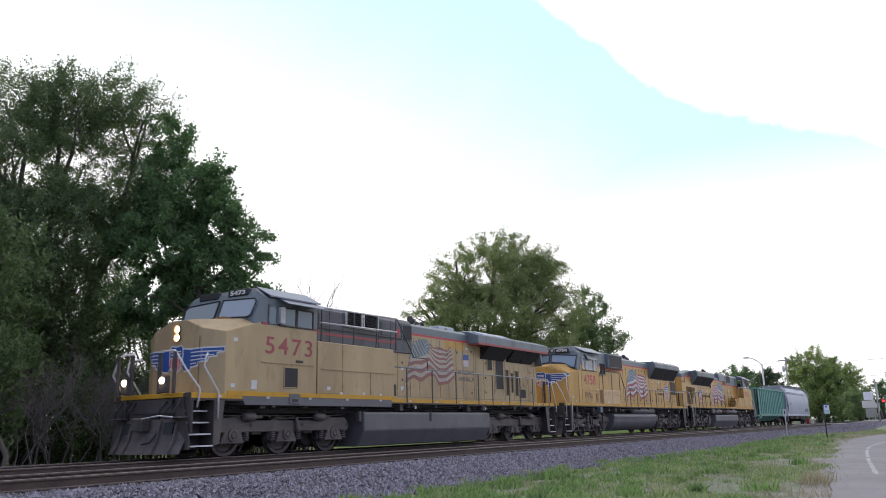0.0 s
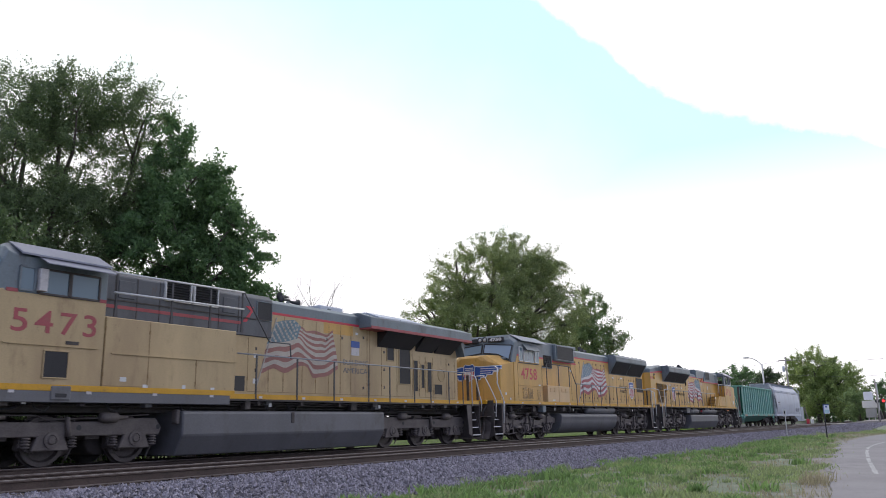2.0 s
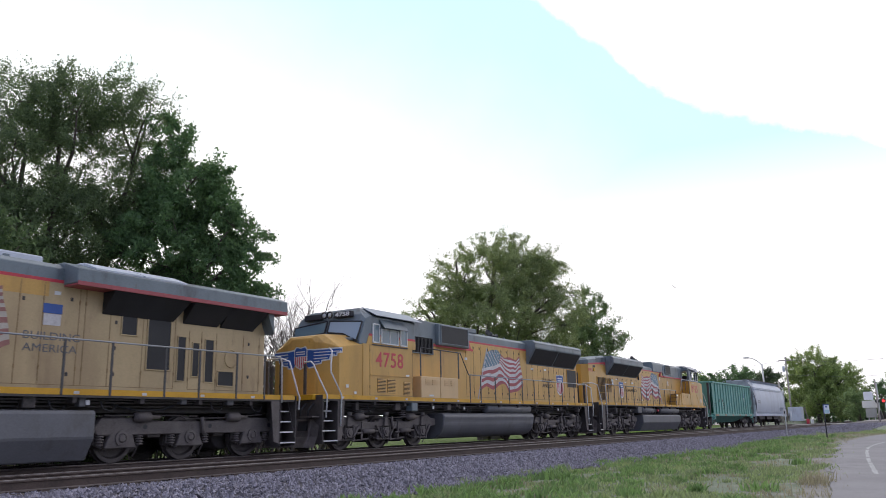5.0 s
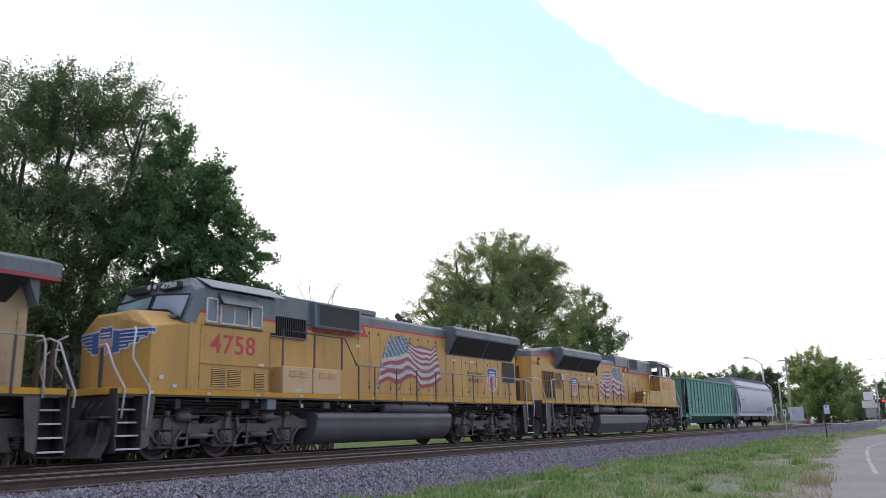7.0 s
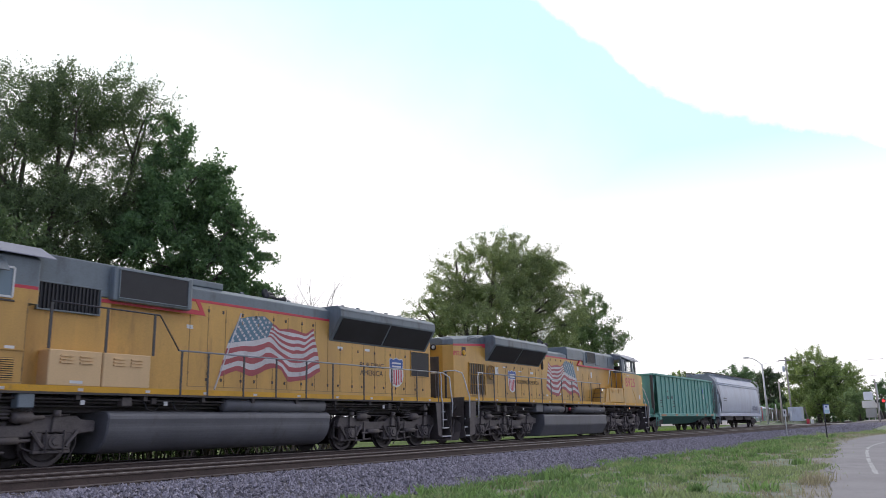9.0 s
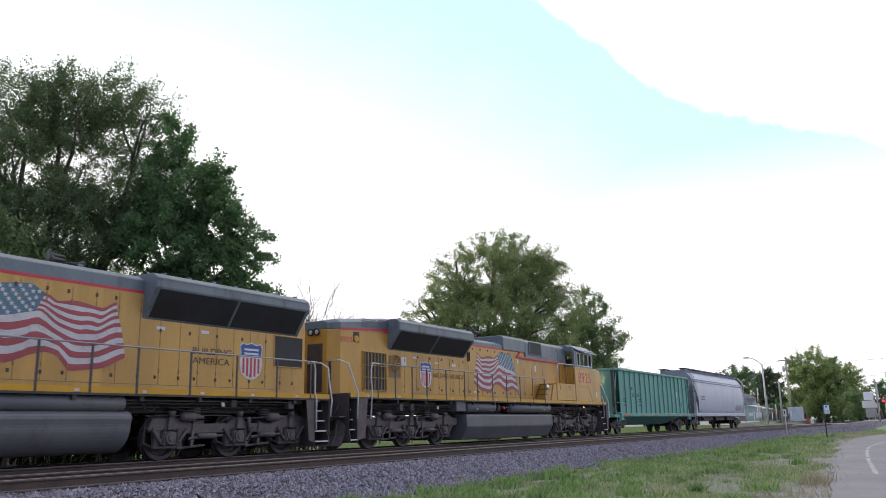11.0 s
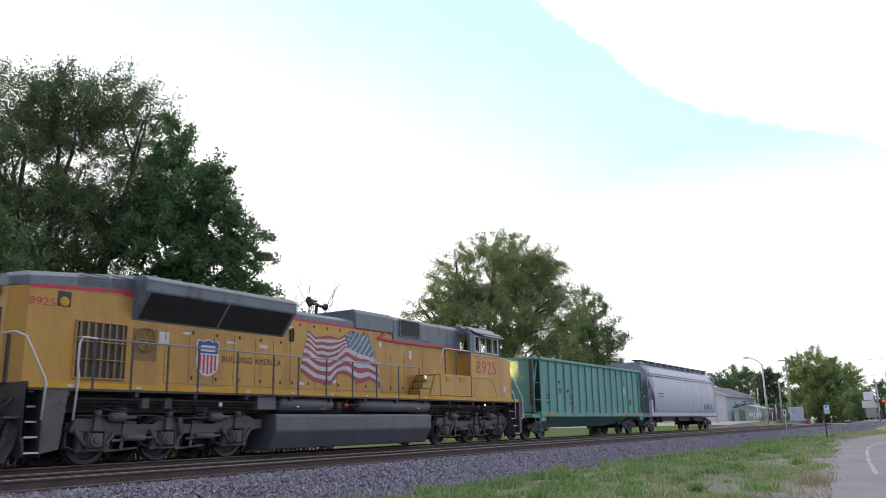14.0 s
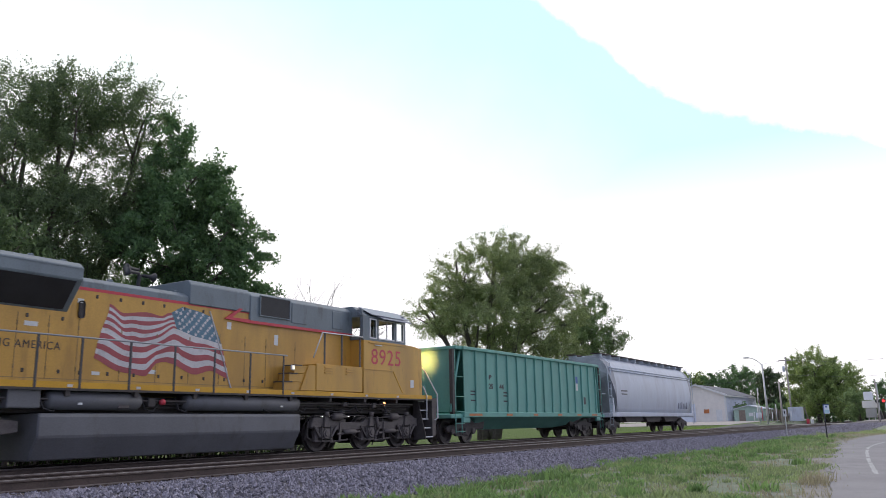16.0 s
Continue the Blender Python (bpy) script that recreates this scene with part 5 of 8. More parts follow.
def lamp_pair(car, x, way, y, z, gap, lit, vertical=True, glass="lamp_on", hood=0.05):
    f = new("headlight")
    f.parent = car.ob
    tagged(f, "twin lit headlights" if lit else "twin headlights, unlit")
    for s in (-0.5, 0.5):
        yy, zz = (y, z + s * gap) if vertical else (y + s * gap, z)
        part("bezel", lathe([(0.0, 0.12), (way * hood, 0.12), (way * hood, 0.1), (way * 0.01, 0.09), (way * 0.01, 0.0)], (x - car.mid, yy, zz), "x", 16), "black", f)
        part("lens", lathe([(way * 0.03, 0.0), (way * 0.03, 0.085), (way * 0.045, 0.06), (way * 0.05, 0.0)], (x - car.mid, yy, zz), "x", 14), glass if lit else "lamp_off", f, smooth=True)
        # added emissive ring imitates the orange halo round a lit lamp
        if lit:
            part("reflector", lathe([(way * 0.04, 0.085), (way * 0.055, 0.115), (way * 0.045, 0.118)], (x - car.mid, yy, zz), "x", 16, cap=False), "lamp_ring", f, "glowing ring added for the lamp's orange halo")


# grey paint lightened towards lavender for the sky's reflection on sloping plates
M["awning"] = paint("sky_reflection_tint", (0.25, 0.26, 0.32), 0.35, spread=0.12, dirt=(0.2, 0.2, 0.23), dirt_amount=0.2)
# rail grey raised to include the sky's highlight on round bars
M["bar"] = paint("sky_lit_grey_bar", (0.36, 0.37, 0.38), 0.4, spread=0.2)
M["lamp_beam"] = glow("lit_headlight_beam", (1.0, 0.42, 0.12), 1500.0)
M["lamp_on"] = glow("lit_headlight", (1.0, 0.78, 0.5), 60.0)
# glow of the added halo ring, not a light source of its own
M["lamp_ring"] = glow("headlight_halo_ring", (1.0, 0.38, 0.12), 2.0)
M["lamp_off"] = paint("headlight_glass", (0.55, 0.56, 0.56), 0.15, spread=0.05)
M["marker"] = glow("orange_marker_lamp", (1.0, 0.35, 0.12), 6.0)


def loco_a():
    c = Car("locomotive", "faded yellow six-axle diesel locomotive, grimy, headlights lit", "locomotive", -3.86, "locomotives")
    underframe(c, -14.72, 6.5)
    loco_truck(c, (-13.0, -10.97, -8.92), "plate")
    loco_truck(c, (1.21, 3.16, 5.25), "plate")
    fuel_tank(c, -7.85, 0.3, 0.10, 1.17)
    c.box("tank_gauge", "under", -4.1, -3.97, -1.5, -1.47, 0.85, 1.15)
    # nose and cab
    loft(c, "nose", "tan", [(-14.0, 0.95, 3.32, 0.3, 3.58), (-13.68, 1.5, 3.21, 0.5, 3.62), (-13.0, 1.5, 3.41, 0.9, 3.66), (-12.45, 1.5, 3.56, 1.25, 3.70)], 1.56)
    c.box("cab_side", "tan", -12.5, -10.15, -1.5, 1.5, 1.56, 3.53, 0.015)
    loft(c, "cab_top", "grey", [(-12.72, 1.47, 3.62, 1.36, 3.68), (-12.44, 1.49, 4.34, 1.32, 4.46), (-12.25, 1.5, 4.28, 1.05, 4.6), (-10.15, 1.5, 4.28, 1.05, 4.6)], 3.51, "grey painted cab top")
    c.box("stripe", "fred", -12.42, -12.18, -1.508, -1.49, 3.51, 3.585, 0.0)
    c.box("stripe", "fred", -10.32, -10.16, -1.508, -1.49, 3.51, 3.585, 0.0)
    for s in (-1, 1):
        # windscreen halves on the sloping front
        # same glass: near half tinted with reflected sky, far half a darker copy
        pane(c, "windshield", [(-12.725 + (z - 3.68) * 0.36, y, z) for y, z in ((s * 0.08, 3.76), (s * 1.25, 3.69), (s * 1.38, 3.73), (s * 1.44, 4.12), (s * 1.34, 4.22), (s * 0.08, 4.28))], "windshield" if s < 0 else "glass", lift=0.035, label="cab windshield", rim="black", t=0.05, face=(-1, 0, 0.3))
        side_window(c, -12.17, -11.85, 3.57, 4.06, s * 1.5, "grey")
        side_window(c, -11.76, -11.08, 3.54, 4.06, s * 1.5, "under")
        side_window(c, -11.04, -10.36, 3.54, 4.06, s * 1.5, "under")
        # pale plate laid over the roof slope carries the sky's reflection as colour
        c.section("roof_eave", "awning", [(s * 1.02, 4.625), (s * 1.02, 4.645), (s * 1.60, 4.335), (s * 1.60, 4.295)], -12.2, -10.12, 0.0, "sloping roof eave in a pale sky-reflection tint")
        c.section("sunshade", "awning", [(s * 1.5, 4.30), (s * 1.5, 4.32), (s * 1.88, 4.13), (s * 1.88, 4.11)], -11.8, -10.2, 0.0, "metal window sunshade in a pale sky-reflection tint")
    c.box("window_deflector", "fwhite", -11.80, -11.62, -1.62, -1.5, 3.58, 4.05, 0.01, "pale wind deflector")
    for y0, y1 in ((-0.45, -0.7), (-0.95, -1.2)):
        c.tube("wiper", "black", [(-12.53, y0, 4.24), (-12.64, y1, 3.95)], 0.012)
    c.box("nose_hatch", "rustpatch", -13.15, -12.85, -0.75, -0.45, 3.64, 3.72, 0.01, "rusty hatch on the nose")
    c.box("number_board", "black", -12.50, -12.36, -1.0, -0.2, 4.37, 4.57, 0.02, "black number board")
    c.words("number_board_digits", "5473", 0.13, -12.506, -0.30, 4.405, "white", "white number board digits", bold=0.006, turn=-90, wide=0.6)
    c.box("number_board", "black", -12.50, -12.36, 0.2, 1.0, 4.37, 4.57, 0.02, "black number board")
    c.box("roof_unit", "grey", -11.9, -10.9, -0.55, 0.55, 4.6, 4.68, 0.03)
    lamp_pair(c, -14.0, -1, 0.0, 3.23, 0.22, True)
    for s in (-1, 1):
        dl = c.box("ditch_light", "under", -15.02, -14.86, s * 0.74 - 0.13, s * 0.74 + 0.13, 1.62, 2.05, 0.03, "lit ditch light")
        part("lens", lathe([(-0.005, 0.0), (-0.005, 0.085), (-0.03, 0.06), (-0.035, 0.0)], (-15.02 - c.mid, s * 0.74, 1.92), "x", 14), "lamp_on", dl, smooth=True)
    c.box("nose_door_seam", "under", -14.012, -13.99, -0.88, -0.86, 1.75, 3.1, 0.0)
    nose_wings(c, [(-14.005, 0.0), (-14.005, 0.955), (-13.685, 1.505), (-12.5, 1.505)], 2.54, 0.62, 1.55)
    # numbers, vents, notices on the cab side
    c.words("road_number", "5473", 0.48, -12.26, -1.502, 2.72, "fred", "faded red road number", bold=0.004, wide=1.9, gap=1.25)
    screen(c, "vent", -11.5, -10.98, 1.83, 2.36, -1.5, "tan", "dark square vent")
    c.box("ledge", "tan", -12.4, -10.3, -1.53, -1.49, 2.47, 2.5, 0.0)
    c.box("latch_plate", "under", -11.05, -10.75, -1.515, -1.49, 2.53, 2.6, 0.0)
    placards(c, [(-13.35, 3.02, 0.14, 0.1), (-13.4, 1.82, 0.14, 0.1), (-12.65, 1.86, 0.2, 0.24), (-9.6, 1.85, 0.16, 0.1), (-9.0, 1.7, 0.14, 0.1), (-7.9, 1.7, 0.1, 0.14), (-7.0, 1.68, 0.12, 0.12), (-12.3, 1.62, 0.16, 0.1)], -1.5)
    c.box("jack_pad", "tank", -11.3, -10.85, -1.53, -1.3, 1.36, 1.66, 0.02)
    # black plate paints the slot's dark inside
    c.box("slot_shade_plate", "black", -11.2, -10.95, -1.536, -1.5, 1.42, 1.5, 0.0)
    # wide equipment block behind the cab
    c.box("equipment_block", "tan", -10.13, -6.25, -1.5, 1.5, 1.56, 3.23, 0.02)
    c.prism("lower_skirt", "tank", [(-13.08, 1.56), (-12.95, 1.32), (-6.4, 1.32), (-6.4, 1.56)], -1.502, 1.502, 0.01, "grey skirt below the sill")
    c.box("skirt_stripe", "stripe", -13.58, -6.26, -1.512, 1.512, 1.56, 1.68, 0.0)
    c.box("block_rail", "tan", -9.95, -6.3, -1.53, -1.49, 2.40, 2.43, 0.0)
    seam_lines(c, [-8.95, -10.12], 1.7, 3.2, -1.5, "seam")
    seam_lines(c, [-7.55], 1.7, 2.4, -1.503, "seam")
    c.section("upper_block", "soot", [(-1.0, 3.23), (1.0, 3.23), (1.0, 4.3), (0.85, 4.44), (-0.85, 4.44), (-1.0, 4.3)], -10.14, -4.45, 0.02, "grey upper equipment block")
    c.box("stripe", "fred", -10.14, -5.6, -1.008, -0.995, 3.52, 3.60, 0.0)
    for x in (-9.6, -9.0, -8.35, -6.45, -5.75):
        c.box("panel_joint", "under", x - 0.012, x + 0.012, -1.008, -0.99, 3.3, 4.3, 0.0)
    c.box("block_ledge", "under", -10.1, -4.6, -1.03, -0.99, 3.70, 3.73, 0.0)
    for x in (-9.3, -6.1):
        c.box("access_panel", "soot", x - 0.22, x + 0.22, -1.02, -0.99, 3.78, 4.2, 0.008)
    c.prism("stripe_step", "red", [(-5.6, 3.6), (-5.45, 3.6), (-5.2, 3.95), (-5.2, 4.05), (-5.5, 4.05), (-5.3, 3.92)], -1.01, -0.995, 0.0)
    grille(c, "louvre_window", -8.2, -7.45, 3.90, 4.36, -1.0, 7, "white", True, "louvred window with white frame", 0.06, "black")
    grille(c, "louvre_window", -7.3, -6.55, 3.90, 4.36, -1.0, 7, "white", True, "louvred window with white frame", 0.06, "black")
    screen(c, "side_grille", -5.05, -4.5, 3.72, 4.22, -1.0, "grey", "dark square intake")
    rl = new("roof_railing")
    rl.parent = c.ob
    tagged(rl, "grey railing on the equipment block")
    # white on these bars stands for sky glinting along them
    for z in (3.86, 4.32):
        part("bar", tube([(-9.9 - c.mid, -1.42, z - 0.05), (-5.95 - c.mid, -1.42, z)], 0.026), "steel", rl, smooth=True)
    part("bar", tube([(-5.95 - c.mid, -1.42, 4.32), (-5.0 - c.mid, -1.46, 3.05), (-4.2 - c.mid, -1.48, 3.05), (-4.15 - c.mid, -1.48, 2.62)], 0.02), "post", rl, smooth=True)
    for x in (-9.85, -8.3, -7.1, -6.0):
        part("post", prism([(x - 0.05 - c.mid, 3.23), (x + 0.05 - c.mid, 3.23), (x + 0.02 - c.mid, 3.6), (x + 0.02 - c.mid, 4.3), (x - 0.02 - c.mid, 4.3), (x - 0.02 - c.mid, 3.6)], "y", -1.43, -1.40), "post", rl)
    # long hood
    hood(c, -6.25, 5.82, "tan", 3.98, 4.38)
    seam_lines(c, [-5.3, -4.5, -3.9, -3.1, -2.5, -1.9, -1.33, -0.8, 0.05, 0.2, 0.85, 1.75, 2.7], 1.72, 3.9, -0.95, "seam")
    seam_lines(c, [3.15, 3.55, 4.05, 5.0, 5.6], 1.72, 3.2, -0.95, "seam")
    c.box("hood_patch", "yellow", -2.15, -0.7, -0.953, -0.945, 3.6, 3.93, 0.0)
    flag(c, -4.85, -1.45, 2.17, 3.86, -0.955, 1)
    c.words("slogan", "BUILDING", 0.17, -1.19, -0.955, 2.66, "tank", "dark lettering on the hood", wide=1.3)
    c.words("slogan", "AMERICA", 0.17, -1.19, -0.955, 2.40, "tank", "dark lettering on the hood", wide=1.25)
    c.box("emblem_head", "blue", -0.80, -0.36, -0.962, -0.95, 3.24, 3.45, 0.0, "faded blue emblem panel")
    c.box("emblem_foot", "fwhite", -0.78, -0.38, -0.96, -0.95, 2.98, 3.23, 0.0, "faded white emblem panel")
    latches(c, [(-5.0, 2.9), (-5.0, 2.3), (-0.15, 3.6), (-0.15, 1.95), (1.0, 3.2), (1.0, 2.6), (1.0, 2.0), (5.2, 3.0), (5.2, 2.1), (-1.25, 3.5), (-2.0, 3.4)], -0.95)
    placards(c, [(-5.0, 2.7, 0.16, 0.12), (-5.0, 2.0, 0.18, 0.14), (-0.5, 3.7, 0.14, 0.08)], -0.95)
    # flat black plate gives the shade of a recess in the hood
    c.box("recess", "black", -5.85, -5.4, -0.962, -0.94, 1.72, 2.12, 0.0)
    for q in ((1.16, 1.56, 2.94, 3.38), (1.89, 2.55, 2.16, 3.38), (2.80, 3.03, 1.92, 3.01), (3.27, 3.46, 2.05, 2.89), (3.68, 3.94, 1.92, 3.0), (4.13, 4.65, 1.84, 2.2)):
        screen(c, "door_vent", q[0], q[1], q[2], q[3], -0.952, "tan", "dark door vent")
    part("brake_wheel", lathe([(-0.02, 0.23), (0.0, 0.25), (0.02, 0.23), (0.0, 0.21), (-0.02, 0.23)], (4.51 - c.mid, -1.03, 2.55), "y", 20, cap=False), "tan", c.ob, "hand brake wheel", smooth=True)
    # overhanging radiator
    r = c.section("radiator_housing", "grey", [(-1.45, 3.9), (1.45, 3.9), (1.45, 4.24), (0.9, 4.42), (-0.9, 4.42), (-1.45, 4.24)], -0.38, 6.2, 0.02, "overhanging grey radiator housing")
    c.box("stripe", "fred", -0.36, 6.18, -1.462, 1.462, 3.86, 3.95, 0.0, "red stripe along the radiator edge", r)
    c.prism("radiator_end", "grey", [(5.55, 3.9), (5.82, 3.3), (5.82, 3.9)], -1.3, 1.3, 0.0)
    for a, b in ((0.62, 2.6), (2.92, 4.03), (4.15, 5.32)):
        g = bmesh.new()
        vs = [g.verts.new((x - c.mid, y, z)) for x, y, z in ((a, -0.97, 3.36), (b, -0.97, 3.36), (b + 0.2, -1.4, 3.86), (a, -1.4, 3.86), (a, -0.9, 3.36), (b, -0.9, 3.36), (b + 0.2, -0.9, 3.88), (a, -0.9, 3.88))]
        for f in ((0, 1, 2, 3), (0, 4, 5, 1), (1, 5, 6, 2), (3, 2, 6, 7), (0, 3, 7, 4), (4, 7, 6, 5)):
            g.faces.new([vs[i] for i in f])
        part("screen", g, "mesh", r, "black slanted radiator screen")
    for i in range(2):
        c.box("roof_hatch", "hgrey", 0.1 + 1.3 * i, 1.33 + 1.3 * i, -0.8, 0.8, 4.42, 4.50, 0.02, "pale roof hatch", r)
        # pale plate colours the housing's slope as lit by the sky
        c.section("sloping_hatch", "hgrey", [(-1.40, 4.262), (-0.88, 4.43), (-0.88, 4.49), (-1.40, 4.30)], 0.1 + 1.3 * i, 1.33 + 1.3 * i, 0.0, "pale plate for skylight on the radiator slope", r)
    c.box("exhaust", "hgrey", -1.75, -0.6, -0.45, 0.45, 4.38, 4.58, 0.04, "pale exhaust hatch")
    horn(c, -2.8, 4.38, 0.22)
    for s in (-1, 1):
        railing(c, -6.2, 5.75, s, (-5.5, -3.9, -2.27, -0.57, 0.58, 2.03, 3.06, 4.29, 5.3), 1.6, 2.66)
        stairs(c, -14.72, -13.98, s, 1)
        stairs(c, 5.93, 6.55, s, -1)
        y = s * 1.52
        grab(c, [(-14.92, s * 0.55, 2.66), (-14.9, s * 1.02, 2.66), (-14.92, s * 1.12, 2.6), (-14.86, s * 1.45, 2.15), (-14.5, y, 1.72), (-14.48, y, 1.64), (-14.55, y, 1.25)])
        grab(c, [(-14.1, s * 1.3, 2.62), (-14.29, y, 2.58), (-14.34, y, 2.5), (-14.38, y, 2.27), (-13.92, y, 1.68), (-13.88, y, 1.6), (-13.88, y, 0.96)])
        grab(c, [(5.72, y, 2.66), (5.86, y, 2.66), (5.93, y, 2.5), (5.96, y, 1.4)])
        grab(c, [(6.3, s * 0.6, 2.66), (6.22, s * 1.2, 2.66), (6.24, y, 2.55), (6.62, y, 1.65), (6.68, y, 1.55), (6.65, y, 1.21)])
        for x in (-14.95, 6.35):
            c.box("end_post", "under", x - 0.02, x + 0.02, s * 0.55 - 0.06, s * 0.55 + 0.06, 1.6, 2.62, 0.0)
            c.box("end_post", "under", x - 0.02, x + 0.02, s * 1.1 - 0.05, s * 1.1 + 0.05, 1.6, 2.62, 0.0)
    c.box("end_deck", "stripe", -14.76, -13.9, -1.2, 1.2, 1.5, 1.62, 0.01, "yellow edged front deck")
    plow(c, -14.68, 1)
    c.box("end_deck", "stripe", 5.8, 6.5, -1.2, 1.2, 1.52, 1.61, 0.01)
    c.box("pilot_plate", "under", 6.56, 6.61, -1.48, 1.48, 0.5, 1.6, 0.01)
    coupler(c, -15.0, 1)
    coupler(c, 7.25, -1)
    cut_levers(c, -15.1, 1)
    c.box("bell", "truck", -7.98, -7.86, -1.4, -1.2, 0.85, 1.2, 0.04)
    return c


def loco_b():
    c = Car("locomotive", "yellow and grey six-axle diesel locomotive with painted flag", "locomotive", 18.4, "locomotives")
    underframe(c, 7.72, 28.75, 1.66)
    loco_truck(c, (9.31, 11.25, 13.42), "emd")
    loco_truck(c, (23.27, 25.48, 27.44), "emd")
    fuel_tank(c, 14.5, 22.0, 0.22, 1.15, 1.46, True)
    for a, b in ((17.9, 21.87),):
        c.tube("air_reservoir", "tank", [(a, -1.22, 1.33), (a + 0.06, -1.22, 1.33), (b - 0.06, -1.22, 1.33), (b, -1.22, 1.33)], [0.13, 0.19, 0.19, 0.13], "grey air reservoir", seg=14)
    loft(c, "nose", "yellow", [(8.38, 0.56, 3.34, 0.4, 3.48), (8.46, 0.86, 3.30, 0.55, 3.56), (8.62, 1.36, 3.15, 0.7, 3.60), (9.2, 1.42, 3.24, 0.85, 3.62), (9.66, 1.48, 3.32, 0.9, 3.62)], 1.64)
    c.box("cab_side", "yellow", 9.62, 12.42, -1.5, 1.5, 1.64, 3.33, 0.015)
    loft(c, "cab_top", "grey", [(9.48, 1.47, 3.40, 1.40, 3.46), (9.78, 1.48, 4.14, 1.32, 4.32), (9.98, 1.5, 4.25, 1.05, 4.56), (12.6, 1.5, 4.24, 1.05, 4.56)], 3.30, "grey painted cab top")
    for s in (-1, 1):
        front = [(s * 0.06, 3.76), (s * 0.75, 3.68), (s * 1.38, 3.40), (s * 1.45, 4.03), (s * 0.06, 4.16)]
        # near half takes the bright sky-reflection tint, far half the darker one
        pane(c, "windshield", [(9.478 + (z - 3.46) * 0.352, y, z) for y, z in front], "windshield" if s < 0 else "glass", lift=0.035, label="cab windshield with a stepped lower edge", rim="black", t=0.055, face=(-1, 0, 0.4))
        c.prism("cab_side_upper", "yellow", [(9.80, 3.31), (12.6, 3.31), (12.6, 3.60), (9.92, 3.60)], *sorted((s * 1.49, s * 1.506)), 0.0)
        c.prism("stripe", "red", [(9.93, 3.60), (12.58, 3.60), (12.58, 3.67), (9.96, 3.67)], *sorted((s * 1.49, s * 1.508)), 0.0, "red dividing stripe")
        c.box("cab_step", "grey", 9.30, 9.48, *sorted((s * 0.75, s * 1.25)), 3.42, 3.52, 0.02)
        side_window(c, 10.12, 10.46, 3.40, 4.0, s * 1.51, "steel")
        side_window(c, 10.58, 11.54, 3.39, 3.86, s * 1.51, "steel")
        side_window(c, 11.67, 12.04, 3.39, 3.99, s * 1.51, "steel")
        # the slope's sky reflection is coloured into this overlaid plate
        c.section("roof_eave", "awning", [(s * 1.02, 4.585), (s * 1.02, 4.605), (s * 1.64, 4.285), (s * 1.64, 4.265)], 10.15, 12.85, 0.0, "sloping roof eave in a pale sky-reflection tint")
        c.section("sunshade", "grey", [(s * 1.5, 4.19), (s * 1.5, 4.16), (s * 1.71, 3.87), (s * 1.735, 3.885)], 10.5, 11.84, 0.0, "grey hinged window awning")
        c.box("window_bar", "steel", 11.04, 11.08, *sorted((s * 1.515, s * 1.53)), 3.41, 3.86, 0.0)
        c.box("window_sill", "under", 10.08, 12.1, *sorted((s * 1.5, s * 1.53)), 3.30, 3.335, 0.0)
    c.box("number_board", "black", 9.60, 9.76, -1.02, -0.26, 4.24, 4.44, 0.03, "black number board")
    c.words("number_board_digits", "4758", 0.14, 9.594, -0.34, 4.27, "white", "white number board digits", bold=0.006, turn=-90, wide=0.62)
    c.box("number_board", "black", 9.60, 9.76, 0.26, 1.02, 4.24, 4.44, 0.03, "black number board")
    lamp_pair(c, 9.62, -1, 0.0, 4.36, 0.24, False, False)
    nose_wings(c, [(8.37, 0.0), (8.37, 0.57), (8.45, 0.88), (8.61, 1.375), (9.66, 1.49)], 2.86, 0.60, 1.5)
    c.words("road_number", "4758", 0.50, 10.3, -1.502, 2.61, "red", "red road number", bold=0.006, wide=1.55, gap=1.1)
    for a, b, n in ((10.38, 10.84, 10), (10.93, 11.38, 10)):
        grille(c, "louvre", a, b, 1.78, 2.24, -1.5, 10, None, True, "yellow louvres", 0.03, "yellow")
    grille(c, "louvre", 11.86, 12.22, 1.74, 2.18, -1.5, 10, None, True, "yellow louvres", 0.03, "yellow")
    seam_lines(c, [12.4, 9.98], 1.7, 3.4, -1.5, "seam")
    c.box("ledge", "yellow", 10.0, 12.4, -1.53, -1.49, 2.33, 2.36, 0.0)
    placards(c, [(8.9, 1.95, 0.12, 0.1), (9.3, 1.75, 0.12, 0.08)], -1.45)
    placards(c, [(12.1, 2.38, 0.2, 0.08), (13.6, 1.75, 0.3, 0.06)], -1.5)
    # battery boxes and the recess behind the cab
    for a in (12.95, 14.22):
        bx = c.box("battery_box", "pale", a, a + 1.24, -1.5, -0.9, 1.66, 2.42, 0.02, "pale yellow equipment box")
        for k in range(2):
            for j in range(3):
                c.box("louvre", "pale", a + 0.25 + 0.45 * k, a + 0.55 + 0.45 * k, -1.53, -1.49, 2.14 + 0.07 * j, 2.17 + 0.07 * j, 0.0, parent=bx)
    hood(c, 12.42, 28.25, "yellow", 4.02, 4.42)
    c.box("high_hood", "grey", 12.6, 16.9, -1.12, 1.12, 3.72, 4.5, 0.03, "grey equipment hood")
    c.box("high_hood_side", "yellow", 12.42, 14.6, -1.1, 1.1, 1.66, 3.72, 0.02)
    c.box("stripe", "red", 14.3, 17.3, -1.128, -1.11, 3.60, 3.68, 0.0)
    c.prism("stripe_step", "red", [(16.9, 3.68), (17.5, 3.62), (17.25, 4.04), (17.12, 4.04), (17.3, 3.74), (16.9, 3.76)], -0.96, -0.94, 0.0)
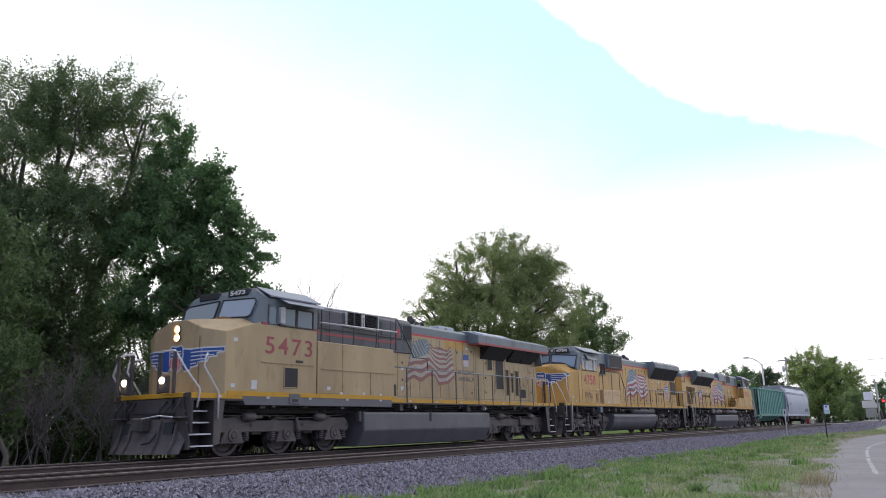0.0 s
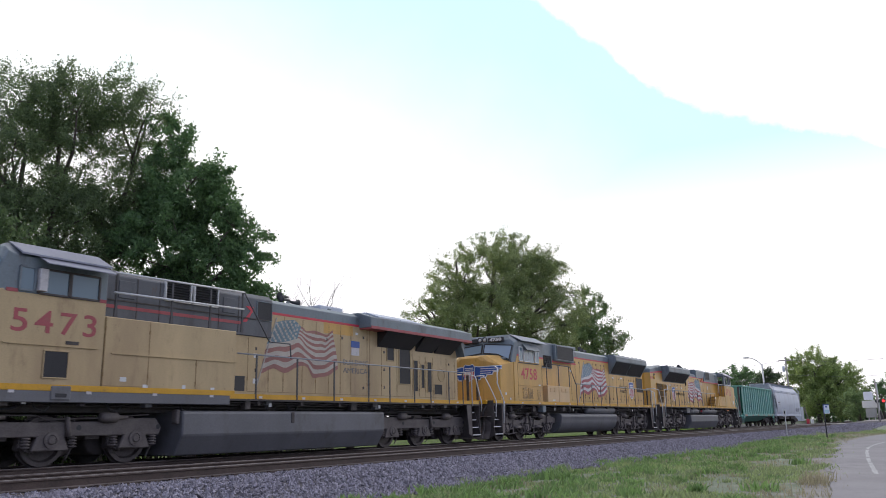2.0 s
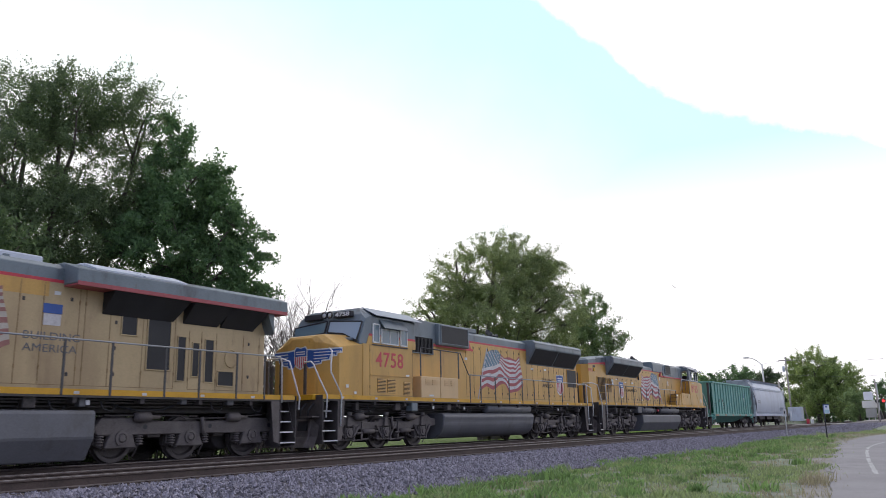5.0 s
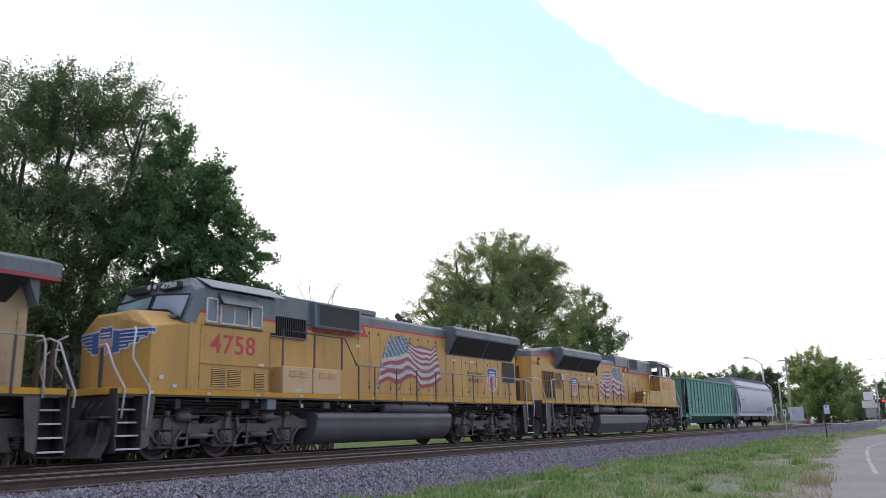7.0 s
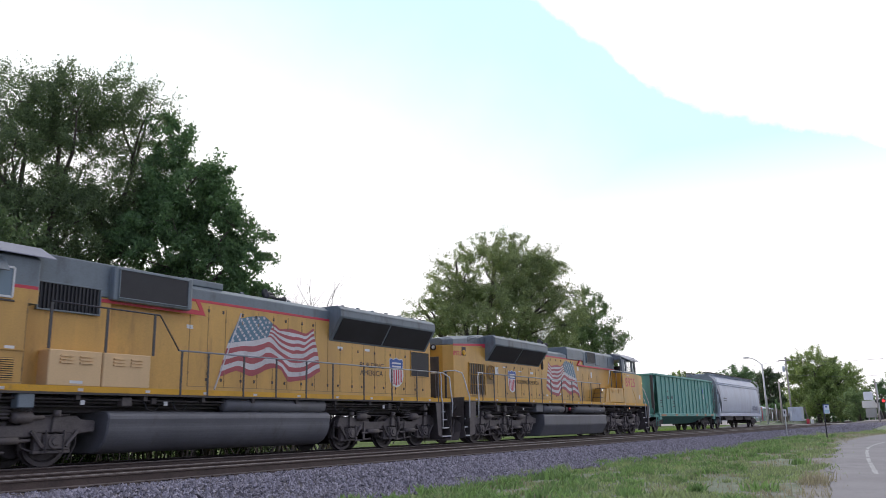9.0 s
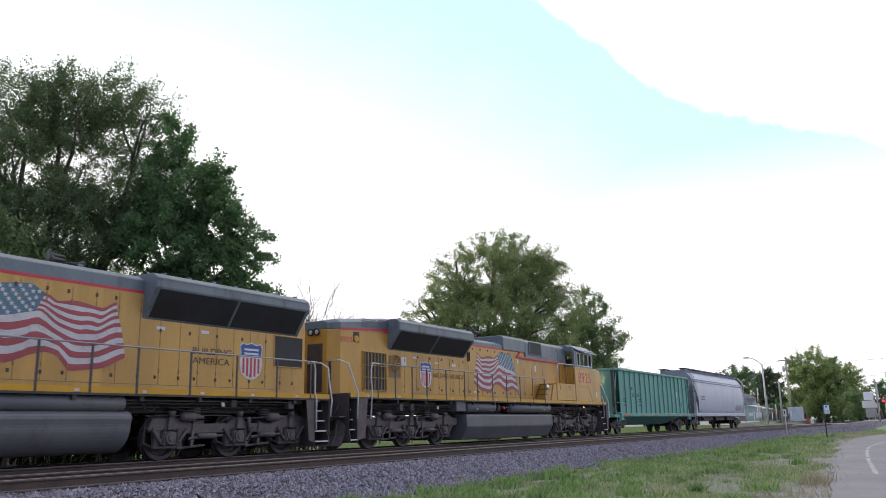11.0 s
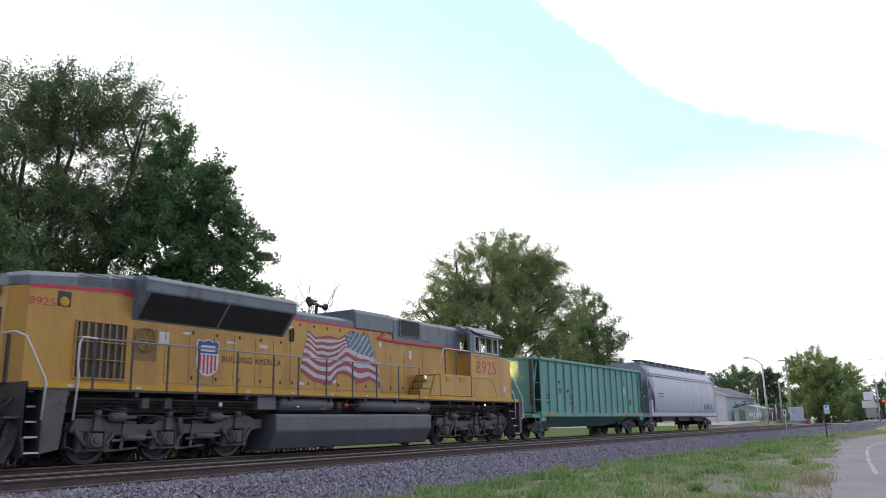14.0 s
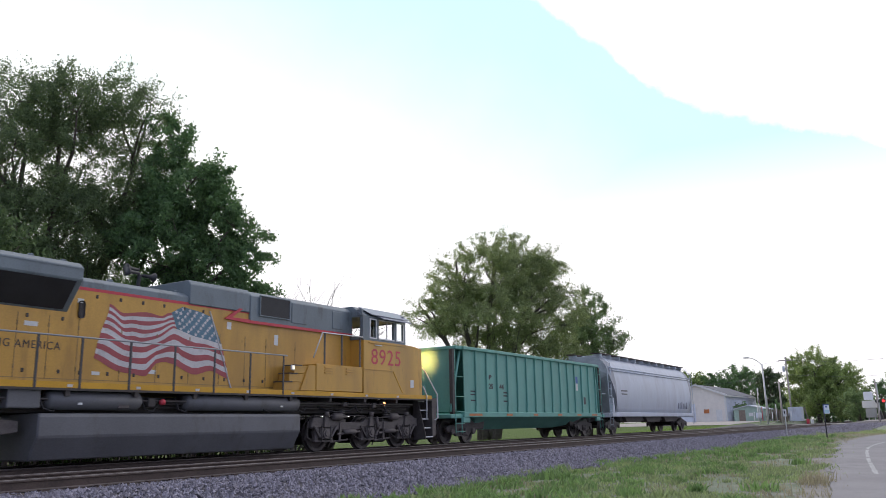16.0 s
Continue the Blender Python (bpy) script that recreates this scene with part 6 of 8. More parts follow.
    grille(c, "side_grille", 12.8, 14.24, 3.3, 3.86, -1.12, 16, "grey", False, "dark grille with upright slats", 0.05, "black")
    bx = c.box("blower_box", "grey", 14.5, 16.75, -1.28, 1.28, 3.66, 4.46, 0.03, "grey blower housing")
    screen(c, "screen", 14.65, 16.6, 3.74, 4.38, -1.29, "grey", "black inertial filter screen")
    c.box("roof_step", "grey", 16.9, 18.2, -0.8, 0.8, 4.42, 4.6, 0.03)
    seam_lines(c, [17.0 + 0.6 * i for i in range(18)], 1.8, 3.9, -0.95, "seam")
    latches(c, [(17.6 + 1.2 * i + 0.5 * j, z) for i in range(9) for j in (0, 1) for z in (3.78, 1.98) if not (z > 3 and 17.6 + 1.2 * i > 22)] + [(23.0 + 0.9 * i, 3.12) for i in range(5)], -0.95)
    placards(c, [(17.0, 3.3, 0.2, 0.1), (23.0, 3.18, 0.25, 0.08), (24.4, 3.2, 0.25, 0.08)], -0.95)
    flag(c, 17.99, 22.04, 2.02, 3.84, -0.955, 1, False)
    c.words("slogan", "BUILDING", 0.17, 24.02, -0.955, 2.62, "under", "dark lettering on the hood", wide=1.3)
    c.words("slogan", "AMERICA", 0.17, 24.02, -0.955, 2.37, "under", "dark lettering on the hood", wide=1.25)
    shield(c, 26.05, 2.53, 0.78, 0.95, -0.955)
    flared_radiator(c, 22.45, 27.9, 3.36, 4.1, 4.46, ((22.6, 25.1), (25.2, 27.75)), 1.42)
    screen(c, "end_grille", 26.95, 28.1, 2.46, 3.32, -0.952, "yellow", "dark square grille")
    horn(c, 20.9, 4.42)
    c.box("rear_number_board", "black", 28.24, 28.32, -0.8, -0.3, 3.6, 3.78, 0.02)
    c.box("rear_door", "under", 28.24, 28.28, -0.35, 0.35, 1.7, 3.3, 0.02, "dark rear hood door")
    rl = new("raised_railing")
    rl.parent = c.ob
    tagged(rl, "grey railing over the equipment boxes")
    part("bar", tube([(12.9 - c.mid, -1.5, 3.42), (15.65 - c.mid, -1.5, 3.40), (16.25 - c.mid, -1.5, 2.6)], 0.02), "post", rl, smooth=True)
    for x in (12.92, 14.25, 15.51):
        part("post", box(x - 0.03 - c.mid, x + 0.03 - c.mid, -1.512, -1.488, 2.42, 3.4), "post", rl)
    for s in (-1, 1):
        railing(c, 16.25, 28.2, s, (16.35, 17.18, 18.39, 19.6, 20.83, 22.01, 23.53, 25.04, 26.52, 27.9), 1.66, 2.6)
        stairs(c, 7.74, 8.4, s, 1, 1.66)
        stairs(c, 28.1, 28.72, s, -1, 1.66)
        y = s * 1.52
        grab(c, [(7.7, s * 0.75, 2.66), (7.66, s * 1.05, 2.66), (7.6, s * 1.2, 2.58), (7.62, s * 1.42, 2.15), (7.86, y, 1.68), (7.88, y, 1.6), (7.83, y, 0.99)])
        grab(c, [(8.2, s * 1.32, 3.08), (8.08, y, 2.98), (8.04, y, 2.6), (8.04, y, 2.34), (8.52, y, 1.7), (8.55, y, 1.6), (8.5, y, 0.74)])
        grab(c, [(27.9, y, 2.6), (28.02, y, 2.58), (28.08, y, 2.4), (28.08, y, 1.7), (28.15, y, 1.5), (28.15, y, 0.6)])
        grab(c, [(28.66, s * 0.7, 2.64), (28.62, s * 1.25, 2.62), (28.66, y, 2.45), (28.72, y, 2.0), (28.84, y, 1.5), (28.78, y, 1.02)])
        for x in (7.8, 28.9):
            c.box("end_post", "under", x - 0.02, x + 0.02, s * 0.7 - 0.05, s * 0.7 + 0.05, 1.66, 2.62, 0.0)
    c.box("end_deck", "stripe", 7.6, 8.3, -1.2, 1.2, 1.52, 1.68, 0.01, "yellow edged front deck")
    plow(c, 7.72, 1)
    c.box("pilot_plate", "under", 28.75, 28.8, -1.48, 1.48, 0.5, 1.66, 0.01)
    coupler(c, 7.35, 1)
    coupler(c, 29.45, -1)
    c.box("skirt_box", "grey", 12.4, 12.75, -1.47, -1.2, 1.2, 1.5, 0.02)
    return c


def loco_c():
    c = Car("locomotive", "bright yellow diesel locomotive running backwards, cab at the rear", "locomotive", 40.8, "locomotives")
    underframe(c, 29.75, 51.45, 1.74)
    loco_truck(c, (31.56, 33.48, 35.68), "emd")
    loco_truck(c, (46.06, 48.27, 50.25), "emd")
    fuel_tank(c, 36.85, 44.65, 0.14, 1.1, 1.46)
    for a, b in ((37.08, 39.4), (40.66, 44.74)):
        c.tube("air_reservoir", "tank", [(a, -1.2, 1.38), (a + 0.08, -1.2, 1.38), (b - 0.08, -1.2, 1.38), (b, -1.2, 1.38)], [0.14, 0.21, 0.21, 0.14], "grey air reservoir", seg=14)
    c.box("valve_box", "tank", 36.2, 36.9, -1.4, -1.0, 1.2, 1.6, 0.03)
    c.tube("filler_cap", "red", [(39.9, -1.46, 1.36), (39.9, -1.36, 1.36)], 0.07, "red fuel filler cap")
    hood(c, 32.2, 47.6, "gold", 3.90, 4.18)
    loft(c, "rear_hood", "gold", [(29.62, 0.62, 3.78, 0.5, 3.8), (29.9, 0.95, 3.80, 0.9, 3.82), (32.6, 0.95, 3.95, 0.9, 3.97)], 1.74, bev=0.015)
    loft(c, "rear_hood_top", "grey", [(29.62, 0.62, 4.0, 0.45, 4.08), (29.9, 0.95, 4.02, 0.75, 4.14), (32.6, 0.95, 4.3, 0.75, 4.42)], 3.80, "grey louvred hood top", bev=0.015)
    c.prism("stripe", "red", [(29.9, 3.76), (32.6, 3.93), (32.6, 4.02), (29.9, 3.84)], -0.958, -0.94, 0.0, "red dividing stripe")
    for j in range(5):
        z = 3.98 + 0.055 * j
        c.box("louvre", "grey", 31.0, 31.75, -0.97, -0.945, z + 0.02, z + 0.045, 0.0)
        c.box("louvre", "grey", 31.85, 32.4, -0.97, -0.945, z + 0.06, z + 0.085, 0.0)
    c.words("rear_number", "8925", 0.17, 29.9, -0.952, 3.40, "red", "small red road number", bold=0.0, wide=0.6)
    # dark plate stands for the shaded hollow round the lamp
    c.box("lamp_recess_shade", "under", 30.54, 30.86, -0.955, -0.9, 3.42, 3.76, 0.0)
    part("recessed_lamp", lathe([(-0.07, 0.0), (-0.06, 0.1), (0.0, 0.13)], (30.7 - c.mid, -0.93, 3.53), "y", 14), "stripe", c.ob, "round amber lamp")
    lamp_pair(c, 29.6, -1, -0.1, 3.72, 0.26, False, False)
    c.box("rear_door", "under", 29.6, 29.64, -0.45, 0.2, 1.8, 3.35, 0.02, "dark rear hood door")
    grille(c, "intake_grille", 31.05, 32.32, 1.9, 3.14, -0.95, 7, "gold", False, "recessed intake grille with upright slats", 0.03, "seam")
    for z in (2.3, 2.7):
        c.tube("grab_bar", "gold", [(31.02, -1.02, z), (32.34, -1.02, z)], 0.012)
    # flat brown plate colours in the shade of the brake's recess
    c.box("brake_recess_shade", "seam", 32.5, 33.2, -0.956, -0.94, 2.35, 3.12, 0.0)
    bw = part("brake_wheel", lathe([(-0.02, 0.28), (0.0, 0.3), (0.02, 0.28), (0.0, 0.26), (-0.02, 0.28)], (32.85 - c.mid, -1.0, 2.85), "y", 22, cap=False), "gold", c.ob, "yellow hand brake wheel", smooth=True)
    for a in range(3):
        q = a * math.pi / 3
        part("spoke", tube([(32.85 - c.mid - 0.27 * math.cos(q), -1.0, 2.85 - 0.27 * math.sin(q)), (32.85 - c.mid + 0.27 * math.cos(q), -1.0, 2.85 + 0.27 * math.sin(q))], 0.012, 5), "gold", bw)
    flared_radiator(c, 32.45, 37.6, 3.3, 3.96, 4.36, ((32.6, 35.0), (35.1, 37.45)), 1.46)
    shield(c, 34.8, 2.53, 0.7, 0.9, -0.955)
    c.words("slogan", "BUILDING AMERICA", 0.17, 35.3, -0.955, 2.46, "under", "dark lettering on the hood", wide=2.2, gap=1.15)
    flag(c, 38.32, 42.36, 1.98, 3.78, -0.955, -1, False)
    seam_lines(c, [33.45, 34.2, 35.0, 35.7, 36.5, 37.2, 37.9, 39.0, 40.0, 41.0, 42.0, 42.9, 43.7, 44.9], 1.85, 3.2, -0.95, "seam")
    latches(c, [(34.3 + 0.8 * i, z) for i in range(5) for z in (3.15, 2.0)] + [(38.3 + 0.62 * i, 3.74) for i in range(6)] + [(38.0 + 0.7 * i, 2.0) for i in range(9)], -0.95)
    placards(c, [(33.4, 2.95, 0.3, 0.3), (34.1, 3.12, 0.25, 0.06), (36.8, 2.98, 0.3, 0.1), (35.6, 3.0, 0.3, 0.05), (38.4, 2.0, 0.2, 0.08), (39.9, 2.1, 0.25, 0.1), (42.3, 3.45, 0.15, 0.2), (44.1, 3.2, 0.15, 0.3), (37.9, 3.6, 0.15, 0.1)], -0.95)
    c.box("oval_window", "under", 37.85, 38.0, -0.96, -0.94, 3.2, 3.6, 0.06)
    horn(c, 40.05, 4.18, 0.45)
    # grey equipment section before the cab
    c.section("upper_block", "grey", [(-1.02, 3.62), (1.02, 3.62), (1.02, 4.36), (0.86, 4.5), (-0.86, 4.5), (-1.02, 4.36)], 43.0, 47.5, 0.02, "grey upper equipment block")
    c.section("upper_block", "grey", [(-1.0, 3.88), (1.0, 3.88), (1.0, 4.4), (0.9, 4.52), (-0.9, 4.52), (-1.0, 4.4)], 40.9, 43.0, 0.02)
    c.box("stripe", "red", 43.0, 47.5, -1.03, -1.015, 3.58, 3.66, 0.0)
    c.prism("stripe_step", "red", [(43.0, 3.58), (42.1, 3.62), (42.6, 3.95), (42.72, 3.95), (42.35, 3.68), (43.0, 3.68)], -1.015, -0.955, 0.0)
    screen(c, "side_grille", 43.35, 44.52, 3.84, 4.38, -1.05, "grey", "black filter screen")
    c.box("access_door", "grey", 44.65, 45.3, -1.04, -1.0, 3.75, 4.35, 0.01)
    c.box("access_door", "grey", 46.5, 47.0, -1.04, -1.0, 3.75, 4.3, 0.01)
    # cab and nose
    c.box("cab_side", "gold", 47.5, 49.85, -1.5, 1.5, 1.74, 3.46, 0.015)
    loft(c, "nose", "gold", [(49.8, 1.498, 3.44, 1.25, 3.56), (50.35, 1.498, 3.42, 1.0, 3.54), (50.82, 1.498, 3.36, 0.8, 3.48), (51.2, 1.15, 3.24, 0.6, 3.42), (51.45, 0.8, 3.15, 0.5, 3.3)], 1.7)
    cab_shell(c, 47.5, 49.8, 3.46, 4.24, 4.56)
    c.words("road_number", "8925", 0.51, 47.9, -1.502, 2.68, "red", "red road number", bold=0.0, wide=1.62, gap=1.1)
    c.box("ledge", "gold", 47.5, 49.1, -1.53, -1.49, 2.50, 2.53, 0.0)
    c.box("cab_ledge", "gold", 47.75, 49.75, -1.53, -1.49, 3.36, 3.40, 0.0)
    c.box("grab_iron", "steel", 48.05, 48.4, -1.56, -1.53, 3.29, 3.32, 0.0)
    c.prism("nose_seam", "stripe", [(49.08, 2.5), (49.13, 2.5), (49.65, 1.8), (49.60, 1.8)], -1.51, -1.49, 0.0)
    bx = c.box("battery_box", "gold", 45.25, 47.45, -1.5, -0.9, 1.76, 2.56, 0.02, "yellow equipment box")
    for k in range(2):
        for j in range(3):
            c.box("louvre", "gold", 45.6 + 1.0 * k, 45.95 + 1.0 * k, -1.53, -1.49, 2.28 + 0.08 * j, 2.32 + 0.08 * j, 0.0, parent=bx)
    for j in range(3):
        c.box("walkway_step", "gold", 43.98 + 0.2 * j, 45.2, -1.42, -1.0, 1.76 + 0.24 * j, 1.99 + 0.24 * j, 0.008)
        c.box("tread_plate", "under", 43.97 + 0.2 * j, 44.3 + 0.2 * j, -1.44, -1.0, 1.98 + 0.24 * j, 2.01 + 0.24 * j, 0.0)
    c.prism("step_cheek", "gold", [(44.6, 1.76), (45.25, 1.76), (45.25, 2.5), (44.95, 2.5)], -1.47, -1.42, 0.005)
    rl = new("raised_railing")
    rl.parent = c.ob
    tagged(rl, "grey railing beside the cab")
    part("bar", tube([(45.1 - c.mid, -1.5, 2.72), (45.5 - c.mid, -1.5, 3.5), (47.45 - c.mid, -1.5, 3.52)], 0.02), "steel", rl, smooth=True)
    for x in (45.6, 46.4, 47.3):
        part("post", box(x - 0.03 - c.mid, x + 0.03 - c.mid, -1.512, -1.488, 2.56, 3.5), "post", rl)
    placards(c, [(50.2, 2.12, 0.2, 0.26)], -1.5)
    lm = c.box("step_light", "steel", 44.24, 44.38, -1.46, -1.4, 2.32, 2.47, 0.02, "small bright step light")
    part("lens", box(44.27 - c.mid, 44.35 - c.mid, -1.47, -1.46, 2.35, 2.44), "marker_white", lm)
    ml = c.box("marker_lamp", "under", 48.75, 48.95, -1.3, -1.18, 1.36, 1.52, 0.02, "orange lit step lamp")
    part("lens", lathe([(0.0, 0.0), (0.0, 0.06), (-0.02, 0.04), (-0.025, 0.0)], (48.85 - c.mid, -1.3, 1.44), "y", 12), "marker", ml, smooth=True)
    for s in (-1, 1):
        railing(c, 30.75, 44.0, s, (31.17, 32.13, 33.13, 34.05, 35.34, 36.67, 37.67, 38.89, 40.13, 41.37, 42.6, 43.86), 1.74, 2.71)
        stairs(c, 29.74, 30.09, s, 1, 1.74, 0.56)
        stairs(c, 51.0, 51.45, s, 1, 1.74)
        y = s * 1.52
        grab(c, [(29.55, s * 0.7, 2.75), (29.52, s * 1.25, 2.75), (29.6, y, 2.64), (30.07, y, 1.8), (30.1, y, 1.7), (30.06, y, 0.96)])
        grab(c, [(31.2, y, 2.71), (30.85, y, 2.72), (30.78, y, 2.55), (30.78, y, 2.1), (30.82, y, 1.9), (30.76, y, 0.95)])
        grab(c, [(50.95, s * 1.4, 2.75), (51.0, y, 2.59), (51.76, y, 1.8), (51.79, y, 0.96), (51.6, y, 0.9)])
        grab(c, [(50.85, y, 2.05), (50.97, y, 1.93), (51.08, y, 1.75), (51.06, y, 0.9)])
        c.box("end_post", "under", 29.66, 29.70, s * 0.7 - 0.05, s * 0.7 + 0.05, 1.74, 2.75, 0.0)
    c.box("pilot_plate", "under", 29.7, 29.76, -1.48, 1.48, 0.5, 1.74, 0.01)
    plow(c, 29.7, 1)
    c.box("pilot_plate", "under", 51.45, 51.5, -1.48, 1.48, 0.5, 1.7, 0.01)
    # bezels drawn out to unseen 0.4 m tubes, added to narrow the beam
    lamp_pair(c, 51.46, 1, 0.0, 3.16, 0.24, True, False, "lamp_beam", 0.4)
    coupler(c, 29.55, 1)
    coupler(c, 52.05, -1)
    return c


def clear_glass():
    m = bpy.data.materials.new("clear_glass")
    m.use_nodes = True
    k = Net(m.node_tree)
    bs = k.n("ShaderNodeBsdfPrincipled", {"Base Color": (0.85, 0.92, 0.92, 1), "Roughness": 0.03, "Transmission Weight": 1.0, "IOR": 1.1})
    k.n("ShaderNodeOutputMaterial", {0: bs.outputs[0]})
    return m


M["clear"] = clear_glass()


def cab_shell(c, x0, x1, z0, zs, zt):
    """Hollow cab top with window openings right through it."""
    sh = new("cab_top")
    sh.parent = c.ob
    tagged(sh, "grey cab top with see-through windows")
    a, b = x0 - c.mid, x1 - c.mid
    for s in (-1, 1):
        ya, yb = min(s * 1.42, s * 1.5), max(s * 1.42, s * 1.5)
        for q in ((a, a + 0.32, z0, zs), (a + 0.66, a + 0.80, z0, zs), (a + 1.64, a + 1.78, z0, zs), (b - 0.10, b + 0.02, z0, zs), (a, b, z0 - 0.02, z0 + 0.08), (a, b, zs - 0.1, zs)):
            part("wall_panel", box(q[0], q[1], ya, yb, q[2], q[3]), "grey", sh)
        for n, q in enumerate(((a + 0.32, a + 0.66), (a + 0.80, a + 1.64), (a + 1.78, b - 0.10))):
            if n != 1:
                part("pane", box(q[0], q[1], s * 1.45 - 0.004, s * 1.45 + 0.004, z0 + 0.08, zs - 0.1), "clear", sh, "cab window glass")
                for e in q:
                    part("window_frame", box(e - 0.025, e + 0.025, min(s * 1.5, s * 1.52), max(s * 1.5, s * 1.52), z0 + 0.06, zs - 0.08), "steel", sh)
            for zz in (z0 + 0.07, zs - 0.09):
                part("window_frame", box(q[0] - 0.02, q[1] + 0.02, min(s * 1.5, s * 1.52), max(s * 1.5, s * 1.52), zz - 0.02, zz + 0.02), "steel", sh)
        part("sash", box(a + 1.30, a + 1.34, s * 1.45 - 0.01, s * 1.45 + 0.01, z0 + 0.08, zs - 0.1), "steel", sh, "white sliding sash")
        part("sunshade", prism([(s * 1.5, zs + 0.02), (s * 1.5, zs + 0.05), (s * 1.8, zs - 0.07), (s * 1.8, zs - 0.10)], "x", a + 0.66, b + 0.03), "awning", sh, "metal sunshade in a pale sky-reflection tint")
        # overlaid plate, tinted as the roof slope mirroring the sky
        part("roof_eave", prism([(s * 1.04, zt + 0.01), (s * 1.04, zt + 0.03), (s * 1.6, zs + 0.05), (s * 1.6, zs + 0.03)], "x", a + 0.3, b + 0.2), "awning", sh, "sloping roof eave in a pale sky-reflection tint")
    for x, n in ((a, 0), (b, 1)):
        for ya, yb in ((-1.5, -1.38), (-0.98, 0.98), (1.38, 1.5)) if n == 0 else ((-1.5, -1.38), (-0.15, 0.15), (1.38, 1.5)):
            part("wall_panel", box(x - 0.04, x + 0.04, ya, yb, z0, zs + 0.02), "grey", sh)
        part("wall_panel", box(x - 0.04, x + 0.04, -1.45, 1.45, zs - 0.04, zs + 0.2), "grey", sh)
        part("wall_panel", box(x - 0.04, x + 0.04, -1.45, 1.45, z0, z0 + 0.1), "grey", sh)
    part("roof", prism([(-1.5, zs - 0.01), (-1.05, zt), (1.05, zt), (1.5, zs - 0.01)], "x", a - 0.05, b + 0.15, 0.015), "grey", sh, "grey cab roof")
    part("seat_back", box(a + 0.9, a + 1.02, -1.1, -0.6, z0, z0 + 0.45, 0.05), "under", sh)


def hopper_d():
    c = Car("open_hopper_car", "weathered green ribbed open hopper car", "railway wagon", 60.4, "freight cars")
    freight_truck(c, (53.39, 54.95))
    freight_truck(c, (65.45, 67.1))
    coupler(c, 52.2, 1)
    coupler(c, 68.4, -1)
    for s in (-1, 1):
        y0, y1 = sorted((s * 1.46, s * 1.50))
        c.box("side_sheet", "green", 53.72, 67.3, y0, y1, 1.15, 3.6, 0.0, "green side sheet")
        ya, yb = sorted((s * 1.5, s * 1.565))
        for i in range(15):
            x, k = 54.6 + i * 0.892, 0.03 * math.sin(i * 5.1)
            c.prism("rib", "green", [(x - 0.055, 1.17), (x + 0.055, 1.17), (x + 0.05 + k, 2.4), (x + 0.04, 3.55), (x - 0.04, 3.55), (x - 0.05 + k, 2.4)], ya, yb, 0.012)
            c.box("lower_gusset", "green", x - 0.09, x + 0.09, ya, yb, 1.17, 1.42, 0.012)
        c.box("top_chord", "green", 53.6, 67.5, *sorted((s * 1.42, s * 1.6)), 3.55, 3.68, 0.02)
        c.box("side_sill", "green", 53.55, 67.5, *sorted((s * 1.42, s * 1.6)), 0.98, 1.18, 0.02)
        for x, w in ((54.4, 1.0), (57.2, 0.5), (59.7, 0.45), (62.3, 0.45), (64.6, 0.5), (66.6, 0.7)):
            c.box("reflector", "orange", x - w / 2, x + w / 2, *sorted((s * 1.6, s * 1.606)), 1.03, 1.12, 0.0, "orange reflective strip")
        for x0, x1 in ((53.0, 53.55), (67.5, 68.0)):
            short = x0 < 60                        # the leading end has only rungs beside its post and a stirrup
            for z in (0.45, 0.75, 1.2, 1.75, 2.5) if short else (0.5, 0.85, 1.2, 1.6, 2.0, 2.4, 2.8, 3.2):
                c.tube("rung", "green", [(x0 + 0.05, s * 1.5, z), (x1 - 0.05 + 0.2 * short, s * 1.5, z)], 0.014)
            for x in (x0 + 0.05, x1 - 0.05):
                c.tube("ladder_rail", "green", [(x, s * 1.5, 0.4), (x, s * 1.5, 1.1 if short else 3.5)], 0.02)
        for x in (53.75, 67.2):
            c.box("jacking_plate", "green", x - 0.25, x + 0.25, *sorted((s * 1.45, s * 1.58)), 0.78, 0.98, 0.02)
    for e, w in ((53.72, 1), (67.3, -1)):
        # sloping end sheet with its posts
        c.prism("end_slope", "green", [(e - w * 0.1, 3.62), (e, 3.62), (e + w * 2.2, 1.3), (e + w * 2.1, 1.2)], -1.46, 1.46, 0.0, "sloping end sheet")
        c.box("end_post", "under", min(e - w * 0.75, e - w * 0.6), max(e - w * 0.75, e - w * 0.6), -1.45, -1.3, 1.0, 3.55, 0.01)
        for y in (-1.35, 0.0, 1.35):
            c.tube("end_brace", "green", [(e - w * 0.05, y, 3.5), (e - w * 0.8, y, 1.2)], 0.05)
        c.box("end_sheet", "green", min(e - w * 0.5, e - w * 0.45), max(e - w * 0.5, e - w * 0.45), -1.4, 1.4, 1.2, 3.55, 0.0)
        c.box("end_chord", "green", min(e - w * 0.55, e), max(e - w * 0.55, e), -1.5, 1.5, 3.55, 3.68, 0.02)
        c.box("end_platform", "green", min(e - w * 1.0, e + w * 0.4), max(e - w * 1.0, e + w * 0.4), -1.5, 1.5, 0.95, 1.1, 0.02)
    c.box("centre_sill", "under", 52.6, 68.0, -0.35, 0.35, 0.72, 1.05, 0.02)
    b = bmesh.new()
    rings = []
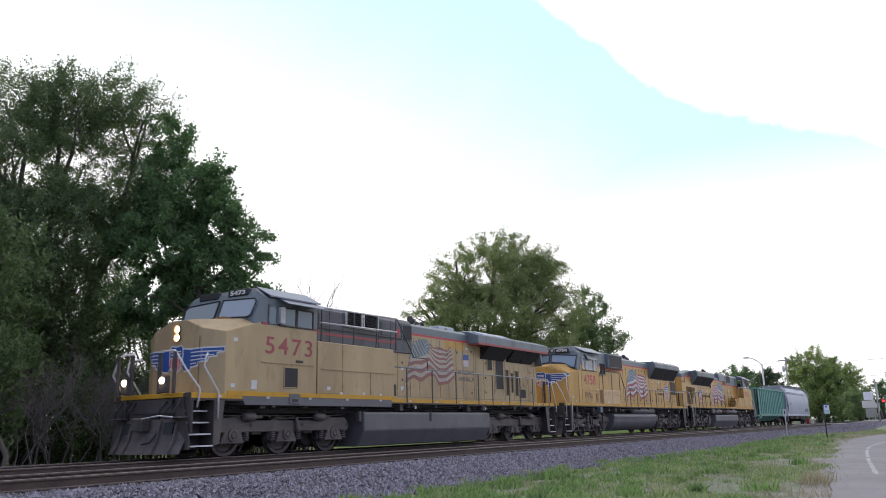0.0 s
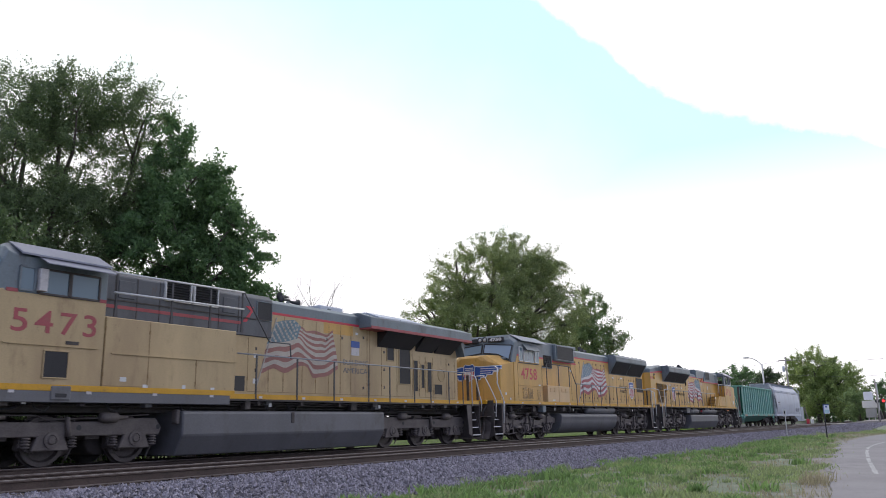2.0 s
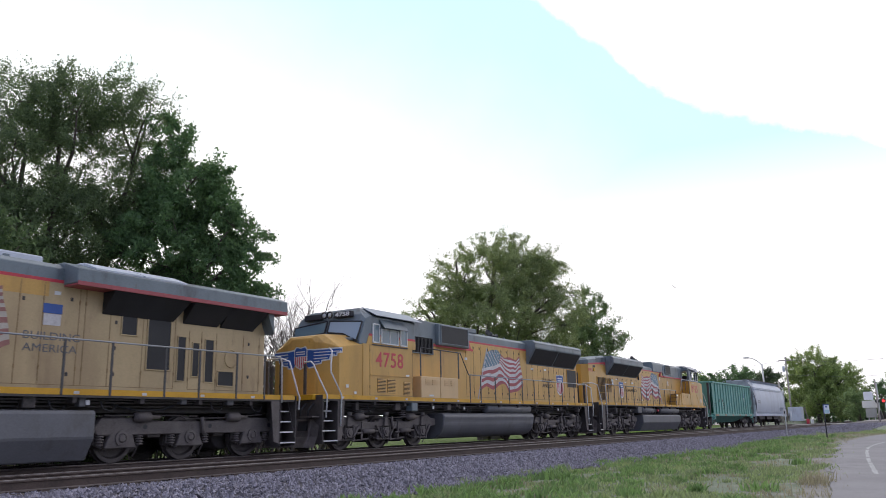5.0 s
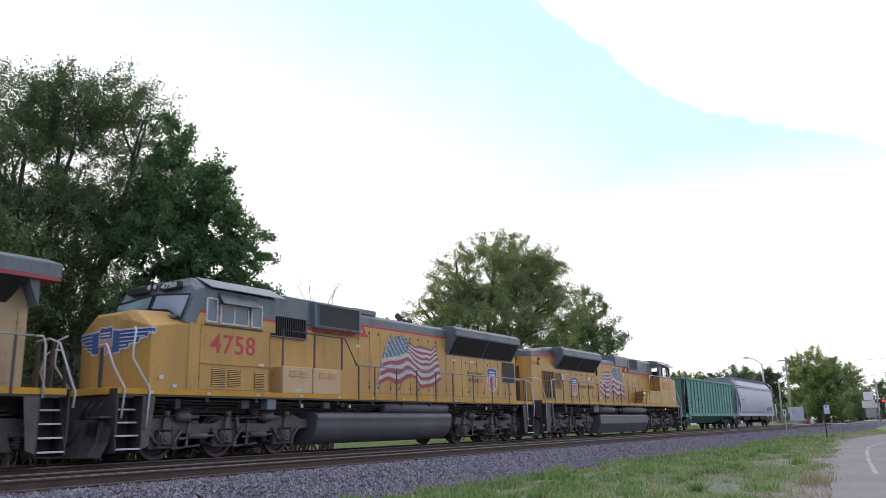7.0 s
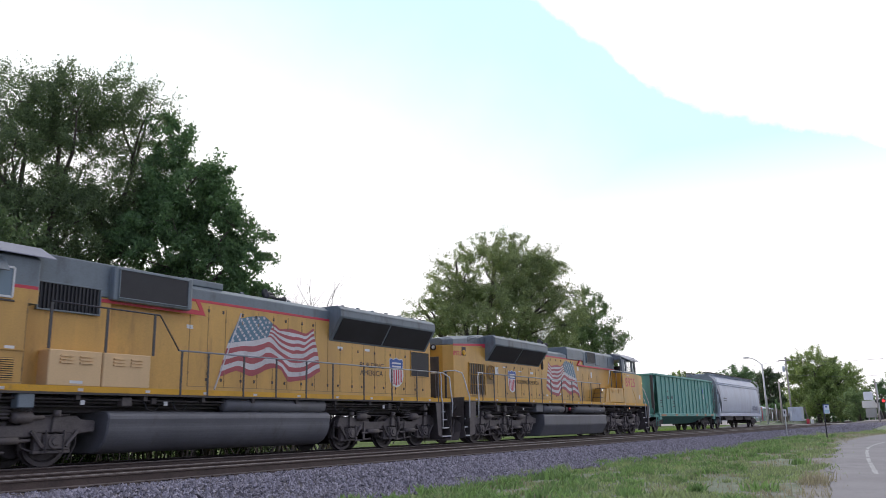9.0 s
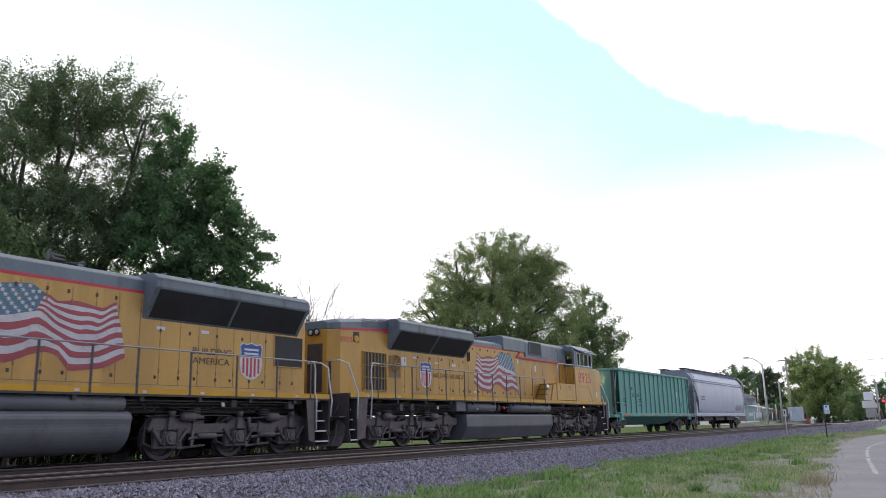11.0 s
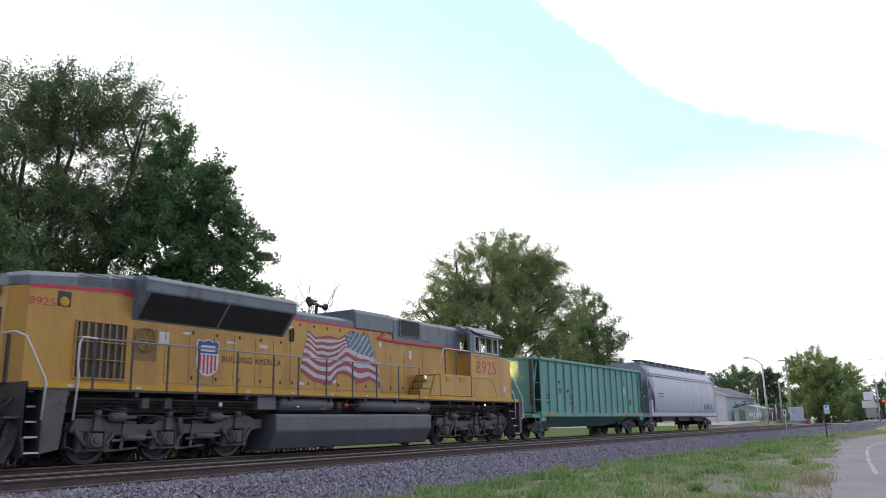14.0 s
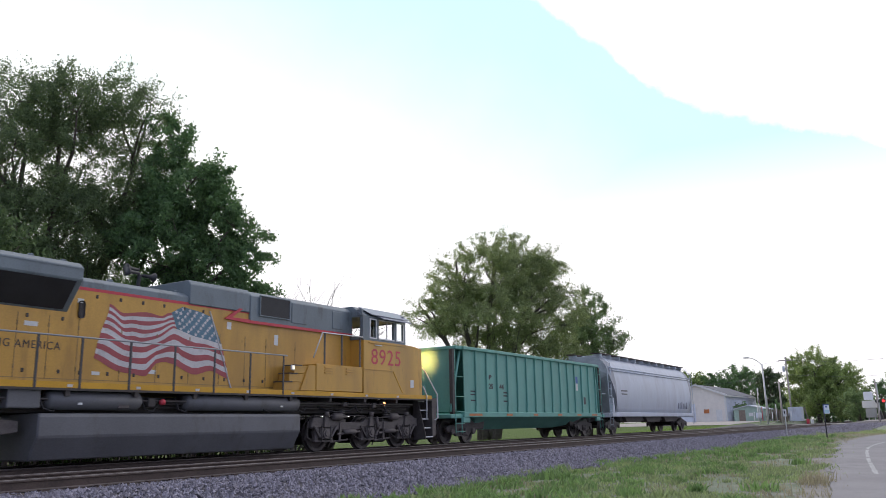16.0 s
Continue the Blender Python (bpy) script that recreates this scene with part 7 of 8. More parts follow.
    for x, w, z in ((54.9, 1.3, 0.95), (55.6, 0.8, 0.62), (56.6, 0.5, 0.5), (63.8, 0.5, 0.5), (64.9, 0.8, 0.62), (65.7, 1.3, 0.95)):
        rings.append([b.verts.new((x - c.mid, y, h)) for y, h in ((-1.36, 1.06), (-w, z), (w, z), (1.36, 1.06))])
    for p, q in zip(rings, rings[1:]):
        for k in range(4):
            b.faces.new((p[k - 1], p[k], q[k], q[k - 1]))
    b.faces.new(rings[0])
    b.faces.new(rings[-1][::-1])
    part("belly", b, "green", c.ob, "dull green tapering belly below the sill")
    # dark blocks added to fill the shadowed space round the bolsters
    for x0, x1 in ((54.55, 56.2), (64.6, 66.2)):
        c.prism("shade_filler", "under", [(x0, 1.04), (x1, 1.04), (x1 - 0.2, 0.52), (x0 + 0.2, 0.56)], -1.0, 1.0, 0.02, "dark filler for the shaded gap above the truck")
    c.words("reporting_mark", "P", 0.19, 55.70, -1.503, 2.48, "black", "black stencilled lettering", bold=0.008, wide=0.22)
    c.words("car_number", "25", 0.21, 55.67, -1.503, 2.11, "black", "black stencilled lettering", bold=0.008, wide=0.36)
    c.words("car_number", "44", 0.21, 56.56, -1.503, 2.11, "black", "black stencilled lettering", bold=0.008, wide=0.38)
    for i, z in enumerate((1.95, 1.82, 1.6)):
        c.box("stencil_bar", "black", 56.9, 57.35, -1.505, -1.5, z, z + 0.06, 0.0)
        c.box("stencil_bar", "black", 54.2, 54.6, -1.505, -1.5, z, z + 0.05, 0.0)
    c.box("emblem_head", "blue", 64.43, 64.84, -1.508, -1.5, 2.62, 2.95, 0.0, "small blue emblem")
    c.box("emblem_foot", "fwhite", 64.46, 64.81, -1.508, -1.5, 2.26, 2.6, 0.0, "small striped emblem")
    c.box("stencil_bar", "black", 65.5, 65.75, -1.505, -1.5, 1.6, 1.95, 0.0)
    return c


def hopper_e():
    c = Car("covered_hopper_car", "pale grey covered hopper car with rounded sides", "railway wagon", 77.3, "freight cars")
    freight_truck(c, (69.6, 71.3))
    freight_truck(c, (83.2, 84.9))
    coupler(c, 68.5, 1)
    coupler(c, 86.3, -1)
    # rounded body between two sloping ends
    b = bmesh.new()
    half = [(1.40, 1.15), (1.47, 1.45), (1.52, 1.75), (1.55, 2.05), (1.56, 2.35), (1.55, 2.65), (1.52, 2.95), (1.47, 3.25), (1.40, 3.52), (1.30, 3.78), (1.16, 4.0), (0.95, 4.18), (0.7, 4.29), (0.4, 4.34)]
    prof = [(-y, z) for y, z in half] + [(y, z) for y, z in reversed(half)]
    rings = []
    for x, lift in [(69.35, 1), (70.2, 0)] + [(70.2 + 1.85 * i, 0) for i in range(1, 8)] + [(85.0, 0), (85.6, 1)]:
        ring = []
        for y, z in prof:
            xx = x
            if lift and z < 3.3:
                xx = x + (1 if x < 75 else -1) * (3.3 - z) * 0.62
            ring.append(b.verts.new((xx - c.mid, y, z)))
        rings.append(ring)
    for p, q in zip(rings[1:-1], rings[2:-1]):
        for i in range(len(prof)):
            b.faces.new((p[i - 1], p[i], q[i], q[i - 1]))
    for u, v in ((rings[0], rings[1]), (rings[-1], rings[-2])):
        e = bmesh.new()
        u, v = [e.verts.new(w.co) for w in u], [e.verts.new(w.co) for w in v]
        for i in range(len(prof)):
            e.faces.new((u[i - 1], u[i], v[i], v[i - 1]))
        e.faces.new(u)
        # darker grey than the body paints in the shade of this down-facing sheet
        part("shaded_end_panel", e, "scuff_shade", c.ob, "sloping end sheet")
    bmesh.ops.delete(b, geom=rings[0] + rings[-1], context="VERTS")
    part("body", b, "hgrey", c.ob, "pale grey rounded steel body with scuffed paint", smooth=True)
    for s in (-1, 1):
        c.box("side_sill", "hgrey", 69.5, 85.7, *sorted((s * 1.38, s * 1.5)), 0.98, 1.22, 0.02)
        for z, y in ((3.52, 1.44), (3.66, 1.40)):
            c.tube("side_bead", "hgrey", [(69.6, s * y, z), (85.5, s * y, z)], 0.03)
        for x in (69.75, 85.45):
            c.prism("corner_gusset", "hgrey", [(x - 0.2, 1.2), (x + 0.2, 1.2), (x + 0.04, 2.0), (x - 0.04, 2.0)], *sorted((s * 1.3, s * 1.5)), 0.01)
            c.tube("corner_post", "hgrey", [(x, s * 1.4, 1.2), (x, s * 1.4, 3.6)], 0.05)
        for x0 in (69.2, 85.55):
            for z in (0.55, 0.9, 1.3, 1.7, 2.1, 2.5, 2.9, 3.3, 3.7):
                c.tube("rung", "hgrey", [(x0, s * 1.46, z), (x0 + 0.45, s * 1.46, z)], 0.014)
            for x in (x0, x0 + 0.45):
                c.tube("ladder_rail", "hgrey", [(x, s * 1.46, 0.45), (x, s * 1.46, 3.9), (x, s * 1.1, 4.35)], 0.02)
        c.box("running_board", "rail", 69.3, 85.9, *sorted((s * 0.5, s * 1.0)), 4.46, 4.5, 0.0, "roof walkway grating")
        for i in range(12):
            c.box("board_bracket", "hgrey", 69.7 + 1.42 * i, 69.76 + 1.42 * i, *sorted((s * 0.5, s * 1.0)), 4.25, 4.47, 0.0)
    for i in range(9):
        c.box("hatch", "hgrey", 70.2 + 1.75 * i, 71.6 + 1.75 * i, -0.4, 0.4, 4.33, 4.44, 0.03, "roof loading hatch")
    for x in (69.3, 85.6):
        c.box("end_sill", "hgrey", x - 0.15, x + 0.15, -1.45, 1.45, 0.95, 1.2, 0.02)
        for y in (-0.7, 0.7):
            c.tube("end_brace", "hgrey", [(x, y, 1.2), (x + (0.1 if x < 75 else -0.1), y, 3.2)], 0.06)
    c.box("brake_platform", "hgrey", 68.9, 69.4, -1.2, 1.2, 2.2, 2.24, 0.0)
    c.box("brake_housing", "under", 69.0, 69.3, -0.9, -0.3, 2.3, 3.0, 0.03)
    c.box("centre_sill", "under", 68.8, 86.0, -0.35, 0.35, 0.72, 1.05, 0.02)
    for x in (73.6, 77.3, 81.0):
        c.prism("discharge_bay", "under", [(x - 1.7, 1.15), (x + 1.7, 1.15), (x + 1.2, 0.66), (x - 1.2, 0.66)], -1.25, 1.25, 0.02, "discharge hopper")
    c.box("underbody", "under", 71.8, 82.8, -1.05, 1.05, 0.74, 1.12, 0.03, "dark underbody between the bays")
    for x, z, w, h in ((70.9, 2.38, 1.0, 0.16), (70.95, 2.2, 0.9, 0.14)):
        c.box("stencil_bar", "tank", x, x + w, -1.575, -1.55, z, z + h * 0.5, 0.0)
    for i in range(6):
        c.box("scuff_mark", "scuff_shade", 82.0 + 0.38 * i, 82.16 + 0.38 * i, -1.56, -1.5, 1.5, 1.85 + 0.04 * (i % 3), 0.0)
    return c


M["rustpatch"] = paint("rusty_patch", (0.30, 0.17, 0.07), 0.7, spread=0.3, scale=6, dirt=(0.12, 0.07, 0.04), dirt_amount=0.4)
M["marker_white"] = glow("pale_step_lamp", (1.0, 0.93, 0.78), 1.3)
# grey for side scuffs, and for shade painted on the end sheets
M["scuff_shade"] = paint("scuff_and_shade_grey", (0.36, 0.37, 0.40), 0.6, spread=0.3)
M["orange"] = paint("orange_reflector", (0.5, 0.17, 0.05), 0.45, spread=0.2)
loco_a()
loco_b()
loco_c()
hopper_d()
hopper_e()


# ---- beyond the track: crossing, buildings, poles, signs and far trees ----
def solid(name, label, category, bm, mat, at=None, kind="", group=""):
    ob = part(name, bm, mat, None)
    if at:
        ob.matrix_basis = at
    return tagged(ob, label, category, group, kind)


solid("crossing", "pale concrete level crossing between the rails", "level crossing", box(103, 111, 11.0, 12.1, -0.4, -0.01, 0.02), "gravel", kind="structure")
solid("crossing", "pale concrete level crossing between the rails", "level crossing", box(103, 111, 12.4, 13.6, -0.4, -0.01, 0.02), "gravel", kind="structure")
solid("crossing", "pale concrete level crossing between the rails", "level crossing", box(103, 111, 13.9, 16.3, -0.4, -0.01, 0.02), "gravel", kind="structure")
yard = part("yard", ribbon([(95 + i * 4.0, 47.0) for i in range(41)], 0.0, 27.0, 0.03, 12, 0.5), "gravel", None, "pale gravel yard and side road by the buildings")
tagged(yard, kind="structure", category="gravel yard")
lane = part("side_road", ribbon([(107, 10.5 - 2.0 * i) for i in range(20)], -4.0, 4.0, 0.03, 6, 0.2), "gravel", None, "pale side road over the crossing")
tagged(lane, kind="structure", category="road")

# gable colour holds the warm light falling on it; side is raised too
M["metal_wall"] = paint("sunlit_tint_metal", (0.80, 0.755, 0.69), 0.5, spread=0.06)
M["metal_side"] = paint("blue_grey_ribbed_metal", (0.68, 0.72, 0.80), 0.5, spread=0.06)
M["metal_roof"] = paint("grey_metal_roof", (0.14, 0.145, 0.17), 0.7, spread=0.1)
M["shed_green"] = paint("faded_green_boards", (0.36, 0.48, 0.40), 0.7, spread=0.12)
M["concrete"] = paint("concrete", (0.42, 0.40, 0.37), 0.85, spread=0.12)
M["wood"] = paint("weathered_wood", (0.24, 0.20, 0.16), 0.85, spread=0.25, scale=3)
M["pole_wood"] = paint("pole_wood", (0.42, 0.38, 0.34), 0.85, spread=0.2, scale=3)
M["galv"] = paint("galvanised_steel", (0.62, 0.62, 0.60), 0.5, 0.3, spread=0.12)
M["wire"] = paint("wire", (0.16, 0.16, 0.17), 0.6)
M["sign_white"] = paint("white_reflective_sheet", (0.9, 0.9, 0.92), 0.35, spread=0.04)
M["sign_blue"] = paint("sign_blue", (0.12, 0.17, 0.42), 0.45)
M["pale_cyan"] = paint("pale_cyan_sheet", (0.55, 0.78, 0.82), 0.4, spread=0.05)
M["red_lamp"] = glow("red_signal_lamp", (1.0, 0.03, 0.03), 3.0)


def ribbed(bm_boxes, parent, mat, name):
    b = bmesh.new()
    for q in bm_boxes:
        box(*q, bm=b)
    ob = part(name, b, mat, parent)
    return tagged(ob, kind="stuff")


def metal_building():
    """Gable-roofed metal building: gable wall towards the track, long side wall, low-pitched roof."""
    t = thing("metal_building", "pale metal building with low grey gable roof", "building", pose(146.2, 33.6, 0.45))
    L, W, h, r = 26.0, 10.0, 4.6, 6.5
    # its long axis runs away along +x; gable ends face -x
    part("gable_wall", prism([(0, 0), (W, 0), (W, h), (W / 2, r), (0, h)], "x", 0.0, 0.2), "metal_wall", t, "pale metal gable wall in a warm sunlit tint")
    part("gable_wall", prism([(0, 0), (W, 0), (W, h), (W / 2, r), (0, h)], "x", L - 0.2, L), "metal_wall", t)
    part("side_wall", box(0.2, L - 0.2, 0.0, 0.2, 0, h), "metal_side", t, "blue-grey metal side wall")
    part("side_wall", box(0.2, L - 0.2, W - 0.2, W, 0, h), "metal_side", t)
    for a, b in ((-0.3, W / 2), (W + 0.3, W / 2)):
        za = h - 0.1
        part("roof_slope", prism([(a, za), (b, r), (b, r + 0.15), (a, za + 0.15)], "x", -0.3, L + 0.3), "metal_roof", t, "grey metal roof slope")
    part("eave_trim", prism([(-0.35, h - 0.25), (W / 2, r - 0.1), (W / 2, r + 0.2), (-0.35, h + 0.1)], "x", -0.4, -0.28), "white", t, "white roof edge trim")
    part("eave_trim", prism([(W + 0.35, h - 0.25), (W / 2, r - 0.1), (W / 2, r + 0.2), (W + 0.35, h + 0.1)], "x", -0.4, -0.28), "white", t)
    part("corner_trim", box(-0.03, 0.25, -0.03, 0.22, 0, h), "white", t)
    part("gutter", box(0, L, -0.4, -0.25, h - 0.25, h - 0.05), "white", t, "white gutter")
    ribbed([(-0.02, 0.0, 0.4 + 0.5 * i, 0.44 + 0.5 * i, 0.0, 4.5) for i in range(19)], t, "metal_wall", "wall_ribs")
    ribbed([(0.6 + 0.6 * i, 0.66 + 0.6 * i, -0.05, 0.0, 0.0, 4.5) for i in range(42)], t, "metal_side", "wall_ribs")
    part("roller_door", box(-0.06, 0.02, 5.4, 8.6, 0, 3.2), "metal_side", t, "grey roller door")
    part("entry_door", box(-0.06, 0.02, 0.8, 1.8, 0, 2.1), "white", t, "white entry door")
    part("notice", box(-0.1, -0.06, 3.0, 3.9, 1.5, 2.2), "orange", t, "orange notice board")


def green_shed():
    t = thing("shed", "small faded green shed with white-edged roof", "shed", pose(122.3, 22.9, 0.25))
    part("walls", prism([(0, 0), (4.2, 0), (4.2, 1.9), (2.1, 2.4), (0, 1.9)], "x", 0, 6.0), "shed_green", t, "faded green board walls")
    for a, b in ((-0.2, 2.1), (4.4, 2.1)):
        part("roof_slope", prism([(a, 1.85), (b, 2.42), (b, 2.52), (a, 1.98)], "x", -0.25, 6.25), "hgrey", t, "pale roof sheet")
    part("door", box(-0.04, 0.02, 2.6, 3.5, 0, 1.8), "wood", t, "brown wooden door")
    part("window", box(-0.04, 0.02, 1.5, 2.1, 0.9, 1.4), "white", t, "white window")
    part("meter_box", box(-0.3, 0.0, 0.4, 1.1, 0.6, 1.4), "metal_side", t)


def pole(name, label, x, y, z, h, r, mat, category, lean=0.0):
    t = thing(name, label, category, pose(x, y, z))
    part("shaft", tube([(0, 0, -0.2), (lean * 0.5, 0, h * 0.5), (lean, 0, h)], [r, r * 0.85, r * 0.7], 8), mat, t, smooth=True)
    return t


def street_lamp():
    t = pole("street_lamp", "tall grey street lamp with a curved arm", 108.2, 19.9, 0.2, 7.4, 0.13, "galv", "street lamp")
    part("arm", tube([(0, 0, 7.35), (-0.2, 0.5, 7.85), (-0.4, 1.05, 8.2), (-0.55, 1.5, 8.3)], 0.05, 6), "galv", t, smooth=True)
    part("lamp_head", box(-0.8, -0.42, 1.35, 2.05, 8.2, 8.37, 0.05), "galv", t)


def crossing_signal():
    t = pole("crossing_signal", "railway crossing signal with crossbuck and lamps", 106.0, 20.4, 0.15, 4.4, 0.06, "galv", "crossing signal")
    for s in (-35, 35):
        ob = part("crossbuck_board", box(-0.02, 0.02, -0.65, 0.65, -0.11, 0.11), "white", t, "white crossbuck board")
        ob.matrix_basis = pose(-0.08, 0, 3.9, s)
    for s in (-0.42, 0.42):
        l = part("lamp_hood", lathe([(-0.02, 0.26), (0.06, 0.26), (0.08, 0.0)], (-0.1, s, 2.7), "x", 16), "black", t, "black lamp disc")
        part("lens", lathe([(-0.06, 0.0), (-0.05, 0.1), (-0.02, 0.11)], (-0.1, s, 2.7), "x", 12), "fred", l)
    part("sign_plate", box(-0.09, -0.06, -0.4, 0.4, 2.05, 2.35), "white", t)
    t.matrix_basis = pose(106.0, 20.4, 0.15, 0, 0, 98)
    part("gate_arm_base", box(-0.2, 0.2, -0.3, 0.3, 0.8, 1.3, 0.03), "white", t)


def bracket_sign():
    t = pole("sign_post", "dark post with a blue and white sign", 46.5, 5.72, -0.38, 1.74, 0.032, "black", "sign")
    part("panel", box(-0.05, -0.03, -0.27, 0.02, 1.26, 1.74, 0.004), "sign_white", t, "white sign panel")
    part("panel_edge", box(-0.056, -0.05, -0.27, 0.02, 1.69, 1.74), "sign_blue", t, "blue upper edge")
    part("panel_edge", box(-0.056, -0.05, -0.02, 0.02, 1.26, 1.69), "sign_blue", t, "blue side edge")
    part("symbol", prism([(-0.19, 1.58), (-0.06, 1.58), (-0.08, 1.66), (-0.17, 1.66)], "x", -0.062, -0.05), "sign_blue", t)
    part("panel_foot", box(-0.056, -0.05, -0.255, -0.04, 1.30, 1.46), "pale_cyan", t, "pale cyan lower field")


def whistle_post():
    t = pole("marker_post", "grey steel post with a small white plate", 51.0, 8.4, -0.4, 1.5, 0.035, "galv", "post")
    part("plate", box(-0.06, -0.04, -0.09, 0.09, 1.2, 1.62), "white", t, "white marker plate")
    part("lettering_bar", box(-0.066, -0.06, -0.03, 0.03, 1.34, 1.52), "black", t)


def signal_cabinets():
    t = thing("signal_cabinet", "pale and grey signal cabinets on posts", "signal cabinet", pose(114.5, 8.6, 0.05))
    part("post", tube([(0, -0.3, 0), (0, -0.3, 3.2)], 0.06), "galv", t)
    part("post", tube([(0, 0.4, 0), (0, 0.4, 2.2)], 0.06), "galv", t)
    part("sign_back", box(-0.1, -0.04, -0.35, 0.7, 2.75, 3.75, 0.01), "sign_white", t, "pale square sign")
    part("cabinet", box(-0.3, 0.3, -0.95, 0.95, 1.75, 2.65, 0.02), "metal_wall", t, "pale cabinet")
    part("cabinet", box(-0.25, 0.25, -0.55, 0.65, 0.55, 1.7, 0.02), "concrete", t, "pale grey cabinet")
    u = thing("signal_mast", "dark signal mast with a lit red lamp and cabinet", "signal", pose(113.9, 7.05, 0.05))
    part("mast", tube([(0, 0.6, 0), (0, 0.6, 4.8)], 0.08), "galv", u)
    for y in (0.05, 0.75):
        part("lamp_hood", lathe([(-0.05, 0.24), (0.1, 0.26), (0.12, 0.0)], (-0.1, y, 2.55), "x", 14), "black", u)
    part("lens", lathe([(-0.08, 0.0), (-0.07, 0.15), (-0.04, 0.16)], (-0.1, 0.05, 2.55), "x", 12), "red_lamp", u, "lit red lamp")
    part("base", prism([(0.2, 0.1), (1.0, 0.1), (0.72, 1.4), (0.48, 1.4)], "x", -0.3, 0.3, 0.02), "under", u)
    part("cabinet", box(-0.4, 0.4, -1.4, -0.1, 0.3, 2.3, 0.02), "sign_white", u, "white cabinet")


def fence(x, y0, y1, z):
    t = thing("board_fence", "weathered board fence in the yard", "fence", pose(x, 0, z))
    n = int((y1 - y0) / 0.3)
    me = None
    for i in range(n):
        if me is None:
            ob = part("board", box(-0.03, 0.03, 0, 0.24, 0, 1.55), "wood", t)
            me = ob.data
        else:
            ob = new("board", me)
            ob.parent = t
        ob.matrix_basis = pose(0, y0 + 0.3 * i, 0.12 * (i % 3))
    part("fence_rail", box(0.03, 0.08, y0, y1, 0.9, 1.0), "wood", t)


def pallet_stack(x, y, z, n):
    t = thing("pallet_stack", "stack of weathered wooden pallets in the yard", "pallets", pose(x, y, z, 0, 0, 8), "pallets in the yard")
    for i in range(n):
        for j in range(3):
            part("bearer", box(-0.5, 0.5, -0.6 + 0.55 * j, -0.5 + 0.55 * j, 0.14 * i, 0.14 * i + 0.1), "wood", t)
        part("deck", box(-0.5, 0.5, -0.6, 0.6, 0.14 * i + 0.1, 0.14 * i + 0.13), "wood", t)


def yard_post(x, y, h, mat, label):
    t = thing("yard_post", label, "post", pose(x, y, 0.3), "posts in the yard")
    part("shaft", tube([(0, 0, -0.1), (0, 0, h)], 0.06, 8), mat, t, smooth=True)
    part("cap", box(-0.09, 0.09, -0.09, 0.09, h, h + 0.06), mat, t)


for i, (y, n) in enumerate(((19.6, 8), (20.9, 10), (22.1, 6))):
    pallet_stack(119.0 + 0.3 * i, y, 0.32, n)
for i in range(9):
    yard_post(117.8 + 0.4 * (i % 3), 18.6 + 0.62 * i, 1.3 + 0.35 * ((i * 5) % 4), ("white", "wood", "fred", "galv")[i % 4], ("white post in the yard", "wooden post in the yard", "faded red post in the yard", "galvanised post in the yard")[i % 4])
metal_building()
green_shed()
street_lamp()
crossing_signal()
bracket_sign()
whistle_post()
signal_cabinets()
fence(120.0, 19.4, 22.2, 0.4)
solid("storage_container", "pale grey storage container with ribbed sides", "container", box(0, 2.0, 0, 1.7, 0, 1.9, 0.03), "hgrey", pose(118.6, 17.4, 0.35))
solid("fuel_can", "red box beside a white box by the track", "box", box(0, 0.34, 0, 0.34, 0, 0.6, 0.03), "red", pose(113.9, 15.9, 0.0))
solid("utility_box", "small white box by the track", "box", box(0, 0.34, 0, 0.34, 0, 0.55, 0.03), "white", pose(113.9, 15.4, 0.0))
solid("leaning_board", "tan board leaning beside the container", "board", prism([(0, 0), (0.15, 0), (0.55, 1.9), (0.4, 1.9)], "x", 0, 0.1), "wood", pose(117.6, 16.4, 0.3))
p1 = pole("utility_pole", "short leaning wooden utility pole", 113.4, 19.0, 0.3, 5.2, 0.14, "pole_wood", "utility pole")
p2 = pole("utility_pole", "wooden utility pole with crossarm and transformer", 128.4, 20.2, 0.4, 9.4, 0.15, "pole_wood", "utility pole")
part("crossarm", box(-0.06, 0.06, -1.0, 1.0, 8.8, 8.95), "pole_wood", p2)
part("transformer", lathe([(7.2, 0.0), (7.2, 0.2), (8.0, 0.2), (8.05, 0.0)], (0, 0.4, 0), "z", 14), "hgrey", p2, "grey pole transformer", smooth=True)
p3 = pole("utility_pole", "slim far utility pole", 150.0, 27.4, 0.5, 4.2, 0.1, "pole_wood", "utility pole")
p4 = pole("utility_pole", "wooden pole beside the road", 96.0, 6.55, 0.0, 4.6, 0.09, "pole_wood", "utility pole")


def wire(a, b, sag, label="overhead wire"):
    pts = []
    for i in range(13):
        f = i / 12
        p = Vector(a).lerp(Vector(b), f)
        p.z -= sag * 4 * f * (1 - f)
        pts.append(p)
    solid("overhead_wire", "thin overhead wire between poles", "wire", tube(pts, 0.02, 4), "wire", group="overhead wires")


wire((128.4, 21.1, 9.2), (140.0, 52.0, 9.0), 0.7)
wire((128.4, 20.2, 7.2), (142.0, 52.0, 7.0), 0.7)
wire((128.4, 19.3, 9.2), (126.0, 2.0, 9.0), 0.5)
wire((128.4, 20.2, 7.2), (126.0, 2.0, 6.6), 0.5)

M["leaf_blue"] = leaf("blue_green_leaves", (0.10, 0.14, 0.10))
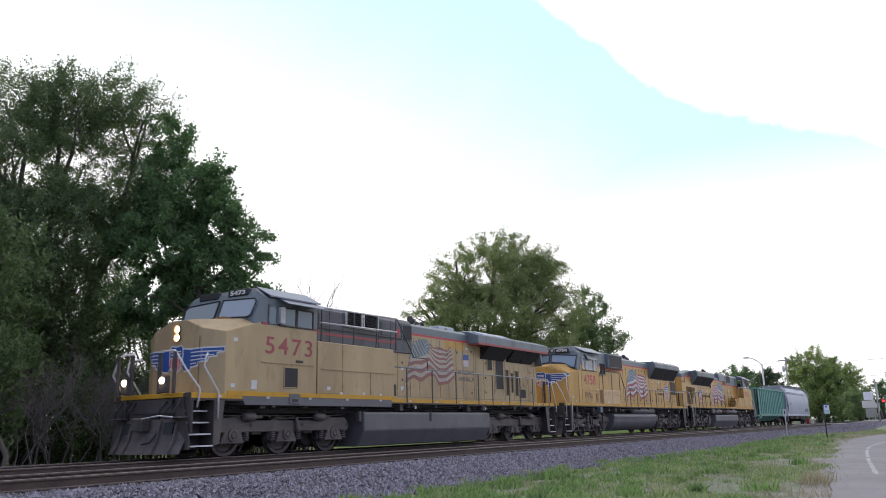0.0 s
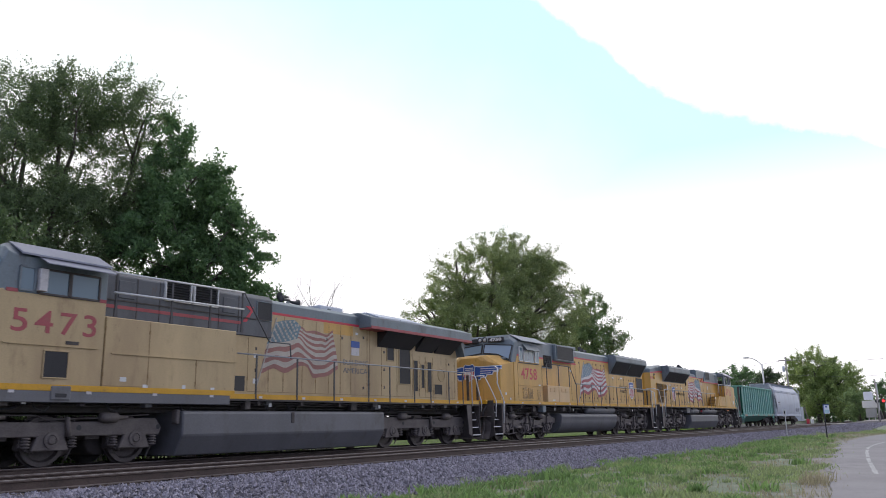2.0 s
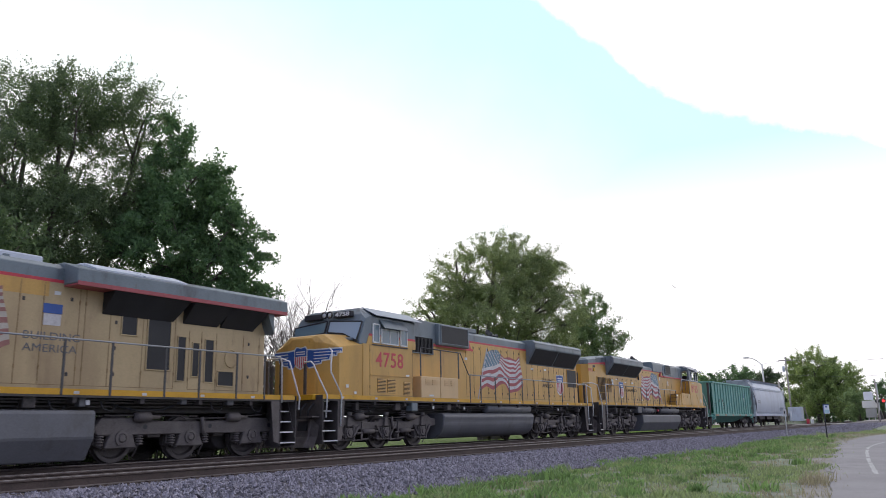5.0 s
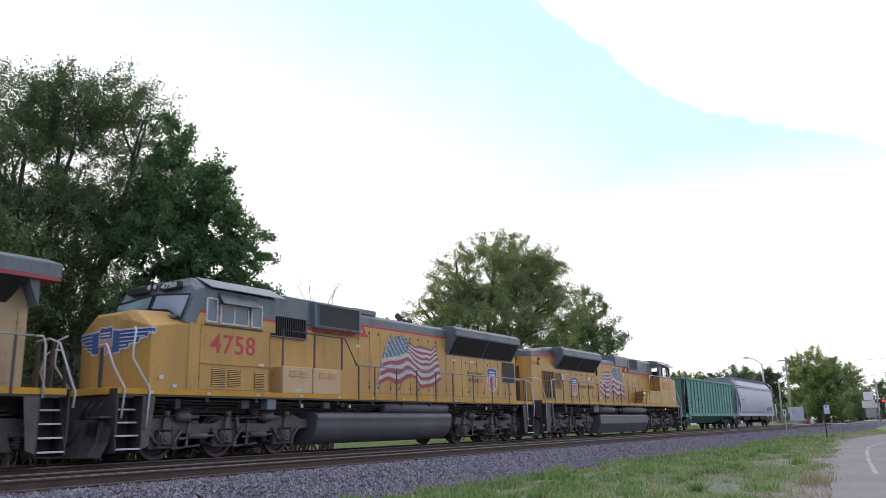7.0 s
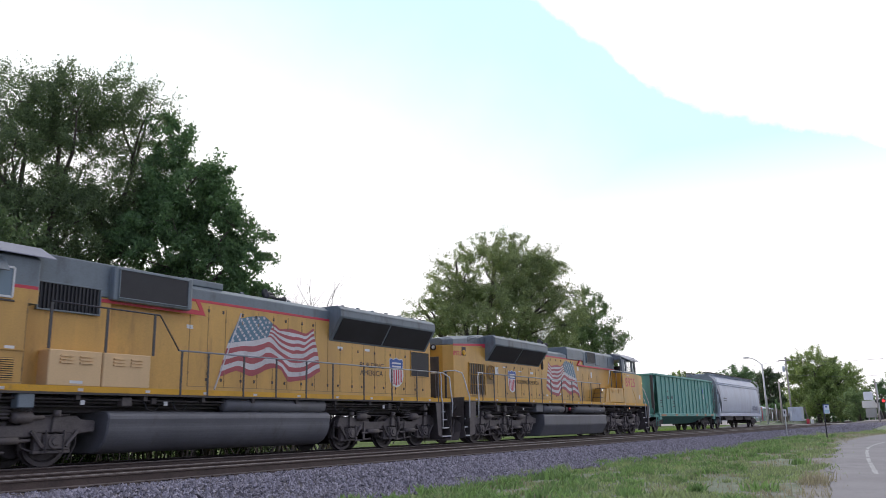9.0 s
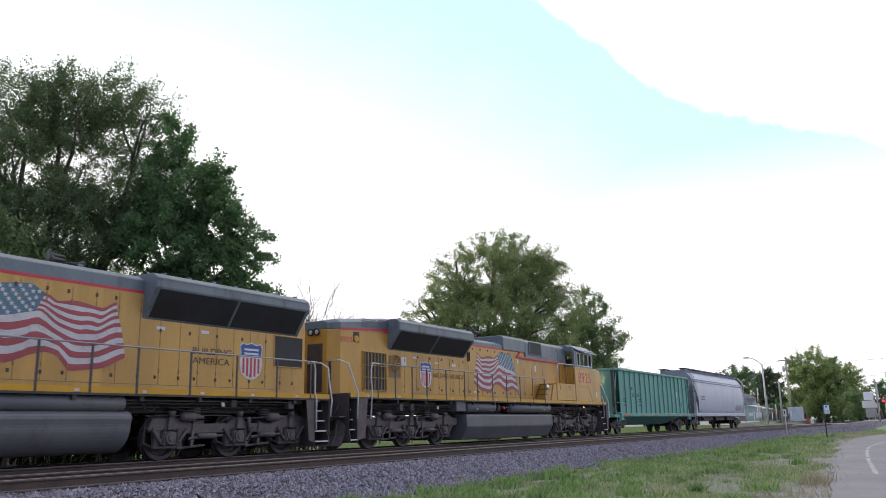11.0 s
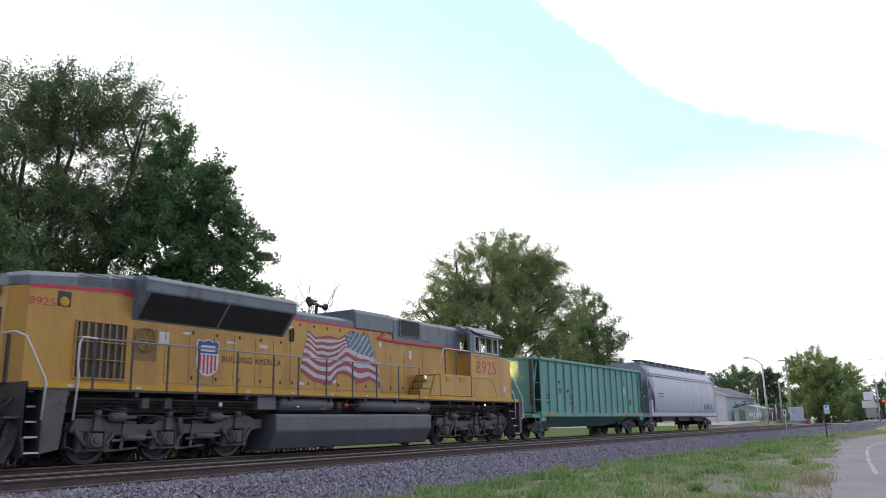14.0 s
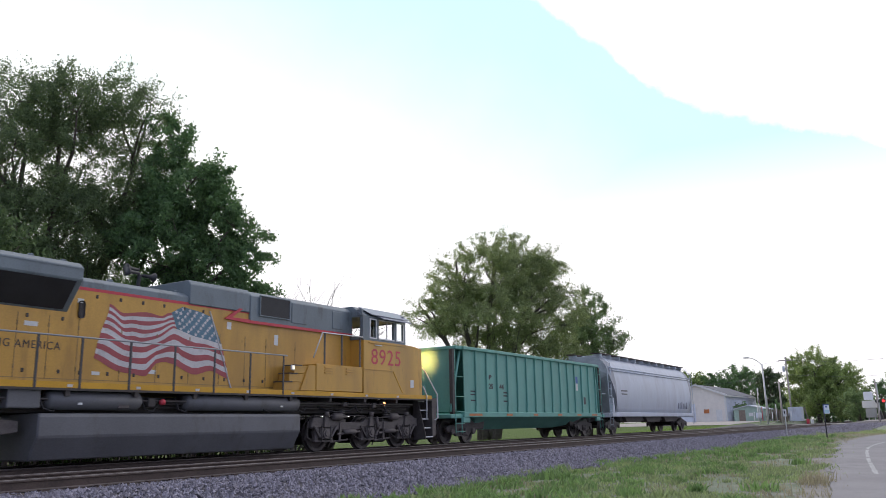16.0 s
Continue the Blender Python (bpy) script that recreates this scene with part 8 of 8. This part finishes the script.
tree("roadside_tree", "large leafy green tree beyond the crossing", (138.9, 17.5, 0.3), [(-0.05, 0.4, 7.5, 4.0, 4.0, 3.7), (0.3, -2.6, 5.6, 4.0, 4.0, 3.4), (-0.4, 2.7, 4.9, 2.5, 2.5, 3.6), (0.6, -5.5, 6.7, 1.2, 1.2, 1.8), (0.1, -0.7, 2.9, 5.2, 5.0, 2.6)], 760, 110, 0.13, "leaf_far", 201, 3, 0.3, 1.2, limbs=22, gaps=0.25)
tree("roadside_bush", "rounded green bush beyond the crossing", (119.5, 11.0, 0.2), [(0, -0.3, 2.3, 1.9, 1.9, 1.8)], 70, 140, 0.11, "leaf_maple", 202, 3, 0.1, 0.9, "bush")
tree("roadside_tree", "dark green tree by the road", (149.6, 9.0, 0.4), [(0, 0.6, 3.6, 2.6, 2.6, 2.3), (0.2, -2.6, 4.4, 2.6, 2.6, 2.8)], 140, 120, 0.15, "leaf_dark", 203, 2, 0.2, 1.1)
tree("far_tree", "dark far tree behind the metal building", (192.0, 41.0, 0.5), [(0.1, -0.7, 7.6, 6.2, 6, 4.6), (-1.2, 6.0, 7.0, 5.0, 5, 3.8), (0, -6.5, 4.6, 4.0, 4, 3.6)], 320, 120, 0.18, "leaf_dark", 204, 3, 0.3, 1.5)
tree("far_tree", "far green tree beyond the freight cars", (190.0, 53.0, 0.5), [(-0.1, 0.5, 9.0, 3.8, 3.6, 2.6), (0.8, -3.5, 7.8, 3.4, 3, 3.2)], 130, 70, 0.26, "leaf_far", 205, 3, 0.3, 1.3)
tree("far_tree", "blue-green far tree beyond the yard", (167.3, 30.2, 0.5), [(0.1, -0.5, 5.4, 2.8, 2.8, 4.4)], 110, 70, 0.24, "leaf_blue", 206, 2, 0.2, 1.1)
for i in range(14):
    tree("hedge_bush", "low dark hedge beyond the crossing", (150.0 + 3 * (i % 2), 2.0 + 2.4 * i, 0.2), [(0, 0, 1.5, 2.0, 2.0, 1.6)], 36, 70, 0.2, "leaf_dark", 260 + i, 2, 0.08, 1.0, "bush", "hedge beyond the crossing")
for i in range(26):
    y = -160 + 16 * i
    x = 330 + 40 * math.sin(i * 1.9)
    h = 9 + 3 * math.sin(i * 2.7)
    tree("distant_tree", "distant tree line on the horizon", (x, y, 0.3), [(0, 0, h * 0.55, 9, 9, h * 0.45)], 60, 45, 0.6, "leaf_far", 300 + i, 1, 0.3, 2.4, "tree", "distant tree line")


def bird():
    """A small dark bird: body with tail, and two wings that beat."""
    t = thing("bird", "small dark bird flying over the railway line", "bird")
    part("body", lathe([(-0.08, 0.0), (-0.06, 0.018), (-0.01, 0.03), (0.03, 0.026), (0.06, 0.02), (0.08, 0.02), (0.09, 0.01), (0.11, 0.0)], (0, 0, 0), "x", 10), "feather", t, smooth=True)
    part("tail", prism([(-0.06, 0.012), (-0.06, -0.012), (-0.15, -0.03), (-0.14, 0.0), (-0.15, 0.03)], "z", -0.004, 0.004), "feather", t)
    wings = []
    for s in (-1, 1):
        w = part("wing", prism([(0.045, 0), (0.055, s * 0.07), (0.02, s * 0.16), (-0.045, s * 0.2), (-0.03, s * 0.12), (-0.05, s * 0.06), (-0.045, 0)], "z", -0.005, 0.005), "feather", t)
        wings.append((w, s))
    return t, wings


M["feather"] = paint("dark_feathers", (0.035, 0.035, 0.04), 0.7, spread=0.2)
BIRD, BIRD_WINGS = bird()


def motions():
    """The train rolls towards -x, slowing slightly, every wheelset turns with it, and a bird flies over the line."""
    for ob, mid in MOVING:
        walk(ob, [(float(t), pose(mid - travelled(t), TRACK_Y, 0)) for t in range(17)])
    for ob, x, r in ROLLING:
        walk(ob, [(0.2 * i, pose(x, 0, r, 0, -math.degrees(travelled(0.2 * i) / r), 0)) for i in range(81)])
    flight = [(t, 35.0 + 9.55 * (t - 3), 4.29 + 5.39 * (t - 3), 8.04 + 0.84 * (t - 3)) for t in (0.0, 1.0, 2.0, 3.0, 4.0, 5.0)]
    flight += [(6.0, 64.0, 22.6, 8.4), (7.0, 73.0, 30.5, 8.2), (8.0, 82.0, 37.0, 8.6)] + [(t, 82.0 + 9.5 * (t - 8), 37.0 + 4.3 * (t - 8), 8.6 + 0.6 * (t - 8)) for t in (10.0, 12.0, 14.0, 16.0)]
    walk(BIRD, [(t, pose(x, y, z, 0, 0, 29.4 if t < 5.5 else 38)) for t, x, y, z in flight])
    for wing, s in BIRD_WINGS:
        walk(wing, [(0.1 * i, pose(0.02, s * 0.03, 0.03, s * (20 + 30 * math.sin(1.9 * i)), 0, 0)) for i in range(161)])


motions()
